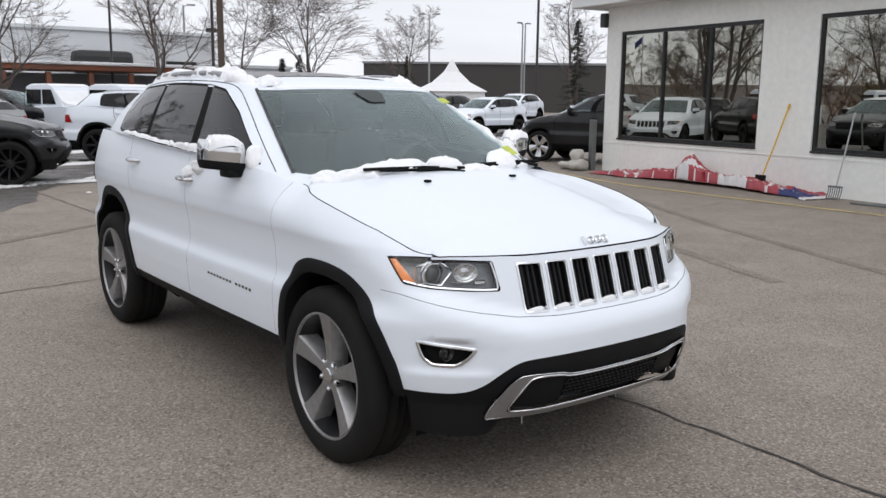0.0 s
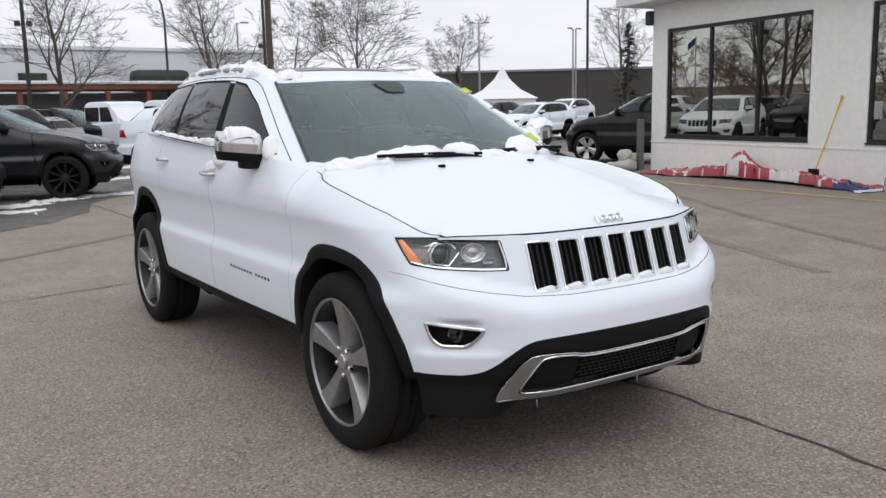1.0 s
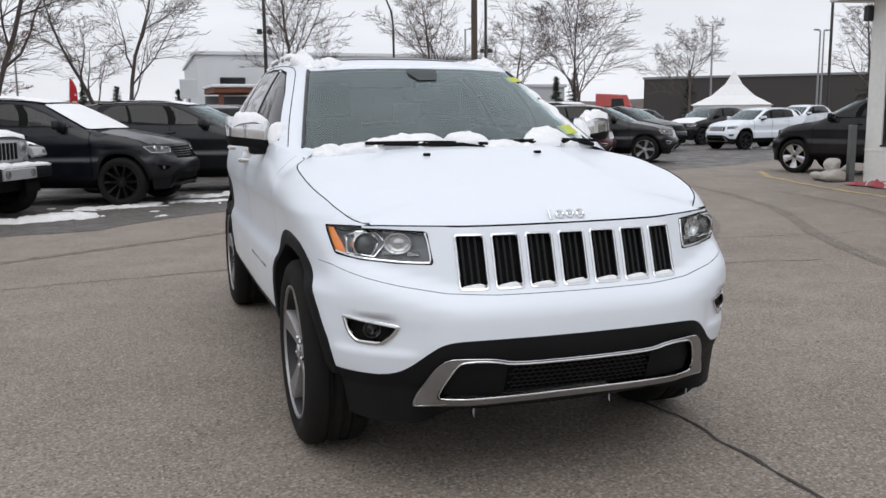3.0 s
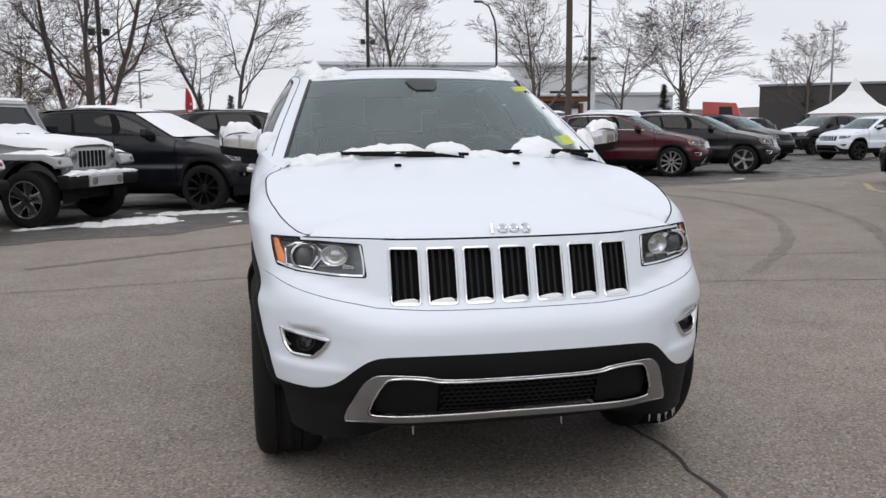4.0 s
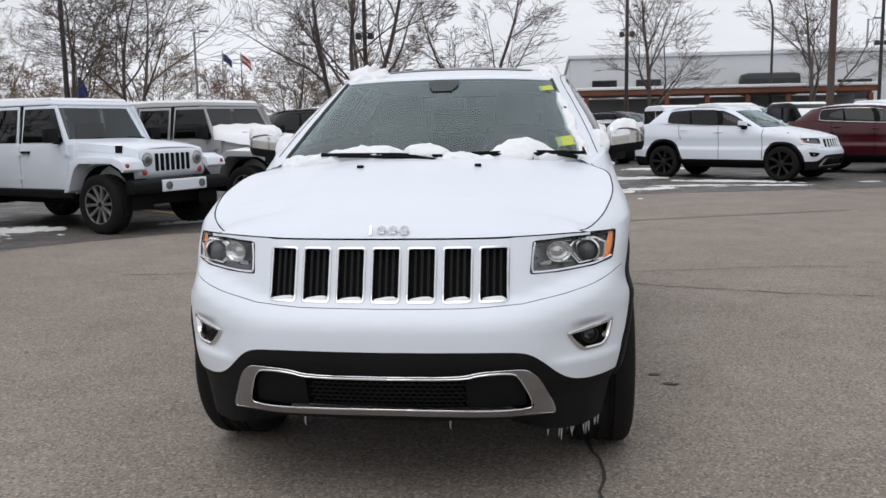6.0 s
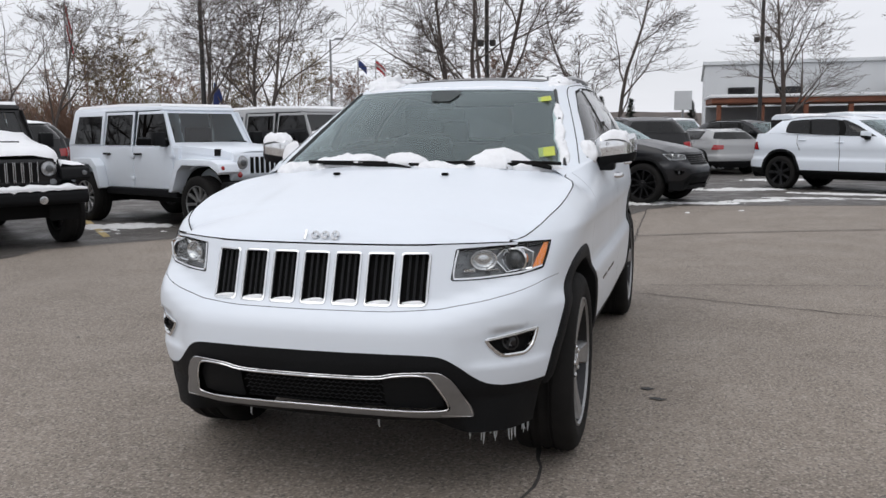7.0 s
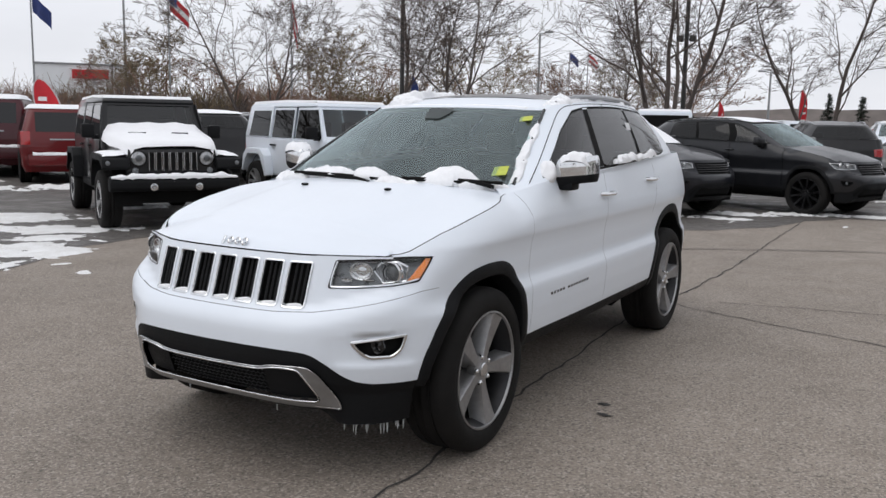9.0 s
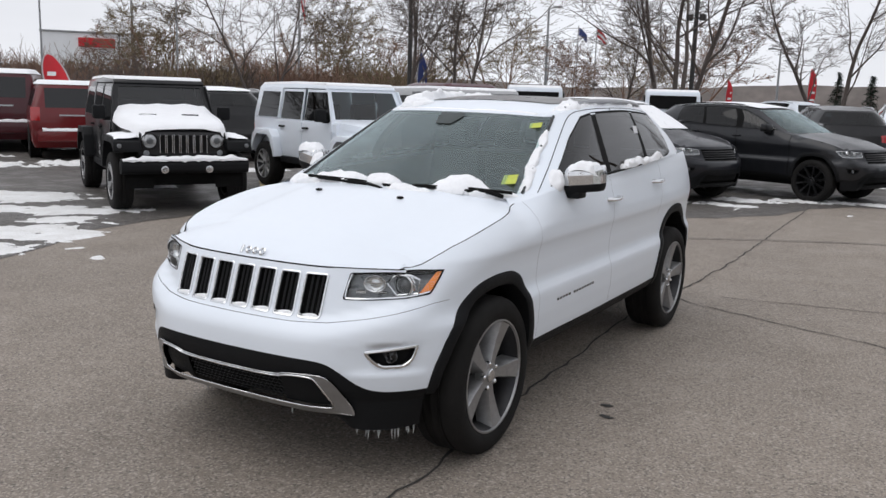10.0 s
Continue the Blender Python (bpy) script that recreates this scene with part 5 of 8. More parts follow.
    if hood_snow:
        rows = []
        for y, w, z in ((-.47, .54, 1.09), (-.43, .60, 1.145), (-.2, .66, 1.19), (.2, .72, 1.23), (.6, .76, 1.27), (.80, .74, 1.31), (.90, .66, 1.40)):
            rows.append([bm.verts.new(Vector((w * u, y, z + .05 * (1 - abs(u) ** 3) - (.10 + .05 * noise.noise(Vector((y * 6, u, 4))) if abs(u) == 1 else 0) + .03 * noise.noise(Vector((w * u * 5, y * 5, 1)))))) for u in (-1, -.95, -.7, -.4, -.1, .2, .5, .8, .95, 1)])
        for r0, r1 in zip(rows, rows[1:]):
            for j in range(9):
                bm.faces.new((r0[j], r0[j + 1], r1[j + 1], r1[j]))
        lay_snow(part("snow_cover", bm, SNOW, None, smooth=True), m, "thick layer of white snow on a bonnet")
        for s in (1, -1):
            bm = bmesh.new()
            box(bm, s * .30 - .12, s * .30 + .12, .42, .455, 1.285, 1.312, 0.008)
            part("bonnet_vent", bm, BLACK, car)
            bm = bmesh.new()
            prev = None
            for i in range(15):
                y = -.46 + .84 * i / 14
                n1 = noise.noise(Vector((y * 6, s + m.translation.x, 3)))
                hi_ = (.035 + .02 * n1) * min(1, .15 + 4 * min(i, 14 - i) / 14)
                base = 1.028 - .19 * max(0, -y - .34)
                row = [bm.verts.new((s * x, y, base + z)) for x, z in ((.60, -.004), (.62, hi_ * .9 + .02), (.74, hi_), (.86 + .04 * n1, hi_ * .7), (.90 + .04 * n1, -.004))]
                if prev:
                    for j in range(4):
                        bm.faces.new((prev[j], prev[j + 1], row[j + 1], row[j]))
                prev = row
            lay_snow(part("snow_cover", bm, SNOW, None, smooth=True), m, "low ridge of snow on a car wing")
        bm = bmesh.new()
    if roof_snow:
        slab(bm, [(1.10, 1.80), (1.16, 1.845), (2.2, 1.862), (3.44, 1.84), (3.5, 1.795)], -.65, .65, 0.015, 0.02)
        lay_snow(part("snow_cover", bm, SNOW, None, angle=60), m, "layer of white snow on a car roof")
        bm = bmesh.new()
    if bumper_snow:
        prev = None
        for i in range(57):
            x = -.84 + 1.68 * i / 56
            n1, n2 = noise.noise(Vector((x * 7, m.translation.x, 1))), noise.noise(Vector((x * 15, m.translation.y, 5)))
            hgt = max(.008, .045 + .035 * n1 + .02 * n2) * min(1, .3 + 6 * min(i, 56 - i) / 56)
            row = [bm.verts.new((x, y, z)) for y, z in ((-.655, .715 - .035 * max(0, n2)), (-.66, .725 + hgt * .4), (-.63, .725 + hgt), (-.56, .728 + hgt * 1.1), (-.49, .722 + hgt * .7), (-.47, .71))]
            if prev:
                for j in range(5):
                    bm.faces.new((prev[j], prev[j + 1], row[j + 1], row[j]))
            prev = row
        lay_snow(part("snow_cover", bm, SNOW, None, angle=60), m, "line of white snow along a bumper")
    else:
        bm.free()
    return car

# ---- ground ----
def flat(name, outline, z, mat, label="", kind="structure"):
    bm = bmesh.new()
    bm.faces.new([bm.verts.new((x, y, z)) for x, y in outline])
    bmesh.ops.triangulate(bm, faces=bm.faces)
    for f in bm.faces:
        if f.normal.z < 0:
            f.normal_flip()
    me = bpy.data.meshes.new(name)
    bm.to_mesh(me)
    bm.free()
    me.materials.append(mat)
    return tagged(attach(name, me), label, kind=kind)


def uneven(line, step, amount, seed):
    pts = dense(line, step, False)
    rnd = random.Random(seed)
    return [(x + rnd.uniform(-amount, amount), y + rnd.uniform(-amount, amount)) for x, y in pts]


def ribbon(name, line, width, z, mat, label, seed=1, ragged=0.3):
    rnd = random.Random(seed)
    bm = bmesh.new()
    prev = None
    for i, p in enumerate(line):
        a, b = Vector(line[max(i - 1, 0)]), Vector(line[min(i + 1, len(line) - 1)])
        d = (b - a).normalized()
        n = Vector((-d.y, d.x))
        w0, w1 = width / 2 * rnd.uniform(1 - ragged, 1 + ragged), width / 2 * rnd.uniform(1 - ragged, 1 + ragged)
        q = Vector(p)
        row = [bm.verts.new((*(q + n * w0), z)), bm.verts.new((*(q - n * w1), z))]
        if prev:
            bm.faces.new((prev[0], prev[1], row[1], row[0]))
        prev = row
    for f in bm.faces:
        f.normal_update()
        if f.normal.z < 0:
            f.normal_flip()
    me = bpy.data.meshes.new(name)
    bm.to_mesh(me)
    bm.free()
    me.materials.append(mat)
    return tagged(attach(name, me), label, kind="structure")


flat("ground", [(-1500, -1500), (1500, -1500), (1500, 1500), (-1500, 1500)], 0.0, ASPHALT, "worn grey asphalt of a car park")
edge_line = uneven([(-6.6, -7), (-5.0, -1), (-5.3, 1.5), (-6.1, 3.0), (-6.2, 5.0), (-5.5, 6.2), (-4.5, 7.05), (-3.4, 7.7), (-2.0, 7.95), (-1.5, 8.7), (-.4, 9.6), (.3, 10.6), (.6, 11.9), (1.2, 12.9), (3.4, 13.3), (6.5, 13.9), (11, 15.2), (14, 16.4), (22, 22), (34, 29)], 0.5, 0.07, 4)
flat("pavement_dark", edge_line + [(34, 120), (-90, 120), (-90, -7)], 0.004, ASPHALT_DARK, "darker damp asphalt under the parked cars")
ribbon("trim_crack", uneven([(.75, -4.5), (.74, -1.6), (.78, -.3), (.69, .2), (.64, 1.4), (.55, 3.0), (.63, 4.5), (.67, 6.2), (.56, 12.3)], 0.11, 0.016, 7), 0.015, 0.005, CRACK, "long dark crack across the asphalt", 3, 0.6)
ribbon("trim_crack", uneven([(-3.5, 4.0), (-1.4, 4.32), (-.6, 4.45), (.2, 4.2), (.93, 3.76), (1.8, 3.47), (2.4, 3.28), (4.5, 2.9)], 0.14, 0.02, 9), 0.012, 0.005, CRACK, "thin crack across the asphalt", 5, 0.7)
ribbon("trim_crack", uneven([(1.0, 4.2), (3, 4.6), (6, 4.3), (9, 4.9)], 0.2, 0.03, 12), 0.010, 0.005, CRACK, "thin crack across the asphalt", 6, 0.7)
yellow = [(9.5, -4), (9.55, 2.6), (9.68, 5.5), (9.83, 7.4), (10.12, 8.7), (10.65, 10.4), (11.3, 12.1), (12.4, 13.8)]
ribbon("trim_line", dense(yellow, 0.3, False), 0.13, 0.006, YELLOW_LINE, "worn yellow painted line", 8, 0.12)
for i, (p, q) in enumerate((((-8.7, 8.8), (-6.3, 6.3)), ((-6.6, 10.6), (-4.4, 9.0)))):
    ribbon("trim_line", dense([p, q], 0.3, False), 0.10, 0.009, YELLOW_LINE, "worn yellow bay line", 20 + i, 0.15)


def snow_patch(cx, cy, rx, ry, turn=0.0, high=0.05, seed=0, mat=None, label="flat patch of old snow on the asphalt"):
    """An uneven sheet of snow whose ragged rim dips into the asphalt."""
    ex, ey = rx * 1.45, ry * 1.6
    nx = max(10, min(84, int(2 * ex / .035)))
    ny = max(8, min(56, int(2 * ey / .035)))
    fine = min(1.0, max(.15, min(rx, ry)))
    bm = bmesh.new()
    grid = []
    for i in range(nx + 1):
        row = []
        for j in range(ny + 1):
            x, y = ex * (2 * i / nx - 1), ey * (2 * j / ny - 1)
            q = Vector((x / fine, y / fine, seed * 3.7))
            h = 1 - (x / rx) ** 2 - (y / ry) ** 2
            h = h * .75 - .14 + .75 * noise.noise(q * 1.1) + .55 * noise.noise(q * 2.7) + .35 * noise.noise(q * 6.5) + .18 * noise.noise(q * 14)
            rim_ = min(1.0, 8 * min(i, nx - i) / nx, 8 * min(j, ny - j) / ny)
            h = h * rim_ - (1 - rim_) * .6
            z = .6 * high * (1 - math.exp(-3.2 * h)) + high * .15 * noise.noise(q * 5) if h > 0 else h * .06
            row.append(bm.verts.new((x, y, max(z + .005, -.012))))
        grid.append(row)
    for i in range(nx):
        for j in range(ny):
            quad = (grid[i][j], grid[i + 1][j], grid[i + 1][j + 1], grid[i][j + 1])
            if max(v.co.z for v in quad) > 0:
                bm.faces.new(quad)
    for v in [v for v in bm.verts if not v.link_faces]:
        bm.verts.remove(v)
    return tagged(part("snow_patch", bm, mat or SNOW_DIRTY, None, smooth=True, at=pose(cx, cy, 0.0, 0, 0, turn)), label, "snow", "snow patches on the ground")


def park(fx_, fy_, heading, wheel=(-0.80, 0.0)):
    """Pose of a car whose wheel of local place stands at (fx_, fy_)."""
    rz = heading + 90
    off = Matrix.Rotation(radians(rz), 3, "Z") @ Vector((wheel[0], wheel[1], 0))
    return pose(fx_ - off.x, fy_ - off.y, 0, 0, 0, rz)


# ---- the white car ----
HERO = build_suv("suv", pose(0, 0, 0), WHITE, "white sport utility car with snow on its cowl and mirrors", hi=True, wheels="five", frame_mat=SATIN_GREY)

# ---- the shop building ----
WALL = material("painted_block_wall", (0.86, 0.868, 0.825), 0.85, vary=0.03, scale=0.9, fine=9, tint=(0.74, 0.755, 0.735), bumped=0.07, bump_scale=14)
FASCIA = material("white_fascia", (0.72, 0.73, 0.74), 0.55, vary=0.05, scale=1.0)
FRAME = material("dark_window_frame", (0.03, 0.032, 0.033), 0.4, 0.3, vary=0.1)
# dark grey puts the dimness of the room behind the panes into the colour
INTERIOR = material("showroom_dark_tone", (0.10, 0.10, 0.10), 0.8, vary=0.2, scale=0.7)
A, B = Vector((12.02, 10.2)), Vector((11.22, 4.5))
WDIR = (B - A).normalized()
W_ANG = math.degrees(math.atan2(WDIR.y, WDIR.x))
WM = pose(A.x, A.y, 0, 0, 0, W_ANG)     # local x runs along the wall from its corner, local y into the building


def wall_box(name, x0, x1, y0, y1, z0, z1, mat, label="", bevel=0.0, parent=None, kind="structure"):
    bm = bmesh.new()
    box(bm, x0, x1, y0, y1, z0, z1, bevel)
    ob = part(name, bm, mat, parent, label, at=None if parent else WM)
    return tagged(ob, label, kind=kind) if parent is None else ob


WIN = [(.46, 4.25), (5.42, 9.45), (10.9, 15.1)]
Z0, Z1, TH = .73, 3.0, .25
wall_box("wall_west", 0, 18, 0, TH, -.02, Z0, WALL, "painted grey block wall of a low shop")
wall_box("wall_west_upper", 0, 18, 0, TH, Z1, 3.528, WALL, "painted grey block wall of a low shop")
last = 0
for i, (a, b) in enumerate(WIN):
    wall_box("wall_pier", last, a, 0, TH, Z0, Z1, WALL, "painted grey block wall of a low shop")
    last = b
wall_box("wall_pier", last, 18, 0, TH, Z0, Z1, WALL, "painted grey block wall of a low shop")
wall_box("wall_north", 0, TH, TH, 9, -.02, 3.528, WALL, "painted grey block wall of a low shop")
wall_box("wall_back", TH, 18, 6.0, 6.1, -.02, 3.42, INTERIOR, "inner wall of the showroom, coloured dark for dimness")
wall_box("ceiling_showroom", TH, 18, TH, 6.0, 3.42, 3.52, INTERIOR, "showroom ceiling, coloured dark for dimness")
wall_box("roof_canopy", -.6, 19, -.55, 9, 3.53, 4.5, FASCIA, "white fascia of a flat roof overhang", 0.02)
wall_box("trim_band", -.012, 18, -.012, -.002, .62, .645, WALL, "thin joint band along the wall")
for i, (a, b) in enumerate(WIN):
    win = tagged(root("window_%d" % (i + 1), WM, "large dark shop window reflecting the car park", "window", kind="structure"))
    for nm, x0, x1, z0, z1 in (("window_frame", a, a + .045, Z0, Z1), ("window_frame", b - .045, b, Z0, Z1), ("window_frame", a + .045, b - .045, Z1 - .07, Z1), ("window_frame", a + .045, b - .045, Z0, Z0 + .07)):
        wall_box(nm, x0, x1, .03, .12, z0, z1, FRAME, parent=win)
    wall_box("window_sill", a, b, -.025, .03, Z0 - .022, Z0 + .012, FRAME, parent=win)
    third = (b - a) / 3
    for k in (1, 2):
        wall_box("mullion", a + third * k - .024, a + third * k + .024, .03, .12, Z0 + .07, Z1 - .07, FRAME, parent=win)
    for k in range(3):
        x0, x1 = a + third * k + (.024 if k else .045), a + third * (k + 1) - (.024 if k < 2 else .045)
        bm = bmesh.new()
        bm.faces.new([bm.verts.new(p) for p in ((x0, .07, Z0 + .07), (x1, .07, Z0 + .07), (x1, .07, Z1 - .07), (x0, .07, Z1 - .07))])
        part("pane", bm, SHOP_GLASS, win)

# ---- parked cars ----
ROW = "cars parked side by side"
LONG_SUV = build_suv("suv", park(.45, 13.05, -20), GREY_PAINT, "dark grey seven-seat sport utility car with black wheels", kw=1.045, kr=1.12, face="bars", group=ROW, frame_mat=CLADDING, roof_snow=0.02)
build_suv("suv", park(-1.85, 11.15, -22), NAVY, "dark navy sport utility car with snow on its windscreen", kw=1.045, kr=1.12, face="bars", group=ROW, frame_mat=CLADDING, roof_snow=0.03, screen_snow=True)
WHITE_SUV = build_suv("suv", park(5.61, 16.14, -38), WHITE, "white sport utility car with black lower trim", kz=.975, group=ROW, wheels="mesh", lamp_trim=GLOSS_BLACK)
build_suv("suv", park(9.5, 17.5, -37), MAROON, "dark red sport utility car with bright wheels", kz=.975, belt=SATIN, group=ROW, wheels="bright", roof_snow=0.03)
build_suv("suv", park(11.95, 18.2, -37), GREY_PAINT, "dark grey sport utility car with star wheels", kz=.975, group=ROW, wheels="five")
SMALL_SUV = build_suv("suv", park(20.4, 24.8, 188, (0.75, 0)), WHITE, "small white sport utility car with black wheels", kw=.905, kf=.95, kr=.8, kx=.95, kz=.94, wheels="mesh", wheel_r=0.35)
build_suv("suv", park(12.8, 13.0, 108, (0.75, 0)), BLACK_PAINT, "black sport utility car beside the building", face="low", wheels="star")
DARK_SUV = build_suv("suv", park(22.2, 30.2, 195, (0.75, 0)), BLACK_PAINT, "dark sport utility car with snow on its bonnet", face="low", kw=.95, wheels="mesh", hood_snow=True)
build_off_roader(park(-7.35, 4.45, -30), BLACK_PAINT, "black four-door off-road car with snow on its bonnet", flare=CLADDING, slot_mat=SATIN, hood_snow=True, bumper_snow=True, group=ROW)
build_off_roader(park(-5.34, 7.2, -22), WHITE, "white four-door off-road car", group=ROW, bumper_plate=True, wheels="bright")
build_off_roader(park(-4.08, 9.3, -24), SILVER_PAINT, "silver grey four-door off-road car with snow on its bonnet", group=ROW, hood_snow=True, bumper_snow=True, bumper_plate=True, wheels="star")

# ---- details of the white car ----
hero = HERO["root"]
hS, hG, hroof, hhood, hsx, hsy = HERO["S"], HERO["G"], HERO["roof"], HERO["hood"], HERO["sx"], HERO["sy"]


def bar_row(n, name, m, widths, h, mat, parent, gap=0.4, deep=0.004, seed=3):
    """Plain bars in a row, in place of lettering."""
    rnd = random.Random(seed)
    x = 0.0
    for k in range(n):
        w = widths * rnd.uniform(0.7, 1.15)
        bm = bmesh.new()
        box(bm, x, x + w, -deep, deep, 0, h, min(w, h) * 0.2)
        part(name, bm, mat, parent, at=m @ pose(0, 0, 0))
        x += w * (1 + gap)


# raised emblem on the bonnet lip
for x, w, h in ((-.074, .022, .042), (-.038, .030, .030), (.003, .030, .030), (.044, .030, .036)):
    z = .992
    p = hhood(x + w / 2, -.695)
    bm = bmesh.new()
    if h > .04:
        box(bm, x + .006, x + .017, -.007, .004, -h / 2, h / 2, 0.003)
    else:
        tube(bm, [(x + w / 2 + w * .42 * math.cos(a), -.003, h * .42 * math.sin(a)) for a in np.linspace(0, 2 * math.pi, 19)], .0058, 6)
    part("emblem_bar", bm, CHROME, hero, "plain raised chrome bar", at=pose(0, p[1] - .003, p[2] + .006, -34, 0, 0))
# bars of script on the doors
for s in (1, -1):
    for k in range(13):
        y = .67 + .038 * k + (.03 if k > 4 else 0)
        p = hS(hsy(y), .645 + .0006 * k)
        bm = bmesh.new()
        box(bm, -.001, .002, -.011, .011, -.007, .007, 0.001)
        part("script_bar", bm, GLOSS_BLACK, hero, "", at=pose(s * p[0], p[1], p[2]))
# washer nozzles
for x in (-.272, .258):
    p = hhood(x, .105)
    bm = bmesh.new()
    box(bm, -.014, .014, -.012, .016, 0, .012, 0.004)
    part("washer_nozzle", bm, BLACK, hero, at=pose(p[0], p[1], p[2]))
# wipers
for pts, in (([(.05, .235, 1.205), (-.05, .27, 1.222), (-.42, .285, 1.228)],), ([(.70, .40, 1.205), (.62, .39, 1.222), (.28, .31, 1.226)],)):
    bm = bmesh.new()
    tube(bm, pts, [0.012, 0.011, 0.006], 6)
    part("wiper_arm", bm, BLACK, hero, angle=40)
    bm = bmesh.new()
    a, b = Vector(pts[1]), Vector(pts[2])
    d = (b - a)
    tube(bm, [a - d * .35 + Vector((0, .01, .004)), a + d * .3 + Vector((0, .012, .010)), b + d * .22 + Vector((0, .012, .006))], 0.009, 6)
    part("wiper_blade", bm, BLACK, hero, angle=40)
# tags inside the windscreen
for k, v, w, h, rot in ((2.42, .20, .080, .085, 8), (2.30, .845, .072, .060, 6)):
    p, q = hG(k, v), hG(k, v + .02)
    slope = math.degrees(math.atan2(q[2] - p[2], q[1] - p[1]))
    bm = bmesh.new()
    box(bm, -w / 2, w / 2, -h / 2, h / 2, -.001, .001)
    part("windscreen_tag", bm, YELLOW_TAG, hero, "yellow paper tag", at=pose(p[0], p[1] - .003, p[2] + .004, slope, 0, 0) @ pose(0, 0, 0, 0, 0, 20 - rot))
bm = bmesh.new()
box(bm, -.06, .06, -.09, .09, -.001, .001)
# paper on the rear door glass
p = hG(6.9, .62)
part("window_label", bm, PAPER, hero, "small white paper label", at=pose(p[0] + .006, p[1], p[2], 0, 72, 0) @ Matrix.Scale(.45, 4))
# icicles under the front bumper
rnd = random.Random(5)
for k in range(20):
    x = rnd.choice((rnd.uniform(.54, .78), rnd.uniform(.58, .76), rnd.uniform(.56, .76), rnd.uniform(.56, .76), rnd.uniform(-.62, .5)))
    p = hS(hsx(abs(x), .30), .30)
    bm = bmesh.new()
    ln = rnd.uniform(.02, .065)
    tube(bm, [(0, 0, .02), (rnd.uniform(-.003, .003), 0, -ln * .5), (rnd.uniform(-.004, .004), 0, -ln)], [.0048, .0035, .001], 5)
    tagged(part("icicle", bm, ICE, None, at=pose(x, p[1] + .04, .275)), "small clear icicle under the front bumper", "icicle", "icicles")


def snow_ridge(pts, width, high, seed, label, step=0.012, up=(0, 0, 1), side=None, rough=0.35):
    """A lumpy ridge of snow along pts; width and high: numbers or one for each point."""
    v3 = [Vector(p) for p in pts]
    n = len(v3)
    ws = width if isinstance(width, (list, tuple)) else [width] * n
    hs_ = high if isinstance(high, (list, tuple)) else [high] * n
    rows_ = []
    for i in range(n - 1):
        k = max(2, int((v3[i + 1] - v3[i]).length / step))
        for j in range(k + (1 if i == n - 2 else 0)):
            t = j / k
            rows_.append((v3[i].lerp(v3[i + 1], t), ws[i] + (ws[i + 1] - ws[i]) * t, hs_[i] + (hs_[i + 1] - hs_[i]) * t))
    bm = bmesh.new()
    upv = Vector(up).normalized()
    rings = []
    m = 13
    last = len(rows_) - 1
    for i, (p, w, h) in enumerate(rows_):
        a, b = rows_[max(i - 1, 0)][0], rows_[min(i + 1, last)][0]
        d = (b - a).normalized()
        s_ = Vector(side).normalized() if side else d.cross(upv).normalized()
        taper = min(1, 0.25 + 3.2 * min(i, last - i) / max(last, 1) * 1.6)
        ring = []
        for j in range(m):
            u = -1 + 2 * j / (m - 1)
            q = p + s_ * (u * w / 2 * (0.5 + 0.5 * taper)) + upv * (h * taper * (1 - abs(u) ** 4.0))
            nz = noise.noise_vector(q * 34 + Vector((seed, 0, 0))) * 0.012 + noise.noise_vector(q * 75 + Vector((seed, 3, 0))) * 0.005 + noise.noise_vector(q * 9 + Vector((0, seed, 0))) * 0.022
            k = rough / 0.35 * (0.35 if abs(u) == 1 else 1.0)
            q = q + (upv * nz.z + s_ * nz.x * 0.7 + d * nz.y * 0.4) * k * min(1, h / 0.03)
            if abs(u) == 1:
                q = q - upv * 0.006
            ring.append(bm.verts.new(q))
        rings.append(ring)
    for r0, r1 in zip(rings, rings[1:]):
        for j in range(m - 1):
            bm.faces.new((r0[j], r0[j + 1], r1[j + 1], r1[j]))
    bm.faces.new(rings[0])
    bm.faces.new(rings[-1])
    return tagged(part("snow_ridge", bm, SNOW, None, label="", smooth=True), label, "snow", "snow left on the white car")


nrm_ws = (0, -.55, .83)
snow_ridge([(-.73, .43, 1.185), (-.60, .36, 1.195), (-.40, .30, 1.20)], [.07, .10, .09], .035, 1, "thin ridge of snow along the cowl", up=nrm_ws)
snow_ridge([(-.52, .36, 1.215), (-.40, .345, 1.222), (-.25, .33, 1.228), (-.11, .325, 1.232)], [.07, .11, .12, .09], [.02, .034, .036, .03], 2, "thick slab of snow on the wipers", up=nrm_ws, rough=.22)
snow_ridge([(-.11, .325, 1.232), (0, .32, 1.235), (.11, .325, 1.23)], [.09, .12, .07], [.03, .038, .02], 3, "thick slab of snow on the wipers", up=nrm_ws, rough=.22)
snow_ridge([(.06, .27, 1.203), (.18, .275, 1.203), (.34, .30, 1.20)], [.07, .08, .06], .025, 4, "thin ridge of snow along the cowl", up=nrm_ws)
snow_ridge([(.30, .335, 1.225), (.40, .375, 1.245), (.48, .41, 1.25), (.60, .43, 1.225)], [.06, .15, .16, .05], [.010, .026, .030, .008], 5, "heap of snow at the foot of the windscreen", up=nrm_ws, rough=.22)
snow_ridge([(.52, .38, 1.205), (.64, .43, 1.20), (.74, .50, 1.195)], [.07, .08, .06], .03, 6, "thin ridge of snow along the cowl", up=nrm_ws)
edge_pts = [tuple(hG(3.0 + .06 * math.sin(j * 1.7), v)) for j, v in enumerate((.05, .2, .35, .5, .65, .8))]
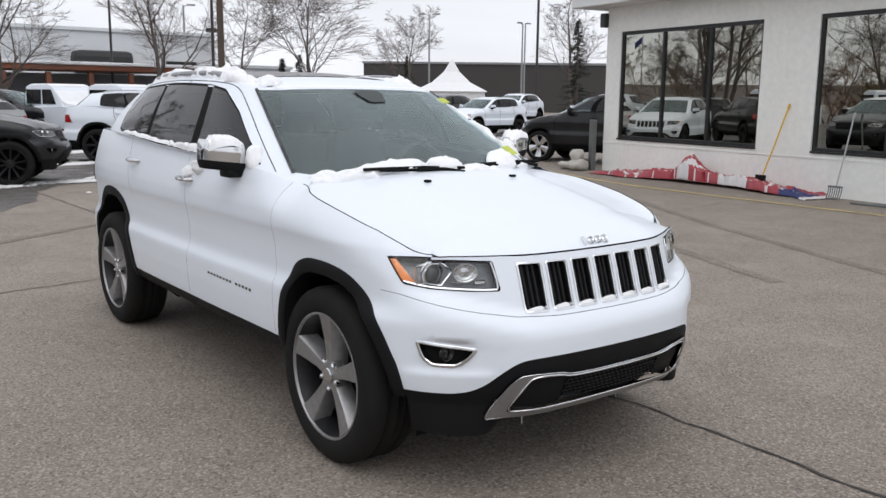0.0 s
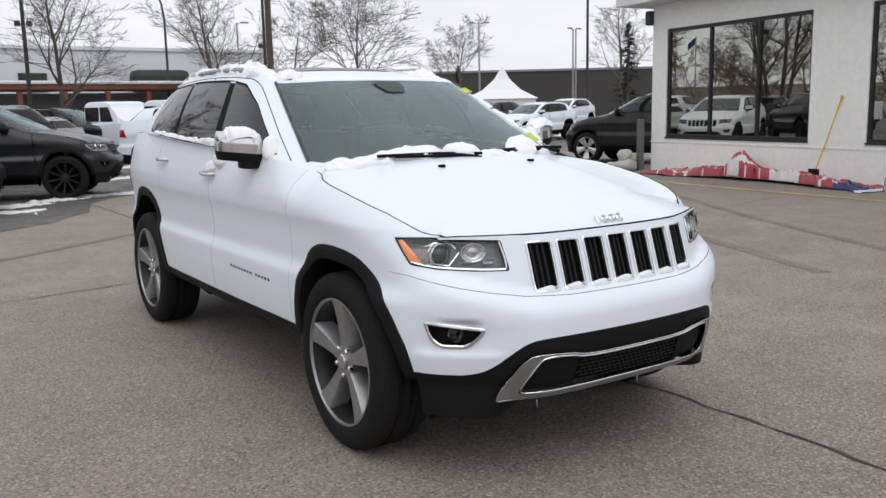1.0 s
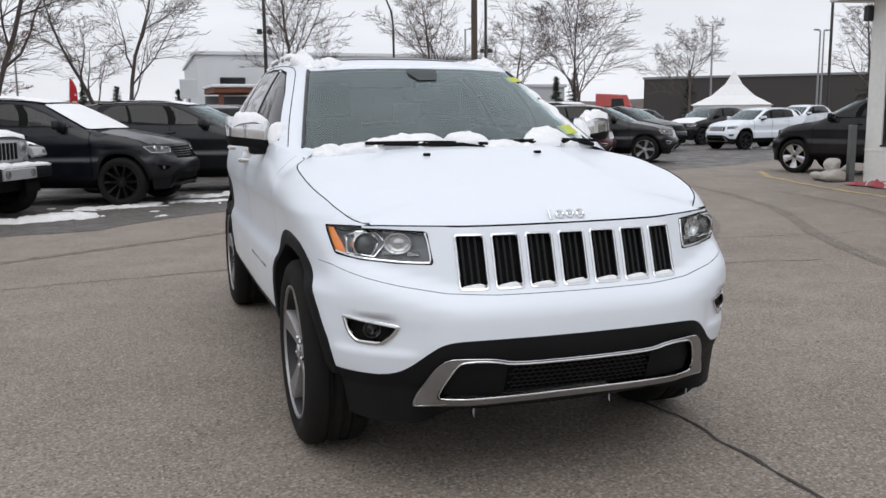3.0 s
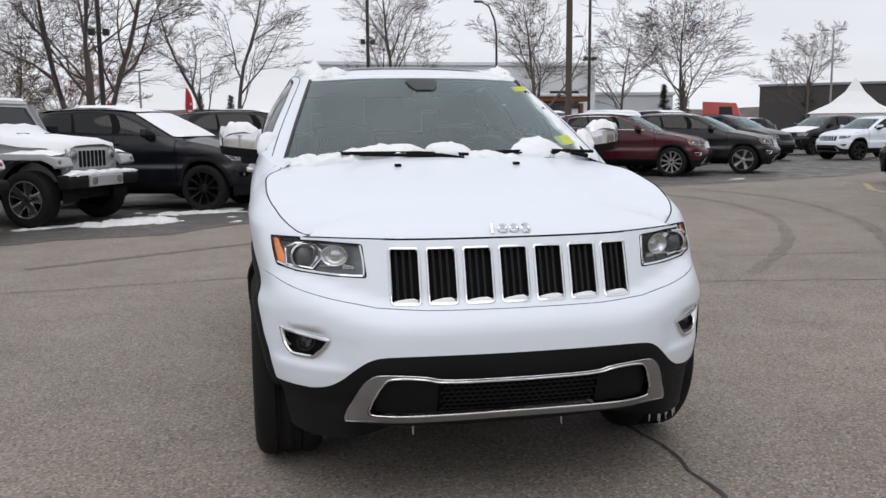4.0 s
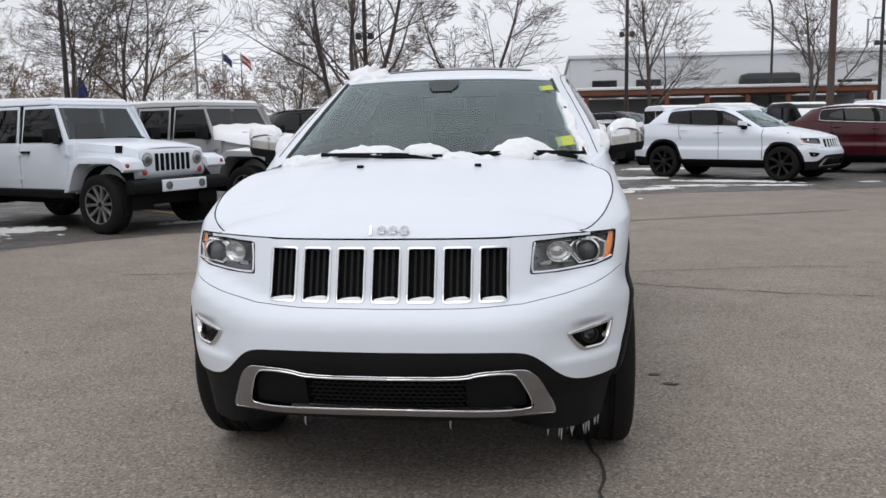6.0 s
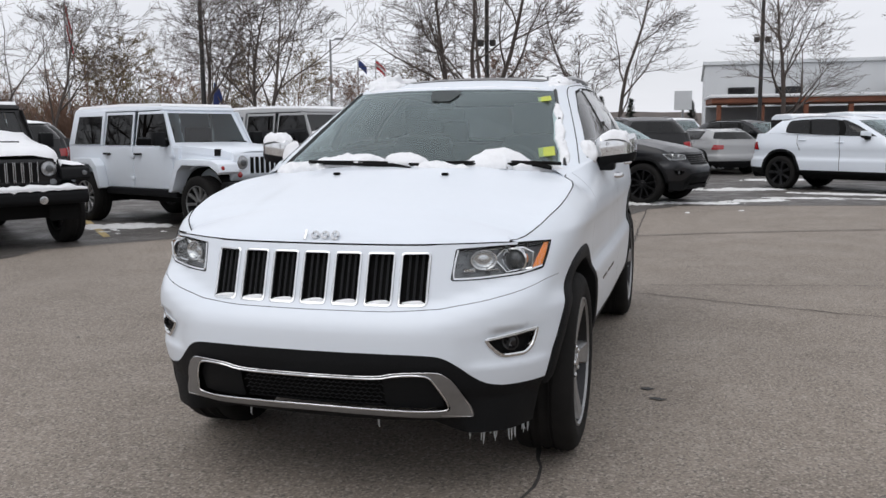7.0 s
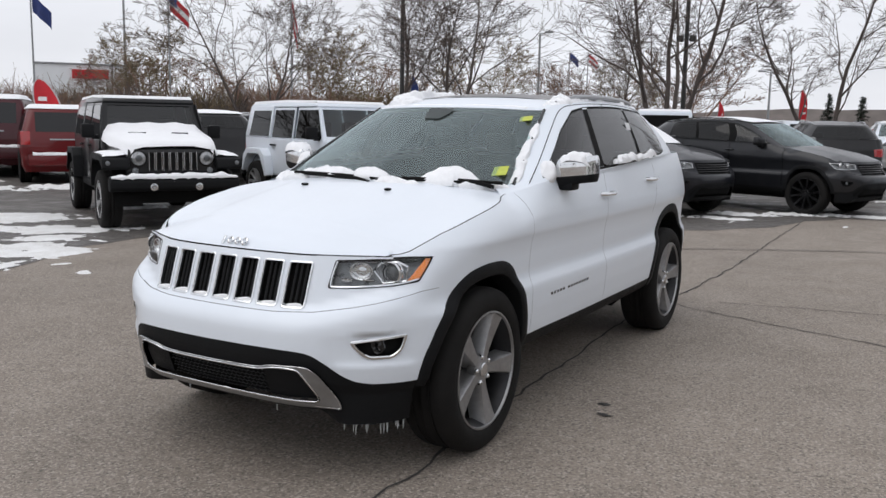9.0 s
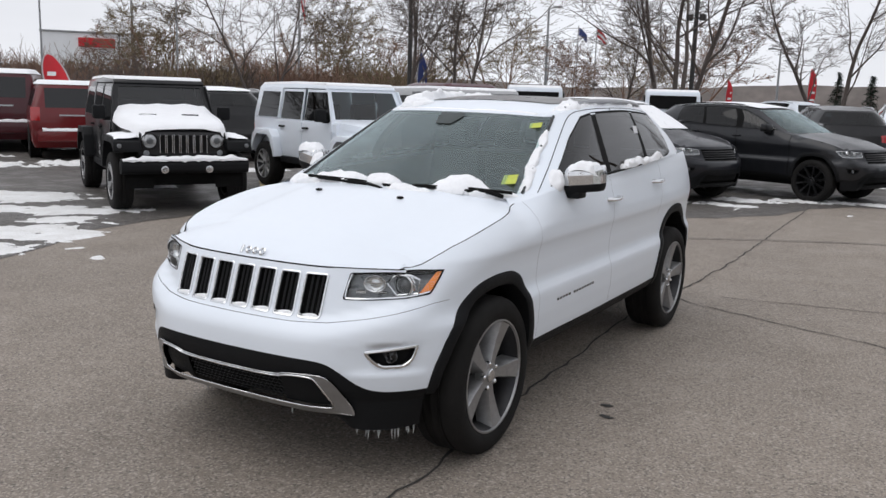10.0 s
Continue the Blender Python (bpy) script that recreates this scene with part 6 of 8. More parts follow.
snow_ridge(edge_pts, [.075, .05, .07, .045, .06, .025], [.018, .012, .018, .012, .014, .008], 7, "ragged snow along the edge of the windscreen", up=(.25, -.6, .75), rough=.6)
for s in (1, -1):
    top = hS(hsy(.72), 1.19)
    cx, cy, cz = s * (top[0] + .085), top[1] + .165, top[2] + .152
    snow_ridge([(cx - s * .10, cy - .025, cz - .030), (cx - s * .03, cy - .018, cz - .004), (cx + s * .05, cy - .004, cz - .008), (cx + s * .10, cy + .025, cz - .042)], [.11, .16, .16, .10], [.038, .042, .038, .022], 10 + s, "cap of snow on a door mirror", side=(0, 1, 0))
    snow_ridge([(s * (top[0] - .045), top[1] + .03, 1.205), (s * (top[0] - .04), top[1] + .05, 1.26), (s * (top[0] - .055), top[1] + .075, 1.33)], [.085, .10, .07], [.035, .042, .03], 20 + s, "lump of snow beside a door mirror", up=(s * .5, -.85, .1), rough=.2)
    # roof: along the rails
    line = []
    for j in range(8):
        y = 1.30 + 1.7 * j / 7
        line.append(tuple(hroof(s * .56, y)))
    snow_ridge(line, [.10, .15, .12, .14, .12, .15, .13, .10], [.03, .06, .045, .055, .035, .045, .035, .02] if s < 0 else [.02, .03, .012, .02, .012, .025, .02, .015], 30 + s, "ridge of snow along the roof rail", up=(s * .15, 0, 1), rough=.5)
snow_ridge([tuple(hroof(x, 1.21)) for x in (-.50, -.3, -.1, .1, .3, .5)], .09, .010, 41, "thin film of snow on the roof edge", rough=.25)
snow_ridge([tuple(hroof(x, y)) for x, y in ((-.55, 1.30), (-.46, 1.36), (-.36, 1.42))], [.12, .13, .06], [.025, .03, .012], 42, "loose heap of snow on the roof corner", rough=.7)
snow_ridge([tuple(hroof(x, 2.72)) for x in (-.5, -.25, 0, .25, .5)], .34, .018, 43, "thin film of snow on the rear roof", side=(0, 1, 0), rough=.3)


def sill_snow(s, k0, k1, hgt, seed, wid=.05):
    pts_ = [Vector(hG(k0 + (k1 - k0) * j / 6, .055)) for j in range(7)]
    pts_ = [(s * (p.x + .008), p.y, p.z + .004) for p in pts_]
    snow_ridge(pts_, [wid * (.7 + .5 * random.Random(seed + j).random()) for j in range(7)], [hgt * (.4 + .8 * random.Random(seed * 3 + j).random()) for j in range(7)], seed, "ragged snow along a window sill", rough=.55)


sill_snow(-1, 5.6, 6.6, .032, 50, .045)
sill_snow(-1, 6.5, 8.3, .014, 51, .035)
sill_snow(1, 6.4, 8.0, .035, 52)
for s, y, z in ((-1, 1.48, 1.16), (-1, 1.33, 1.20)):
    p = hS(hsy(y), z)
    snow_ridge([(s * p[0], y - .09, z), (s * (p[0] + .006), y, z - .01), (s * p[0], y + .08, z + .005)], [.03, .09, .03], [.01, .03, .01], int(60 + y * 10), "smear of snow beside a door handle", up=(s, 0, .1), rough=.5)

# slot_snow: a little snow in the foot of each grille slot
for k in range(-3, 4):
    x = k * .1262
    p = hS(hsx(abs(x), .764), .764)
    snow_ridge([(x - .040, p[1] + .006, .762), (x, p[1] + .004, .766), (x + .042, p[1] + .006, .763)], .020, [.002, .005, .010], 80 + k, "small wedge of snow in a grille slot", side=(0, 1, 0), rough=.2)

# ---- things beside the shop ----
RED_TARP = material("red_vinyl", (0.34, 0.03, 0.045), 0.45, vary=0.12, scale=4, coat=0.3)
WHITE_TARP = material("white_vinyl", (0.66, 0.64, 0.64), 0.5, vary=0.08, scale=4)
BLUE_TARP = material("blue_vinyl", (0.02, 0.03, 0.13), 0.5, vary=0.1, scale=4)
SACK = material("dirty_sack", (0.50, 0.48, 0.44), 0.9, vary=0.15, scale=5, bumped=0.5)
YELLOW_STEEL = material("yellow_handle", (0.70, 0.42, 0.02), 0.5, vary=0.1)


def tarp_height(u, w):
    """Height of the crumpled sheet over the ground; u along the wall, w away from it."""
    ridge = 0.40 * math.exp(-((u - 3.1) / .34) ** 2) * math.exp(-((w - .42) / .26) ** 2) + 0.13 * math.exp(-((u - 2.3) / .3) ** 2) * math.exp(-((w - .5) / .2) ** 2) + 0.16 * math.exp(-((u - 4.2) / .8) ** 2) * math.exp(-((w - .5) / .3) ** 2)
    return max(0.012, 0.07 + ridge + .08 * noise.noise(Vector((u * 2.6, w * 4, 2))) + .07 * abs(noise.noise(Vector((u * 6, w * 9, 5)))) + .05 * abs(noise.noise(Vector((u * 13 + w * 5, w * 15, 8)))))


tarp_root = root("tarpaulin", WM, "crumpled red, white and blue banner sheet lying along the wall", "tarpaulin")
nu, nw = 190, 36
cells = {"red": [], "white": [], "blue": []}
tv = []
for i in range(nu + 1):
    for j in range(nw + 1):
        u = .55 + 5.5 * i / nu
        edge = .62 + .32 * math.sin(u * 1.1 + .6) * .5 + .14 * noise.noise(Vector((u * 1.7, 9, 0)))
        w = .04 + edge * j / nw + .05 * noise.noise(Vector((u * 3, j * .2, 4)))
        z = tarp_height(u, w) * (1 if 0 < j < nw else .25) * min(1, .2 + 6 * min(i, nu - i) / nu)
        tv.append((u + .05 * noise.noise(Vector((u * 4, w * 5, 7))), -w, z))
for i in range(nu):
    for j in range(nw):
        u, v = i / nu, j / nw
        q = noise.noise(Vector((u * 26 + 2 * noise.noise(Vector((u * 9, v * 4, 3))), v * 7 + u * 9, 1.5)))
        stroke = abs(noise.noise(Vector((u * 20 + v * 5, v * 5.2, 6.5)))) < .07 and .06 < u < .88
        kind = "white" if (q > .43 and u < .72) or u > .965 or stroke else ("blue" if (u > .87 and v > .35) else "red")
        a = i * (nw + 1) + j
        cells[kind].append((a, a + 1, a + nw + 2, a + nw + 1))
def pieces(quads):
    """Splits quads into connected pieces."""
    owner = {}

    def top_of(i):
        while owner[i] != i:
            owner[i] = owner[owner[i]]
            i = owner[i]
        return i

    for q in quads:
        for i in q:
            owner.setdefault(i, i)
        for i in q[1:]:
            owner[top_of(i)] = top_of(q[0])
    out = {}
    for q in quads:
        out.setdefault(top_of(q[0]), []).append(q)
    return list(out.values())


for nm, mt in (("red", RED_TARP), ("white", WHITE_TARP), ("blue", BLUE_TARP)):
    for quads in pieces(cells[nm]):
        used = sorted({i for f in quads for i in f})
        idx = {k: i for i, k in enumerate(used)}
        attach("sheet", mesh("sheet", [tv[k] for k in used], [tuple(idx[i] for i in f) for f in quads], mt, True), tarp_root, nm + " vinyl")


def on_wall(u, w, z=0.0):
    p = WM @ Vector((u, -w, z))
    return p


def leaning_tool(u, w, h, lean, handle, label, blade):
    p = on_wall(u, w)
    t = root("shovel", pose(p.x, p.y, 0, 0, 0, W_ANG), label, "shovel")
    bm = bmesh.new()
    top_y = w - .03
    tube(bm, [(0, 0, .20), (lean * .5, top_y * .5, h * .55), (lean, top_y, h)], .013, 8)
    part("handle", bm, handle, t, angle=40)
    bm = bmesh.new()
    tube(bm, [(lean - .004, top_y - .002, h - .02), (lean + .02, top_y, h + .07)], .019, 8)
    part("grip", bm, handle, t, angle=40)
    if blade == "scoop":
        bm = bmesh.new()
        box(bm, -.10, .10, -.03, .02, .02, .30, 0.01)
        part("blade", bm, CLADDING, t)
    else:
        bm = bmesh.new()
        box(bm, -.13, .13, -.03, .0, .20, .23, 0.006)
        part("head", bm, STEEL_GREY, t)
        for k in range(7):
            bm = bmesh.new()
            tube(bm, [(-.12 + .04 * k, -.015, .21), (-.12 + .04 * k, -.03, .11), (-.12 + .04 * k, -.07, .01)], .009, 5)
            part("tine", bm, STEEL_GREY, t)


STEEL_PALE = material("pale_steel", (0.45, 0.46, 0.46), 0.45, 0.3, vary=0.12)
STEEL_GREY = material("grey_tool_steel", (0.16, 0.17, 0.17), 0.5, 0.4, vary=0.15)
leaning_tool(4.78, .42, 1.45, .15, YELLOW_STEEL, "snow shovel with a yellow handle leaning on the wall", "scoop")
leaning_tool(6.18, .28, 1.32, .03, STEEL_PALE, "grey fork leaning on the wall", "fork")
for k, (du, dw, rot) in enumerate(((7.1, .35, 20), (7.35, .45, -15), (7.0, .5, 5))):
    p = on_wall(du, dw)
    bm = bmesh.new()
    box(bm, -.35, .35, -.03, .03, .0, .03, 0.006)
    tagged(part("loose_slat", bm, STEEL_GREY, None, at=pose(p.x, p.y, .0, 0, 0, W_ANG + rot)), "grey slat lying beside the wall", "slat", "loose slats")
# square post and sacks at the corner
p = on_wall(-.10, .22)
bm = bmesh.new()
box(bm, -.06, .06, -.06, .06, -.02, 1.12, 0.012)
tagged(part("bollard", bm, STEEL_GREY, None, at=pose(p.x, p.y, 0, 0, 0, W_ANG)), "grey steel post at the building corner", "post")


def sack(x, y, z, sx_, sy_, sz_, turn, seed):
    bm = bmesh.new()
    bmesh.ops.create_icosphere(bm, subdivisions=3, radius=1.0)
    for v in bm.verts:
        q = v.co.copy()
        q = Vector((math.copysign(abs(q.x) ** .8, q.x) * sx_, math.copysign(abs(q.y) ** .8, q.y) * sy_, math.copysign(abs(q.z) ** .9, q.z) * sz_))
        v.co = q + noise.noise_vector(q * 6 + Vector((seed, 0, 0))) * .05
        v.co.z = max(v.co.z, -sz_ * .85)
    tagged(part("sandbag", bm, SACK, None, smooth=True, at=pose(x, y, z + sz_ * .85, 0, 0, turn)), "dirty pale sack slumped beside the post", "sack", "sacks")


p = on_wall(-.15, .55)
sack(p.x, p.y, 0, .28, .20, .13, 30, 1)
sack(p.x + .05, p.y + .38, 0, .24, .18, .11, 80, 2)
sack(p.x + .05, p.y + .12, .18, .17, .15, .15, 10, 3)
# lamp box under the roof corner
bm = bmesh.new()
box(bm, -.16, .02, -.10, .12, 3.12, 3.42, 0.03)
tagged(part("wall_lamp", bm, FRAME, None, at=WM), "black box lamp on the building corner", "lamp")

MARK = asphalt("tyre_mark", (0.196, 0.166, 0.139), (0.148, 0.126, 0.105), 0.85)
# ---- snow on the ground ----
for i, (x, y, rx, ry, tu, hh) in enumerate((
        (-6.6, 2.3, .95, .62, 30, .035), (-7.7, 3.9, 1.0, .45, 40, .03), (-5.9, 1.5, .55, .4, 20, .02), (-9.6, 4.2, 1.4, .7, 40, .05), (-7.0, 3.3, .5, .35, 35, .02), (-6.0, 2.8, .3, .2, 10, .015), (-8.6, 3.2, .8, .5, 60, .03),
        (-1.9, 11.5, .8, .32, 30, .06), (-.5, 12.9, .6, .3, 10, .06), (.5, 13.6, .9, .26, 25, .07), (-2.9, 10.4, .6, .25, 50, .06), (1.7, 13.9, .6, .22, 5, .05), (2.6, 14.7, .8, .22, 25, .05), (-.6, 11.9, .5, .2, 0, .04),
        (-2.9, 9.9, .75, .32, 20, .12), (-4.0, 9.6, .6, .15, 30, .03), (-6.9, 7.5, .7, .3, 20, .08), (-4.9, 9.0, .5, .15, 50, .04), (3.6, 15.6, .9, .18, 5, .03), (5.3, 15.5, .8, .16, -5, .03), (4.7, 16.8, 1.2, .22, -20, .05),
        (7.5, 16.3, .3, .12, 20, .02), (10.9, 16.7, .3, .12, 30, .02), (19.2, 20.0, 1.6, .4, 30, .08), (24, 27.0, 2.6, .4, 20, .12), (28, 30.5, 2.0, .5, 30, .1), (2.5, 18.2, 1.2, .4, 20, .06), (3.8, 22.5, 1.2, .4, 20, .06),
        (-13.9, 9.0, 1.3, .5, 40, .12), (-14.9, 6.8, 1.5, .5, 30, .12), (-17.5, 7.5, 1.5, .5, 40, .1), (-9.2, 6.4, .5, .2, 60, .1), (-10.6, 10.4, .9, .3, 60, .08), (14.6, 12.9, .3, .2, 0, .04))):
    k = .97 if y > 8 else 1
    snow_patch(x * k, -3.6 + (y + 3.6) * k, rx * k, ry * k, tu, hh, i + 1)
# crumbs of snow round the patches
rnd = random.Random(31)
for i in range(44):
    cx, cy, sp = rnd.choice(((-6.5, 2.6, 1.3), (-7.6, 3.6, 1.2), (-9.0, 4.3, 1.4), (-1.2, 11.6, 1.6), (.8, 13.3, 1.4), (-2.9, 9.9, .8), (4.6, 15.8, 1.6), (-6.8, 7.2, .6)))
    snow_patch(cx * .97 + rnd.gauss(0, sp * .7), cy * .97 + rnd.gauss(0, sp * .45), rnd.uniform(.04, .16), rnd.uniform(.03, .09), rnd.uniform(0, 180), .012, 200 + i, label="small crumb of snow on the asphalt")
# faint tyre marks
for i, (line, w) in enumerate((([(4.2, 1.0), (5.5, 4.0), (7.2, 7.0), (8.3, 10.5), (8.0, 13.5)], .16), ([(5.4, .6), (6.8, 3.6), (8.4, 6.6), (9.0, 9.0)], .14), ([(3.5, 3.5), (5.2, 5.6), (6.6, 8.5), (6.9, 11.5), (5.5, 14)], .15),
                               ([(3.0, -1.0), (6.0, .3), (8.6, .6)], .12), ([(2.8, -1.9), (6.0, -.6), (8.8, -.2)], .12), ([(-3.2, 5.4), (-1.4, 6.6), (1.5, 8.4), (5.0, 9.8)], .13))):
    c_ = curve([(*p_, 0) for p_ in line])
    ribbon("trim_mark", [tuple(c_(u)[:2]) for u in np.linspace(0, len(line) - 1, 60)], w, .0035 + .0002 * i, MARK, "faint dark tyre mark on the asphalt", 40 + i, .25)
# spots of oil and grit
SPOT = material("oil_stain", (0.035, 0.033, 0.031), 0.6, vary=0.2)
rnd = random.Random(9)
for i in range(16):
    x, y, r = rnd.uniform(-5, 7), rnd.uniform(-1, 9), rnd.uniform(.012, .035)
    if abs(x) < 1.1 and -1 < y < 4:
        continue
    n = 14
    pts_ = [(x + r * rnd.uniform(.5, 1.3) * math.cos(6.28 * k / n), y + r * rnd.uniform(.5, 1.3) * math.sin(6.28 * k / n)) for k in range(n)]
    flat("trim_stain", pts_, .0045, SPOT, "small dark oil spot on the asphalt")
for cx, cy in ((1.14, .95), (1.2, .78)):
    pts_ = [(cx + .035 * rnd.uniform(.3, 1.5) * math.cos(6.28 * k / 18), cy + .03 * rnd.uniform(.5, 1.4) * math.sin(6.28 * k / 18)) for k in range(18)]
    flat("trim_stain", pts_, .0045, SPOT, "small dark oil spot on the asphalt")

# ---- more cars further off ----
FAR = "cars parked further off"


def again(fns, x, y, heading, label, z=0.0):
    c = copy_thing(fns["root"], pose(x, y, z, 0, 0, heading + 90))
    return tagged(c, label, "car", FAR)


def build_minivan(m, body, label, tall=1.0):
    """A family van with an upright tail, tall rear lamps and a wide rear window."""
    car = root("minivan", m, label, "car", FAR)
    levels = [(.28, -.80, 3.86, .90), (.42, -.92, 3.96, .955), (.70, -.96, 4.00, .975), (.95, -.86, 4.00, .98), (1.06, -.55, 3.98, .965), (1.14, .30, 3.96, .945), (1.60, 1.15, 3.80, .815), (1.70, 1.45, 3.74, .77), (1.76, 1.80, 3.60, .69)]

    def at(z):
        return [float(np.interp(z, [l[0] for l in levels], [l[k] for l in levels])) for k in (1, 2, 3)]

    def ring(bm, z, grow=0.0):
        y0, y1, w = at(z)
        y0, y1, w = y0 - grow, y1 + grow, w + grow
        r = .16
        pts = []
        for cx, cy, a0 in ((w - r, y1 - r, 0), (-w + r, y1 - r, 90), (-w + r, y0 + r, 180), (w - r, y0 + r, 270)):
            for k in range(6):
                a = radians(a0 + 18 * k)
                pts.append(bm.verts.new((cx + r * math.cos(a), cy + r * math.sin(a), z * tall)))
        return pts

    def loft(bm, zs, grow=0.0, lid=True):
        rings = [ring(bm, z, grow) for z in zs]
        for r0, r1 in zip(rings, rings[1:]):
            for j in range(24):
                bm.faces.new((r0[j], r0[(j + 1) % 24], r1[(j + 1) % 24], r1[j]))
        if lid:
            bm.faces.new(rings[-1])
        return bm

    part("body", loft(bmesh.new(), [l[0] for l in levels]), body, car, angle=35)

    def rear_sheet(x0, x1, z0, z1, out, thick=.012):
        bm = bmesh.new()
        ya, yb = at(z0)[1] + out, at(z1)[1] + out
        slab(bm, [(ya, z0 * tall), (yb, z1 * tall), (yb - thick, z1 * tall), (ya - thick, z0 * tall)], x0, x1)
        return bm
    part("rear_window", rear_sheet(-.66, .66, 1.17, 1.60, .004), GLOSS_BLACK, car)
    part("plate_recess", rear_sheet(-.30, .30, .86, .98, .004), body, car)
    part("handle_strip", rear_sheet(-.38, .38, .99, 1.02, .012, .02), SATIN_GREY, car)
    bm = bmesh.new()
    box(bm, -.84, .84, 3.92, 4.08, .42 * tall, .68 * tall, 0.04)
    part("rear_bumper", bm, body, car, angle=40)
    for sd in (1, -1):
        bm = bmesh.new()
        slab(bm, [(3.86, .88 * tall), (3.86, 1.18 * tall), (3.965, 1.18 * tall), (4.012, .88 * tall)], sd * .77, sd * .968, 0.012)
        part("tail_lamp", bm, TAIL_RED, car, angle=40)
        for a_, b_ in ((.95, 1.75), (1.82, 2.72), (2.80, 3.58)):
            bm = bmesh.new()
            lo, hi_ = at(1.18)[2] + .004, at(1.58)[2] + .004
            q = [(sd * lo, a_, 1.18), (sd * lo, b_, 1.18), (sd * hi_, b_ - .02, 1.58), (sd * hi_, a_ + (.25 if a_ < 1 else .02), 1.58)]
            bm.faces.new([bm.verts.new((x, y, z * tall)) for x, y, z in q])
            bmesh.ops.solidify(bm, geom=bm.faces[:], thickness=0.006)
            part("side_window", bm, GLOSS_BLACK, car)
        for y in (0, 2.95):
            bm = bmesh.new()
            lathe(bm, [(.43, 0), (.43, .018), (.36, .018), (.36, 0)], 28, Matrix.Translation((sd * .968, y, .36)) @ Euler((0, 0, 0 if sd > 0 else radians(180))).to_matrix().to_4x4())
            part("arch_trim", bm, CLADDING, car, angle=40)
    add_wheels(car, "mesh", [(sd * .87, y) for sd in (1, -1) for y in (0, 2.95)], 0.36, 0.235)
    lay_snow(part("snow_cover", loft(bmesh.new(), [1.68, 1.73, 1.78], .022), SNOW, None, smooth=True), m, "layer of white snow on a van roof")
    bm = bmesh.new()
    prev = None
    for i in range(31):
        x = -.74 + 1.48 * i / 30
        hgt = .03 + .022 * noise.noise(Vector((x * 6, tall, 3)))
        row = [bm.verts.new((x, y, .68 * tall + z)) for y, z in ((4.075, -.03), (4.08, .01), (4.05, hgt), (3.99, hgt + .012), (3.97, -.01))]
        if prev:
            for j in range(4):
                bm.faces.new((prev[j], prev[j + 1], row[j + 1], row[j]))
        prev = row
    lay_snow(part("snow_cover", bm, SNOW, None, smooth=True), m, "line of white snow along a bumper")
    return {"root": car}


build_minivan(park(-15.8, 8.9, 148, (0.87, 2.95)), RED_PAINT, "red family van with snow on its roof")
DARK_REAR = build_suv("suv", park(-12.3, 12.6, 150, (-0.80, 2.9)), BLACK_PAINT, "black sport utility car with a snowy roof", face="low", roof_snow=0.03, group=FAR)
MAR2 = build_minivan(park(-18.75, 9.0, 140, (0.87, 2.95)), MAROON, "tall dark red van with a snowy roof", 1.14)
SIL = build_suv("suv", park(1.6, 25.0, 118, (0.8, 2.9)), SILVER_PAINT, "silver grey low saloon car seen from behind", face="low", kz=.83, kw=.98, group=FAR, wheels="mesh")
WHT2 = build_suv("suv", pose(1.0, 31, 0, 0, 0, 10), WHITE, "white pick-up truck with a snowy roof", face="bars", kz=1.08, kw=1.15, group=FAR, roof_snow=0.03)
for x, y, hd, f, lb in (
        (18.5, 30.5, -80, DARK_SUV, "dark sport utility car among the parked cars"), (27.5, 33.0, 200, SMALL_SUV, "white sport utility car among the parked cars"), (31.5, 36, 200, WHT2, "white truck among the parked cars"),
        (14.5, 33.5, -60, LONG_SUV, "dark grey sport utility car among the parked cars"), (8.5, 27.5, -60, WHT2, "white truck among the parked cars"), (4.5, 27.0, -40, LONG_SUV, "dark grey sport utility car among the parked cars"),
        (11.5, 29.5, -60, SIL, "silver saloon car among the parked cars"), (-6.5, 30.5, 120, DARK_SUV, "black sport utility car among the parked cars"), (-5.5, 35.6, 140, WHT2, "white pick-up truck among the parked cars"),
        (-13.8, 23.8, 150, DARK_REAR, "black sport utility car among the parked cars"), (-11.5, 18.0, 150, MAR2, "dark red sport utility car among the parked cars"), (-15.5, 19.5, 150, WHT2, "white truck among the parked cars"),
        (-16.5, 15.2, 150, DARK_SUV, "dark violet sport utility car among the parked cars"), (-20.5, 15.5, 150, SIL, "silver car among the parked cars"), (-22.5, 12, 150, DARK_REAR, "black sport utility car among the parked cars"),
        (-26, 9, 150, MAR2, "dark red sport utility car among the parked cars"), (24.0, 22.5, 190, SMALL_SUV, "white low car beside the building"), (33, 27, 190, DARK_SUV, "dark sport utility car near the shop"), (-9.5, 27.5, 150, LONG_SUV, "grey sport utility car among the parked cars"), (17.5, 26.0, -60, LONG_SUV, "dark grey sport utility car among the parked cars")):
    again(f, x, y, hd, lb)
again(DARK_SUV, 27.0, 38.4, 197, "dark saloon car with snow on its bonnet")
build_suv("suv", park(26.2, 44.0, 195, (0.75, 0)), GREY_PAINT, "dark grey sport utility car with a snowy windscreen", face="low", screen_snow=True, roof_snow=0.03, group=FAR)
again(DARK_REAR, -.7, 21.1, 110, "black sport utility car with a snowy roof")


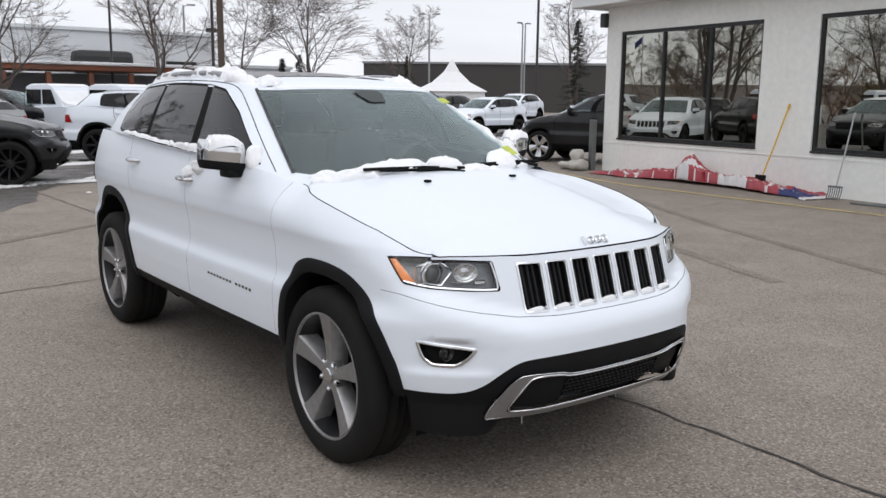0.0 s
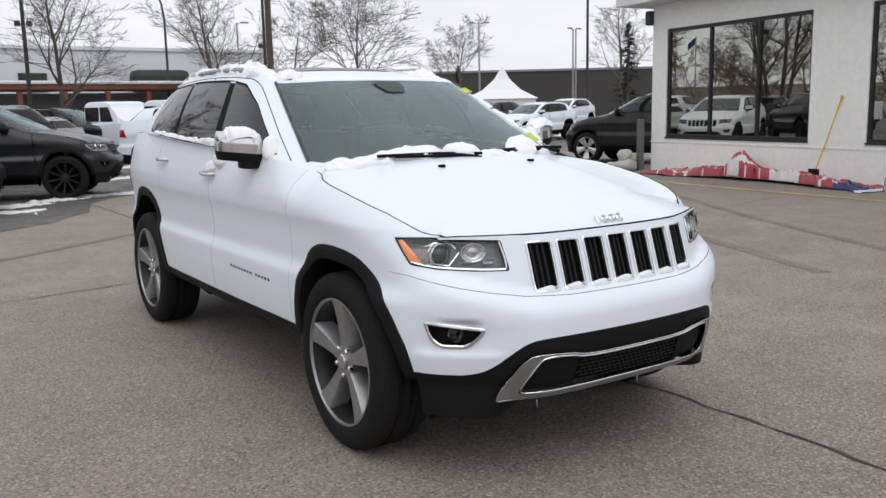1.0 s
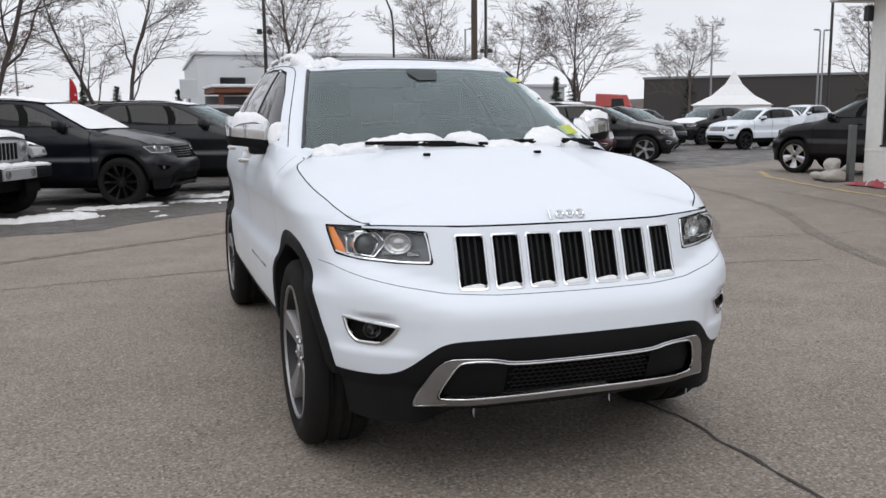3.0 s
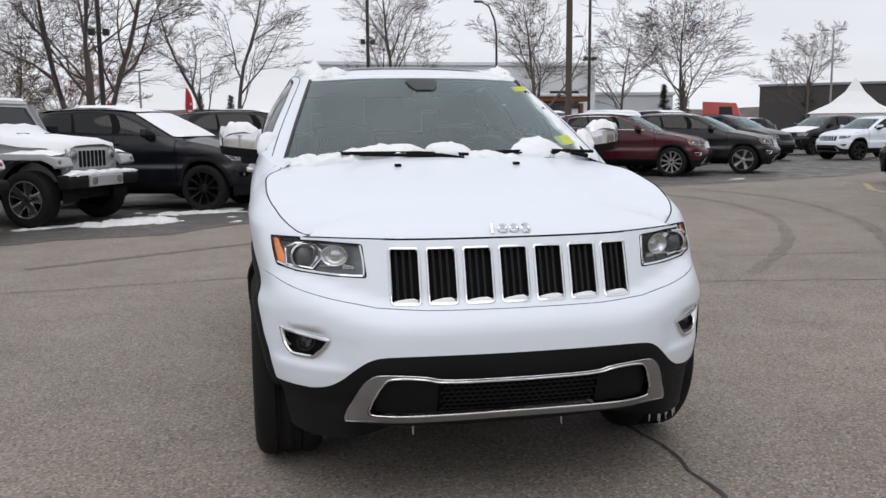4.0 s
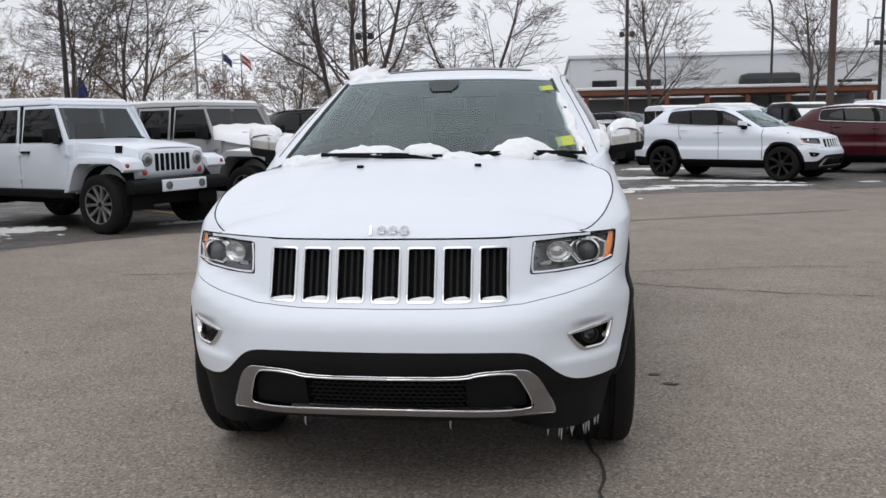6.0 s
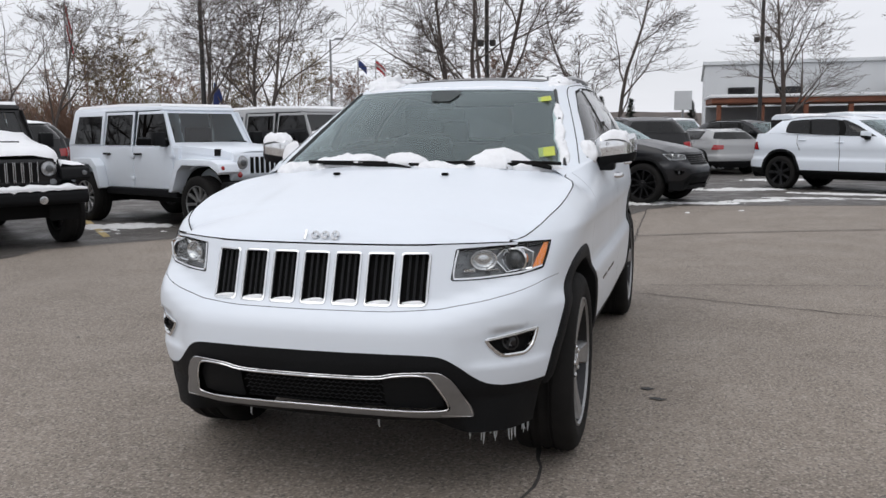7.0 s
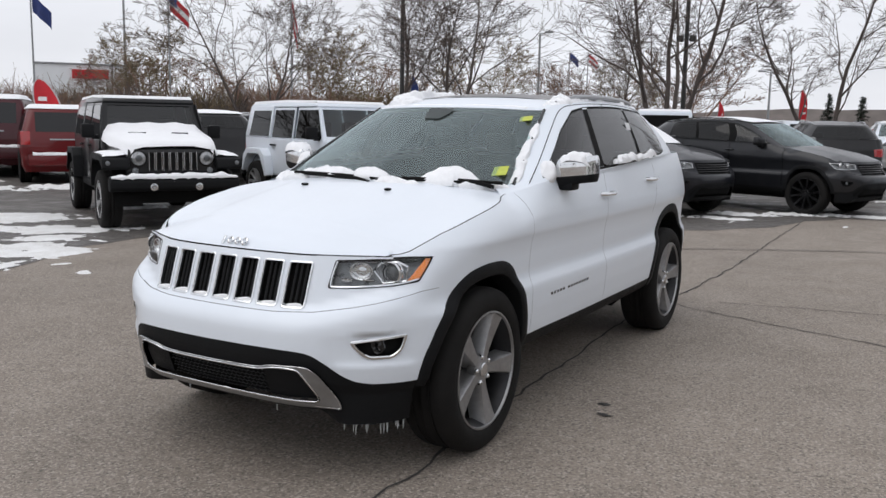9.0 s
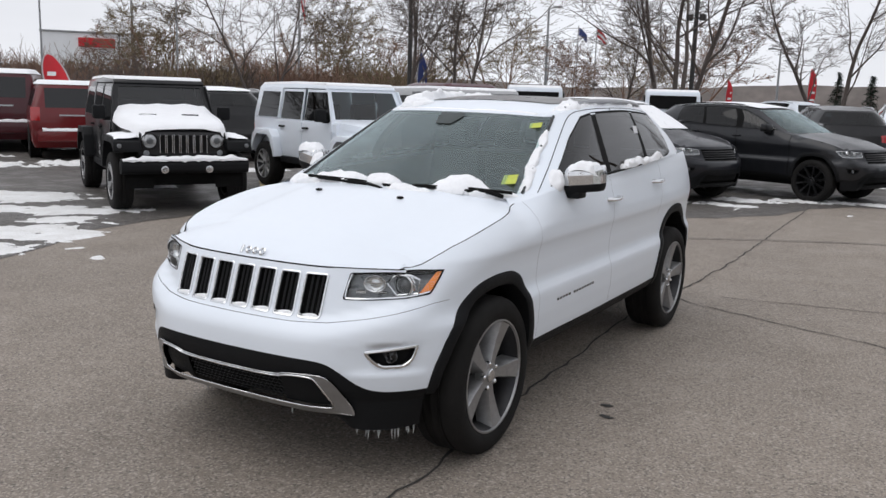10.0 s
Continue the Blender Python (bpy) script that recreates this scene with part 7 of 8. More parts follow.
def build_pickup(m, body, label):
    """A tall crew-cab pick-up truck, nose towards -y."""
    t = root("pickup_truck", m, label, "truck", FAR)
    bm = bmesh.new()
    slab(bm, [(-.95, .55), (-1.0, .95), (-.9, 1.22), (.62, 1.32), (2.55, 1.30), (2.55, .55)], -.98, .98, 0.05)
    part("body", bm, body, t, angle=40)
    bm = bmesh.new()
    slab(bm, [(.55, 1.28), (1.15, 1.98), (1.45, 2.06), (2.3, 2.05), (2.52, 1.98), (2.60, 1.28)], -.88, .88, 0.05, 0.06)
    part("cab", bm, body, t, angle=40)
    bm = bmesh.new()
    slab(bm, [(2.62, 1.46), (2.575, 1.88), (2.60, 1.88), (2.64, 1.46)], -.72, .72, 0.01)
    part("rear_window", bm, BLACK, t)
    bm = bmesh.new()
    slab(bm, [(.70, 1.40), (1.16, 1.92), (1.18, 1.90), (.73, 1.38)], -.75, .75)
    part("windscreen", bm, GLOSS_BLACK, t)
    for sd in (1, -1):
        for a_, b_ in ((.95, 1.60), (1.72, 2.42)):
            bm = bmesh.new()
            slab(bm, [(a_, 1.38), (b_, 1.38), (b_, 1.88), (a_ + (.25 if a_ < 1 else 0), 1.88)], sd * .85, sd * .90)
            part("side_window", bm, GLOSS_BLACK, t)
        bm = bmesh.new()
        box(bm, sd * .94 - .04, sd * .94 + .04, 2.55, 4.55, .60, 1.34, 0.03)
        part("bed_side", bm, body, t)
    bm = bmesh.new()
    box(bm, -.9, .9, 4.47, 4.55, .62, 1.34, 0.03)
    part("tailgate", bm, body, t)
    bm = bmesh.new()
    box(bm, -.9, .9, 2.55, 4.5, .55, .75)
    part("bed_floor", bm, CLADDING, t)
    add_wheels(t, "mesh", [(sd * .82, y) for sd in (1, -1) for y in (0, 3.6)], 0.42, 0.27)
    bm = bmesh.new()
    slab(bm, [(1.18, 2.0), (1.45, 2.085), (2.3, 2.075), (2.5, 2.0)], -.80, .80, 0.02, 0.03)
    lay_snow(part("snow_cover", bm, SNOW, None, angle=60), m, "layer of white snow on a truck cab")
    bm = bmesh.new()
    slab(bm, [(-.93, 1.20), (-.84, 1.29), (.45, 1.39), (.72, 1.50), (1.02, 1.86), (1.05, 1.82), (.66, 1.34), (.5, 1.29)], -.86, .86, 0.02, 0.06)
    lay_snow(part("snow_cover", bm, SNOW, None, angle=60), m, "white snow on a truck bonnet and windscreen")


build_pickup(pose(-6.3, 26.5, 0, 0, 0, 110 + 90), WHITE, "white pick-up truck seen from behind with a snowy cab")
build_pickup(pose(-10.0, 23.3, 0, 0, 0, 118 + 90), WHITE, "white pick-up truck seen from behind with a snowy cab")
for x, y, turn, mat, lb in ((5.4, 25.4, 25, WHITE, "white pick-up truck with a snowy cab"), (6.9, 23.4, 32, WHITE, "white pick-up truck with a snowy cab"),
                            (9.3, 24.4, 28, BLACK_PAINT, "black pick-up truck with a snowy cab"), (11.6, 23.6, 25, WHITE, "white pick-up truck with a snowy cab"), (14.2, 25.0, 30, GREY_PAINT, "dark grey pick-up truck with a snowy cab")):
    build_pickup(pose(x, y, 0, 0, 0, turn) @ Matrix.Scale(0.90, 4), mat, lb)
# red lorry
LOR = root("lorry", pose(24.0, 41, 0, 0, 0, 60) @ Matrix.Diagonal((.8, .8, 1, 1)), "orange-red lorry with a boxy cab", "truck")
bm = bmesh.new()
slab(bm, [(-1.2, .7), (-1.25, 1.5), (-.8, 2.5), (1.4, 2.6), (1.4, .7)], -1.1, 1.1, 0.08)
part("cab", bm, ORANGE_PAINT, LOR, angle=40)
bm = bmesh.new()
slab(bm, [(-1.0, 1.75), (-.83, 2.3), (-.80, 2.3), (-.97, 1.75)], -.95, .95)
part("windscreen", bm, GLOSS_BLACK, LOR)
for s in (1, -1):
    bm = bmesh.new()
    slab(bm, [(-.65, 1.7), (.3, 1.7), (.3, 2.3), (-.5, 2.3)], s * 1.09, s * 1.12)
    part("side_window", bm, GLOSS_BLACK, LOR)
bm = bmesh.new()
box(bm, -1.1, 1.1, 1.5, 6.5, .9, 1.7, 0.03)
part("bed", bm, RED_PAINT, LOR)
add_wheels(LOR, "black", [(s * .95, y) for s in (1, -1) for y in (0, 4.5)], 0.48, 0.27)

# ---- trees ----
BARK = material("bare_bark", (0.11, 0.09, 0.08), 0.9, vary=0.2, scale=2, fine=30, bumped=0.5)
TWIG = material("bare_twigs", (0.125, 0.10, 0.088), 0.9, vary=0.15)
TWIG_BROWN = material("brown_twigs", (0.235, 0.145, 0.105), 0.9, vary=0.2)
TWIG_OLIVE = material("olive_leaves", (0.19, 0.145, 0.085), 0.9, vary=0.25)
NEEDLE = material("dark_needles", (0.025, 0.04, 0.025), 0.9, vary=0.3)


def tube_lists(verts, faces, pts, radii, seg):
    k0 = len(verts)
    for i, p in enumerate(pts):
        d = (pts[min(i + 1, len(pts) - 1)] - pts[max(i - 1, 0)]).normalized()
        a = d.cross(Vector((0.3, 0.2, 1)) if abs(d.z) < 0.95 else Vector((1, 0, 0))).normalized()
        b = d.cross(a)
        for k in range(seg):
            q = 2 * math.pi * k / seg
            verts.append(tuple(p + (a * math.cos(q) + b * math.sin(q)) * radii[i]))
    for i in range(len(pts) - 1):
        for k in range(seg):
            faces.append((k0 + i * seg + k, k0 + i * seg + (k + 1) % seg, k0 + (i + 1) * seg + (k + 1) % seg, k0 + (i + 1) * seg + k))


def bare_tree(seed, height, stems=1, lean=0.1, crown=0.25, wide=0.42, twig=0.0085, bark=None, twigs=None, counts=None):
    """Meshes of a leafless tree: stems with limbs, and the twigs of its crown."""
    rnd = random.Random(seed)
    big, small = ([], []), ([], [])
    counts = counts or (18 if stems == 1 else 10, 7, 5, 5 if stems < 3 else 4)

    def grow(p, d, length, r, level):
        n = (9, 5, 3, 2, 1)[level]
        pts, radii, dirs = [p.copy()], [r], [d.copy()]
        for i in range(n):
            wob = (0.07, 0.16, 0.2, 0.24, 0.25)[level]
            up = (0.02, 0.09, 0.05, 0.0, -0.03)[level]
            d = (d + Vector((rnd.gauss(0, wob), rnd.gauss(0, wob), rnd.gauss(0, wob * .6) + up))).normalized()
            p = p + d * (length / n)
            pts.append(p.copy())
            radii.append(max(twig * .55, r * (1 - 0.86 * (i + 1) / n)))
            dirs.append(d.copy())
        tube_lists(*(big if level <= 1 else small), pts, radii, (8, 5, 4, 3, 3)[level])
        if level == 4:
            return
        start = crown if level == 0 else 0.18
        for k in range(counts[level]):
            f = start + (0.99 - start) * (k + rnd.uniform(.2, .8)) / counts[level]
            i = min(int(f * n), n - 1)
            q = pts[i].lerp(pts[i + 1], f * n - i)
            rr = radii[i] + (radii[i + 1] - radii[i]) * (f * n - i)
            dd = dirs[i + 1]
            turn = Vector((rnd.gauss(0, 1), rnd.gauss(0, 1), rnd.gauss(0, .35)))
            turn = (turn - dd * turn.dot(dd)).normalized()
            ang = rnd.uniform(.55, 1.0) if level == 0 else rnd.uniform(.45, .95)
            nd = (dd * math.cos(ang) + turn * math.sin(ang)).normalized()
            if nd.z < -0.1:
                nd.z *= -0.5
            share = (wide * (1.12 - .75 * f) / .8, .55 * (1.1 - .6 * f), .55 * (1.1 - .5 * f), .6)[level]
            grow(q, nd, length * share * rnd.uniform(.75, 1.2), max(twig, rr * rnd.uniform(.42, .64)), level + 1)

    for s in range(stems):
        a = 2 * math.pi * s / stems + rnd.uniform(0, 1)
        tilt = lean if stems == 1 else lean + 0.26
        d = Vector((math.cos(a) * tilt * rnd.uniform(.5, 1.3), math.sin(a) * tilt * rnd.uniform(.5, 1.3), 1)).normalized()
        grow(Vector((math.cos(a) * 0.15 * (stems > 1), math.sin(a) * 0.15 * (stems > 1), -0.05)), d, height * rnd.uniform(.8, 1.05), height * 0.0165 * (1 if stems == 1 else .75), 0)
    return mesh("trunk", *big, bark or BARK, True), mesh("crown", *small, twigs or TWIG, False)


TREES = [bare_tree(11, 9.5, 1, .1, .16, .48), bare_tree(23, 9.6, 4, 0.2, .22, .38), bare_tree(37, 9.5, 2, 0.08, .2, .34), bare_tree(41, 8.5, 1, 0.05, .13, .52), bare_tree(58, 10.0, 1, 0.08, .28, .34),
         bare_tree(91, 6.4, 1, .12, .22, .66, .0080, counts=(13, 7, 5, 4)), bare_tree(97, 6.8, 2, .06, .24, .56, .0080, counts=(10, 7, 5, 4))]


def tree(kind, x, y, scale, turn, label="leafless tree with a bare branching crown", crown=None):
    t = root("tree", pose(x, y, 0, 0, 0, turn) @ Matrix.Scale(scale * 1.12, 4), label, "tree", "bare trees beyond the car park")
    attach("trunk", TREES[kind][0], t)
    attach("crown", TREES[kind][1], t)
    return t


for kind, x, y, sc, turn in ((5, -16.3, 25.2, 1.0, 20), (6, -14.2, 25.6, 1.02, 80), (6, -24.4, 26.0, 1.0, 200), (1, -7.1, 30.3, 0.98, 40), (2, -2.5, 38.2, 0.9, 10), (3, -11.6, 37.1, 0.56, 130),
                             (5, -26.1, 59.3, 0.85, 60), (3, 5.2, 37.9, 0.86, 15), (0, 13.9, 43.4, 0.86, 100),
                             (6, 21.8, 41.0, 1.08, 220), (5, 24.8, 57.7, 1.25, 50), (5, 43.9, 62.8, 1.3, 90), (4, 40.8, 39.3, 0.75, 30), (5, -47, 36, 0.9, 77), (6, -40, 55, 1.1, 12),
                             # unseen trees beside and behind the camera, added for reflections
                             (3, -40, 12, 1.0, 12), (0, -36, 2, 1.1, 150), (4, -30, -12, 1.2, 33), (1, -18, -24, 1.1, 5), (3, 6, -30, 1.1, 70)):
    tree(kind, x, y, sc, turn)


def shrub_mesh(seed, mat):
    rnd = random.Random(seed)
    v, f = [], []
    for _ in range(85):
        a = rnd.uniform(0, 2 * math.pi)
        p = Vector((.5 * math.cos(a) * rnd.random(), .5 * math.sin(a) * rnd.random(), 0))
        d = Vector((math.cos(a) * rnd.uniform(.1, .8), math.sin(a) * rnd.uniform(.1, .8), 1)).normalized()
        pts = [p]
        for _ in range(3):
            d = (d + Vector((rnd.gauss(0, .2), rnd.gauss(0, .2), .05))).normalized()
            pts.append(pts[-1] + d * rnd.uniform(.3, .75))
        tube_lists(v, f, pts, [.022, .017, .012, .006], 3)
        for _ in range(4):
            i = rnd.choice((1, 1, 2, 2, 2))
            q = pts[i].lerp(pts[i + 1], rnd.random())
            e = (d + Vector((rnd.gauss(0, .7), rnd.gauss(0, .7), rnd.gauss(.1, .4)))).normalized()
            e2 = (e + Vector((rnd.gauss(0, .35), rnd.gauss(0, .35), .1))).normalized()
            l_ = rnd.uniform(.15, .4)
            tube_lists(v, f, [q, q + e * l_, q + e * l_ + e2 * l_], [.011, .009, .005], 3)
    return mesh("crown", v, f, mat)


SHRUBS = [shrub_mesh(1, TWIG_BROWN), shrub_mesh(2, TWIG_OLIVE), shrub_mesh(3, TWIG)]
rnd = random.Random(77)
for i in range(56):
    u = rnd.random() ** .8
    back_off = rnd.choice((0, 0, 6, 12, 20))
    x, y = -54 + 38 * u + rnd.uniform(-1, 1) - back_off, 19 + 14 * u ** 0.8 + rnd.uniform(-2.5, 2.5) + back_off * .6
    s = root("shrub", pose(x, y, 0, 0, 0, rnd.uniform(0, 360)) @ Matrix.Diagonal((rnd.uniform(1.2, 2.0), rnd.uniform(1.2, 2.0), rnd.uniform(.9, 1.7) + back_off * .03, 1)), "bare brown shrub beyond the parked cars", "shrub", "shrubs along the car park")
    attach("crown", SHRUBS[rnd.choice((0, 0, 1, 2))], s)
THICKET = [bare_tree(71, 5.5, 3, .1, .1, .5, .013, TWIG_BROWN, TWIG_BROWN, (8, 6, 4, 4)), bare_tree(83, 6.5, 2, .1, .12, .5, .013, TWIG_BROWN, TWIG_OLIVE, (10, 6, 5, 4))]
for i in range(9):
    u = .25 + .75 * (i / 8) ** .9
    x, y = -52 + 40 * u + rnd.uniform(-1.5, 1.5), 25 + 24 * u ** 0.8 + rnd.uniform(-3, 3)
    s = root("tree", pose(x, y, 0, 0, 0, rnd.uniform(0, 360)) @ Matrix.Scale(rnd.uniform(.85, 1.2), 4), "low brown bushy tree beyond the parked cars", "tree", "bushy trees along the car park")
    trunk_me, crown_me = THICKET[i % 2]
    attach("trunk", trunk_me, s)
    attach("crown", crown_me, s)


def conifer(x, y, h, seed):
    rnd = random.Random(seed)
    t = root("conifer", pose(x, y, 0), "dark green conifer with ragged branches", "tree")
    v, f = [], []
    tube_lists(v, f, [Vector((0, 0, 0)), Vector((0, 0, h))], [.16, .02], 6)
    attach("trunk", mesh("trunk", v, f, BARK, True), t)
    v, f = [], []
    for k in range(150):
        z = h * (0.12 + 0.87 * k / 150)
        a = rnd.uniform(0, 6.28)
        ln = (1 - z / h) * h * 0.26 * rnd.uniform(.6, 1.1) + 0.1
        d = Vector((math.cos(a), math.sin(a), -0.15))
        base = Vector((0, 0, z))
        tube_lists(v, f, [base, base + d * ln * .6, base + d * ln + Vector((0, 0, .08))], [.03, .02, .008], 3)
        for j in range(26):
            p = base + d * ln * rnd.uniform(.15, 1)
            e = (d + Vector((rnd.gauss(0, .8), rnd.gauss(0, .8), rnd.gauss(0, .35)))).normalized() * rnd.uniform(.12, .3)
            n = e.cross(Vector((0, 0, 1))).normalized() * 0.035
            i0 = len(v)
            v += [tuple(p - n), tuple(p + n), tuple(p + e)]
            f.append((i0, i0 + 1, i0 + 2))
    attach("crown", mesh("crown", v, f, NEEDLE), t)


conifer(36.9, 35.2, 6.4, 1)
for i, (x, y, h) in enumerate(((28.5, 58, 4.4), (30.5, 59, 4.8), (-3.5, 66, 3.9), (-6, 68, 4.2), (1.0, 70, 3.8), (52, 75, 6))):
    conifer(x, y, h, 5 + i)

# ---- poles, lamps and flags ----
WOOD = material("weathered_pole", (0.10, 0.075, 0.06), 0.9, vary=0.2, scale=2, bumped=0.4)
STEEL = material("galvanised_steel", (0.32, 0.33, 0.34), 0.5, 0.6, vary=0.1)
DARK_STEEL = material("dark_painted_steel", (0.045, 0.043, 0.042), 0.5, 0.2, vary=0.1)
FLAG_BLUE, FLAG_RED, FLAG_WHITE = material("blue_cloth", (0.035, 0.055, 0.19), 0.8), material("red_cloth", (0.50, 0.02, 0.03), 0.8), material("white_cloth", (0.7, 0.7, 0.7), 0.8)


def pole(x, y, h, r0, r1, mat, label, name="utility_pole", cat="pole"):
    t = root(name, pose(x, y, 0), label, cat)
    bm = bmesh.new()
    tube(bm, [(0, 0, -.05), (0, 0, h * .5), (0, 0, h)], [r0, (r0 + r1) / 2, r1], 12)
    part("shaft", bm, mat, t, angle=40)
    return t


pole(8.7, 23.3, 9.0, .11, .09, WOOD, "tall dark wooden utility pole")
for x, y, h, fz in ((18.3, 46.8, 15.5, 5.3), (4.3, 41.0, 14.0, 5.6), (38.7, 40.7, 14.0, 0), (-6.8, 31.1, 11.0, 4.9), (-16.6, 25.9, 9.0, 0)):
    t = pole(x, y, h, .10, .07, DARK_STEEL, "tall thin dark steel pole with small floodlights")
    for s in (-1, 1) if fz else ():
        bm = bmesh.new()
        box(bm, s * .25 - .12, s * .25 + .12, -.1, .1, fz - .1, fz + .15, 0.03)
        tube(bm, [(0, 0, fz), (s * .2, 0, fz)], .03, 6)
        part("floodlight", bm, DARK_STEEL, t)


def curved_lamp(x, y, h, turn):
    t = root("street_lamp", pose(x, y, 0, 0, 0, turn), "dark street lamp with a curved arm", "street lamp")
    bm = bmesh.new()
    tube(bm, [(0, 0, 0), (0, 0, h * .78), (-.12, 0, h * .88), (-.5, 0, h * .97), (-1.0, 0, h)], [.09, .065, .06, .05, .045], 10)
    part("shaft", bm, DARK_STEEL, t, angle=40)
    bm = bmesh.new()
    box(bm, -1.5, -.95, -.11, .11, h - .06, h + .07, 0.04)
    part("lamp_head", bm, DARK_STEEL, t)


curved_lamp(13.3, 49.7, 8.9, 10)


def twin_lamp(x, y, h, turn, heads=2, cross=0.9):
    t = root("street_lamp", pose(x, y, 0, 0, 0, turn), "tall steel car park lamp", "street lamp")
    bm = bmesh.new()
    tube(bm, [(0, 0, 0), (0, 0, h)], [.11, .07], 10)
    part("shaft", bm, STEEL, t, angle=40)
    for k in range(heads):
        s = -1 + 2 * k if heads > 1 else 1
        bm = bmesh.new()
        tube(bm, [(0, 0, h - .1), (s * cross * .5, 0, h)], .035, 6)
        box(bm, s * cross * .5 - .3 + s * .2, s * cross * .5 + .3 + s * .2, -.17, .17, h - .03, h + .1, 0.03)
        part("lamp_head", bm, STEEL, t)


for x, y, h, tu, n in ((44.9, 61.4, 8.9, -35, 2), (58.3, 63.7, 9.0, 200, 1), (61.6, 66.9, 9.4, 20, 1), (-46.7, 37.4, 9.6, 40, 2), (-23, 53, 7.8, 10, 1), (-10.7, 70.3, 6.0, 0, 2), (24, 66, 8.6, 0, 1)):
    twin_lamp(x, y, h, tu, n)


def flag_pole(x, y, h, mat, turn, mat2=None, size=1.0, wide=1.0, canton=None):
    t = root("flagpole", pose(x, y, 0, 0, 0, turn), "tall steel flagpole with a hanging flag", "flagpole", "flagpoles")
    bm = bmesh.new()
    tube(bm, [(0, 0, 0), (0, 0, h)], [.07, .04], 8)
    part("shaft", bm, STEEL, t, angle=40)
    for j, mt in enumerate((mat, mat2, mat) if mat2 else (mat,)):
        bm = bmesh.new()
        n = 3 if mat2 else 1
        rows = []
        for a in range(9):
            u = a / 8
            row = []
            for b in range(2):
                v = (j + b) / n
                row.append(bm.verts.new((.05 + 1.1 * size * wide * u, .12 * math.sin(u * 8 + v), h - .15 - size * (v + u ** 1.3) / wide ** .5)))
            rows.append(row)
        for r0, r1 in zip(rows, rows[1:]):
            bm.faces.new((r0[0], r0[1], r1[1], r1[0]))
        part("flag", bm, mt, t, smooth=True)
    if canton:
        bm = bmesh.new()
        for off in (-.015, .015):
            quad = []
            for u, v in ((0, 0), (.42, 0), (.42, .5), (0, .5)):
                quad.append(bm.verts.new((.05 + 1.1 * size * wide * u, .12 * math.sin(u * 8 + v) + off, h - .15 - size * (v + u ** 1.3) / wide ** .5)))
            bm.faces.new(quad)
        part("canton", bm, canton, t, "dark blue corner")


flag_pole(-40.3, 26.1, 8.0, FLAG_BLUE, 30, size=.9)
flag_pole(-34.9, 30.6, 8.35, FLAG_RED, 30, FLAG_WHITE, .95, canton=FLAG_BLUE)
flag_pole(-30.1, 35.1, 8.27, FLAG_RED, 30, FLAG_WHITE, .8, .32)
flag_pole(-25.8, 65.2, 7.6, FLAG_BLUE, 20, size=.62)
flag_pole(-25.0, 67.3, 7.65, FLAG_RED, 20, FLAG_WHITE, .7)


def feather_flag(x, y, h, mat, turn, wide=.11):
    t = root("banner_flag", pose(x, y, 0, 0, 0, turn), "upright feather banner with pale marks", "banner")
    bm = bmesh.new()
    tube(bm, [(0, 0, 0), (0, 0, h * .7), (.08, 0, h * .9), (.35, 0, h)], .02, 6)
    part("pole", bm, STEEL, t)
    bm = bmesh.new()
    rows = []
    for k in range(11):
        v = k / 10
        z = h * (.32 + .66 * v)
        w = wide * h * (1 - max(0, v - .7) ** 2 * 7) * (0.55 + .45 * min(1, v * 2.5))
        rows.append([bm.verts.new((.03 + (.2 * max(0, v - .8) * 5 * .3), 0, z)), bm.verts.new((.03 + w * .5, .05 * math.sin(v * 6), z)), bm.verts.new((.03 + w, .03, z - .05))])
    for r0, r1 in zip(rows, rows[1:]):
        for j in range(2):
            bm.faces.new((r0[j], r0[j + 1], r1[j + 1], r1[j]))
    part("cloth", bm, mat, t, smooth=True)
    for k in range(3):
        bm = bmesh.new()
        box(bm, .035 * h, .10 * h, -.012, -.006, h * (.50 + .11 * k), h * (.50 + .11 * k) + .12)
        box(bm, .035 * h, .10 * h, .055, .062, h * (.50 + .11 * k), h * (.50 + .11 * k) + .12)
        part("mark", bm, FLAG_WHITE, t)




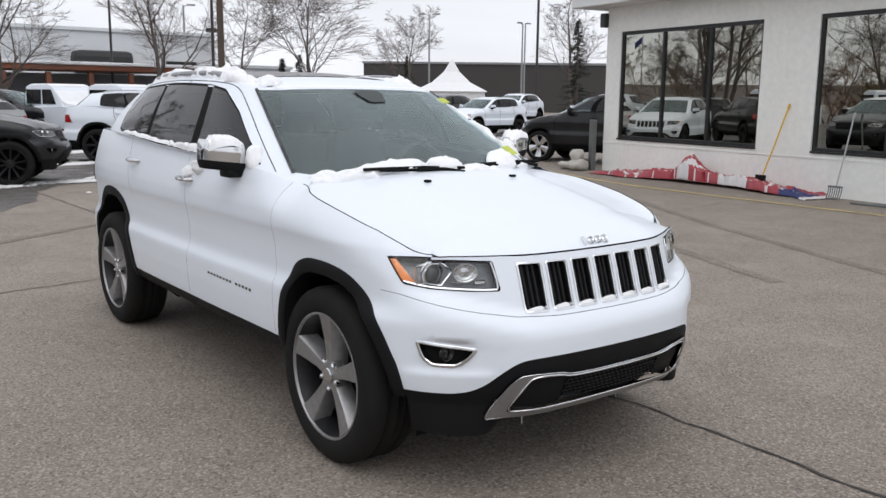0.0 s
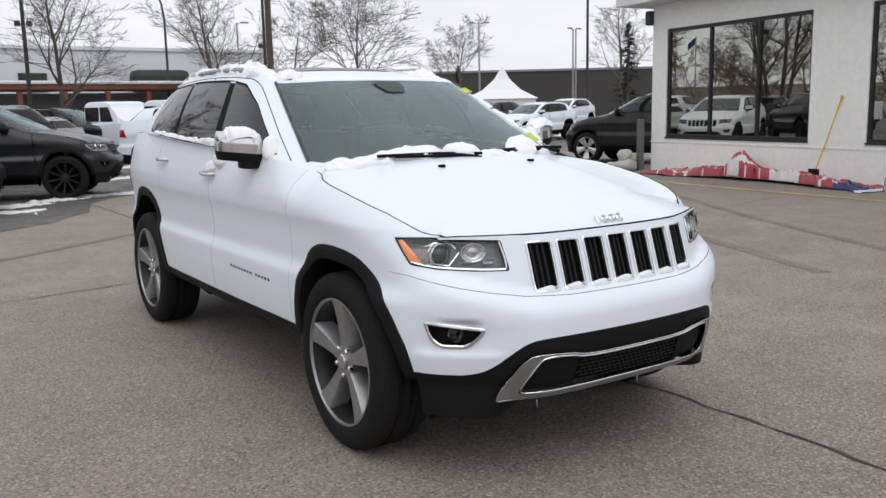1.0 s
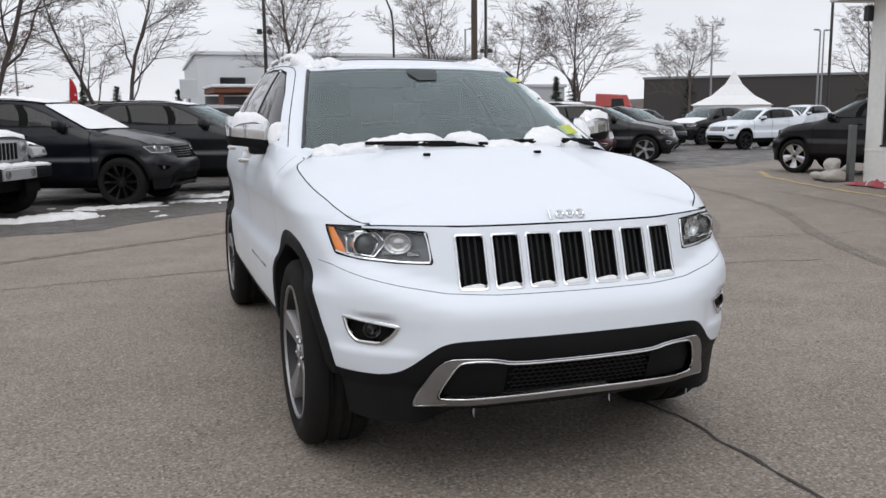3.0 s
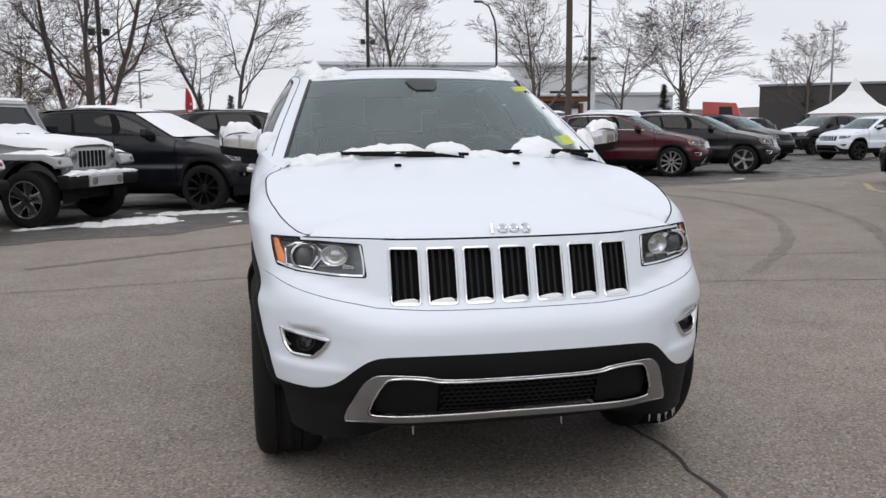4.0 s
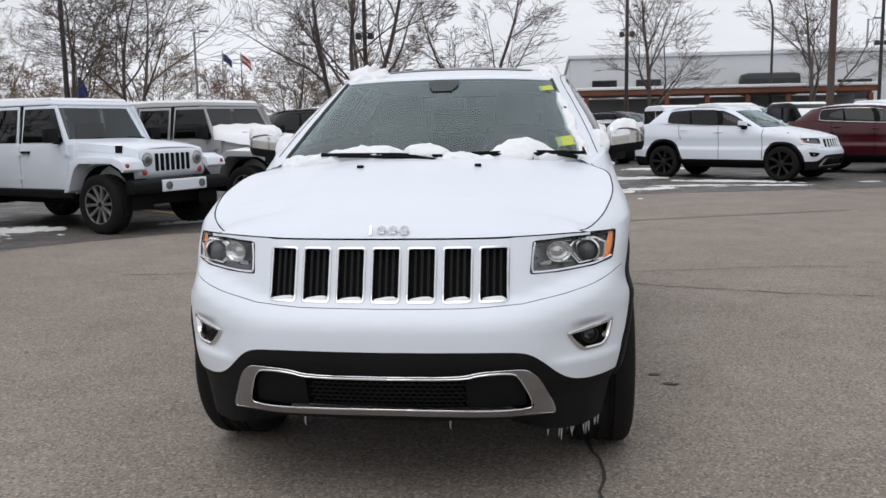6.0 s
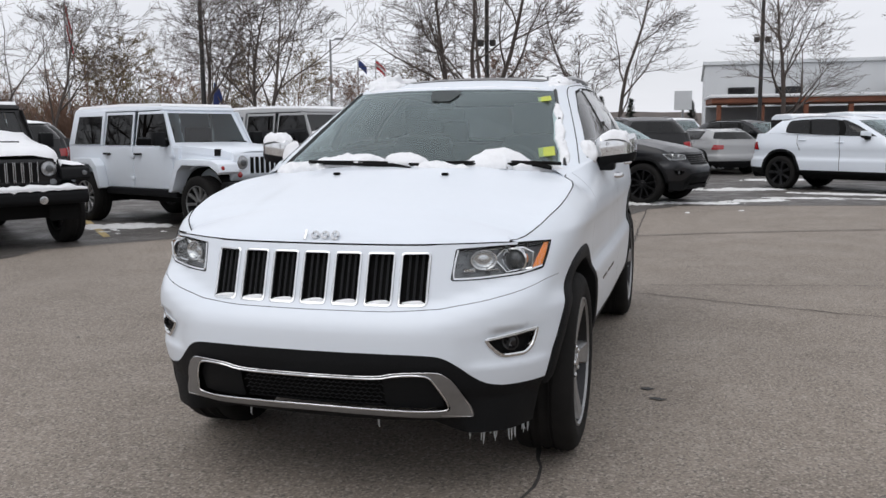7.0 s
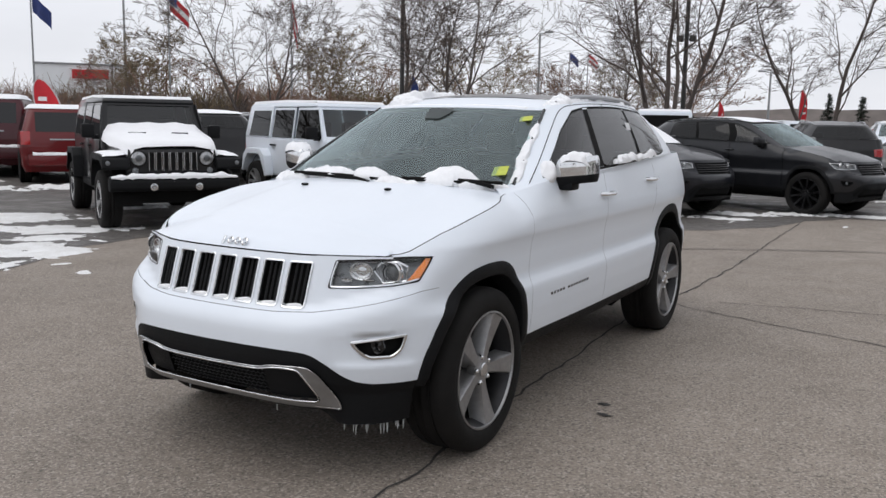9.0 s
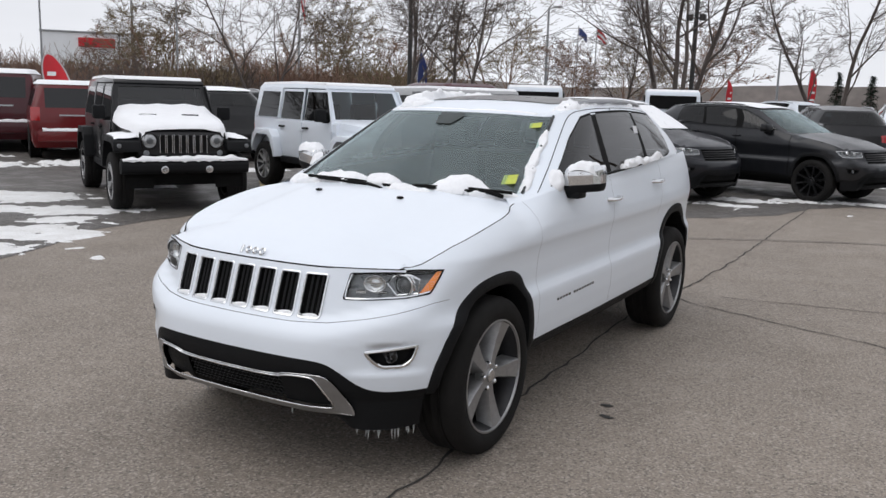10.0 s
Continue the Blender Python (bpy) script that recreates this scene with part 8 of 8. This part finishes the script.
def teardrop_flag(x, y, h, turn):
    t = root("banner_flag", pose(x, y, 0, 0, 0, turn), "leaning red teardrop banner with a white edge and marks", "banner")
    bm = bmesh.new()
    tube(bm, [(.62, 0, 0), (.50, 0, .5)], .02, 6)
    part("pole", bm, STEEL, t)
    for name_, mat_, grow, off in (("edge", FLAG_WHITE, .035, 0.0), ("cloth", FLAG_RED, 0.0, .012)):
        bm = bmesh.new()
        rows = []
        for k in range(15):
            v = math.sin(math.pi / 2 * k / 14)
            c = .50 - .42 * v ** 1.3
            w = (.29 * math.sin(math.pi * min(1, .06 + v * .62)) * math.sqrt(max(0, 1 - max(0, (v - .62) / .38) ** 2)) + .004) + (grow if k < 14 else grow * .4)
            z = .45 + (h - .45) * v + (grow if k == 14 else 0)
            rows.append([bm.verts.new((c + w * q, s_ * off + .05 * math.sin(v * 5 + q), z)) for s_ in (-1, 1) for q in (-1, -.5, 0, .5, 1)])
        for r0, r1 in zip(rows, rows[1:]):
            for i in range(2):
                for j in range(4):
                    k = i * 5 + j
                    bm.faces.new((r0[k], r0[k + 1], r1[k + 1], r1[k]))
        part(name_, bm, mat_, t, smooth=True)
    for k in range(4):
        bm = bmesh.new()
        zc = h * (.52 + .095 * k)
        cx = .50 - .42 * ((zc - .45) / (h - .45)) ** 1.3 - .06
        for sy_ in (-.085, .075):
            box(bm, cx - .10, cx + .10, sy_, sy_ + .01, zc - .05, zc + .05)
        part("mark", bm, FLAG_WHITE, t)


teardrop_flag(-16.9, 10.05, 2.40, 40)
feather_flag(-5.7, 52.2, 3.9, FLAG_RED, 10)
feather_flag(-9.9, 50.0, 3.1, FLAG_RED, 10)
feather_flag(-16.3, 26.0, 3.4, FLAG_BLUE, 10)

# ---- far buildings ----
SHEET = material("pale_metal_siding", (0.72, 0.745, 0.765), 0.6, vary=0.05, scale=0.5)
ROOFING = material("grey_roof", (0.25, 0.26, 0.27), 0.8, vary=0.08, scale=0.4)
DARK_WALL = material("dark_brown_wall", (0.055, 0.05, 0.048), 0.8, vary=0.12, scale=0.4)
RUST = material("rust_red_steel", (0.27, 0.09, 0.045), 0.75, vary=0.2, scale=0.6, tint=(0.10, 0.05, 0.035))
UNIT = material("dark_unit", (0.035, 0.037, 0.038), 0.6, vary=0.15)
TENT = material("white_tent_cloth", (0.78, 0.79, 0.80), 0.7, vary=0.03)


def block(name, m, sx_, sy_, h, wall, label, windows=(), roof_mat=None, cat="building"):
    b = root(name, m, label, cat)
    bm = bmesh.new()
    box(bm, 0, sx_, 0, sy_, -.05, h)
    part("wall", bm, wall, b)
    bm = bmesh.new()
    box(bm, -.15, sx_ + .15, -.15, sy_ + .15, h, h + .25, 0.03)
    part("roof", bm, roof_mat or ROOFING, b)
    for x, z, w, hh in windows:
        bm = bmesh.new()
        box(bm, x, x + w, -.10, .05, z, z + hh, 0.02)
        win = part("window", bm, FRAME, b)
        bm = bmesh.new()
        box(bm, x + .08, x + w - .08, -.13, -.105, z + .08, z + hh - .08)
        part("pane", bm, GLOSS_BLACK, win)
    return b


WARE = block("warehouse", pose(1.9, 58.5, 0, 0, 0, 0), 21.3, 20, 5.7, SHEET, "long pale metal warehouse with dark vents", [(1.5, 3.0, 1.7, 1.2), (4.5, 3.0, 1.7, 1.2), (17.8, 2.6, 2.2, 1.3)], SHEET)
bm = bmesh.new()
box(bm, 11.3, 15.1, -1.6, -.02, 2.9, 4.4, 0.4)
part("vent_unit", bm, UNIT, WARE, "dark rounded unit on the wall")
block("annex", pose(23.5, 59.6, 0), 6.5, 12, 3.6, SHEET, "low pale metal annex building", (), SHEET)
CAN = root("canopy", pose(2.2, 47.8, 0, 0, 0, 4), "long rust-red steel canopy on posts", "canopy")
bm = bmesh.new()
box(bm, 0, 17.0, 0, 4, 2.85, 3.15, 0.04)
part("beam", bm, RUST, CAN)
bm = bmesh.new()
box(bm, -.1, 17.1, -.1, 4.1, 3.155, 3.34, 0.06)
part("snow_cap", bm, SNOW, CAN)
# panel added to stand in for the shade beneath the canopy
bm = bmesh.new()
box(bm, 0, 17.0, 3.6, 3.9, 0, 2.74)
part("shade_panel", bm, ROOFING, CAN, "grey panel added for the dark space under the canopy")
for k in range(8):
    bm = bmesh.new()
    box(bm, .3 + k * 2.3, .55 + k * 2.3, .1, .35, 0, 2.75)
    part("post", bm, RUST, CAN)
block("store", pose(51.2, 82.5, 0, 0, 0, -39), 46, 25, 5.3, DARK_WALL, "long low dark store building")
block("store", pose(95, 60, 0, 0, 0, -60), 40, 25, 6.5, DARK_WALL, "long low dark store building")
DEAL = block("dealership", pose(-104, 70, 0, 0, 0, 53), 13, 12, 8.4, SHEET, "pale showroom with a red sign band")
bm = bmesh.new()
box(bm, 4.6, 9.2, -.35, -.05, 6.6, 7.8, 0.05)
part("sign", bm, FLAG_RED, DEAL, "red sign")
T = root("tent", pose(40.6, 52.5, 0, 0, 0, -40), "white peaked event tent", "tent")
bm = bmesh.new()
rows = []
for w, z in ((2.7, 0), (2.65, 2.0), (2.85, 2.05), (1.5, 2.75), (.6, 3.6), (.04, 4.6)):
    rows.append([bm.verts.new((sx_ * w, sy_ * w, z)) for sx_, sy_ in ((-1, -1), (1, -1), (1, 1), (-1, 1))])
for r0, r1 in zip(rows, rows[1:]):
    for j in range(4):
        bm.faces.new((r0[j], r0[(j + 1) % 4], r1[(j + 1) % 4], r1[j]))
part("cover", bm, TENT, T)
SB = root("notice_board", pose(.7, 44.5, 0, 0, 0, 5), "pale square notice board on a post", "sign")
bm = bmesh.new()
box(bm, -.45, .45, -.05, .05, 2.45, 3.45, 0.02)
part("board", bm, SHEET, SB)
bm = bmesh.new()
box(bm, -.06, .06, -.04, .04, 0, 2.45)
part("post", bm, STEEL, SB)
HILL = material("distant_hill", (0.15, 0.13, 0.12), 0.95, vary=0.2, scale=0.02, fine=0.2)
bm = bmesh.new()
prev = None
for k in range(121):
    a = radians(20 + 160 * k / 120)
    row = [bm.verts.new((420 * math.cos(a), 420 * math.sin(a), 0)), bm.verts.new((430 * math.cos(a), 430 * math.sin(a), 9 + 4 * noise.noise(Vector((k * .08, 3, 0))) + 1.5 * noise.noise(Vector((k * .5, 1, 0))))), bm.verts.new((600 * math.cos(a), 600 * math.sin(a), 0))]
    if prev:
        for j in range(2):
            bm.faces.new((prev[j], prev[j + 1], row[j + 1], row[j]))
    prev = row
tagged(part("backdrop", bm, HILL, None, smooth=True), "low wooded hills along the horizon", kind="structure")
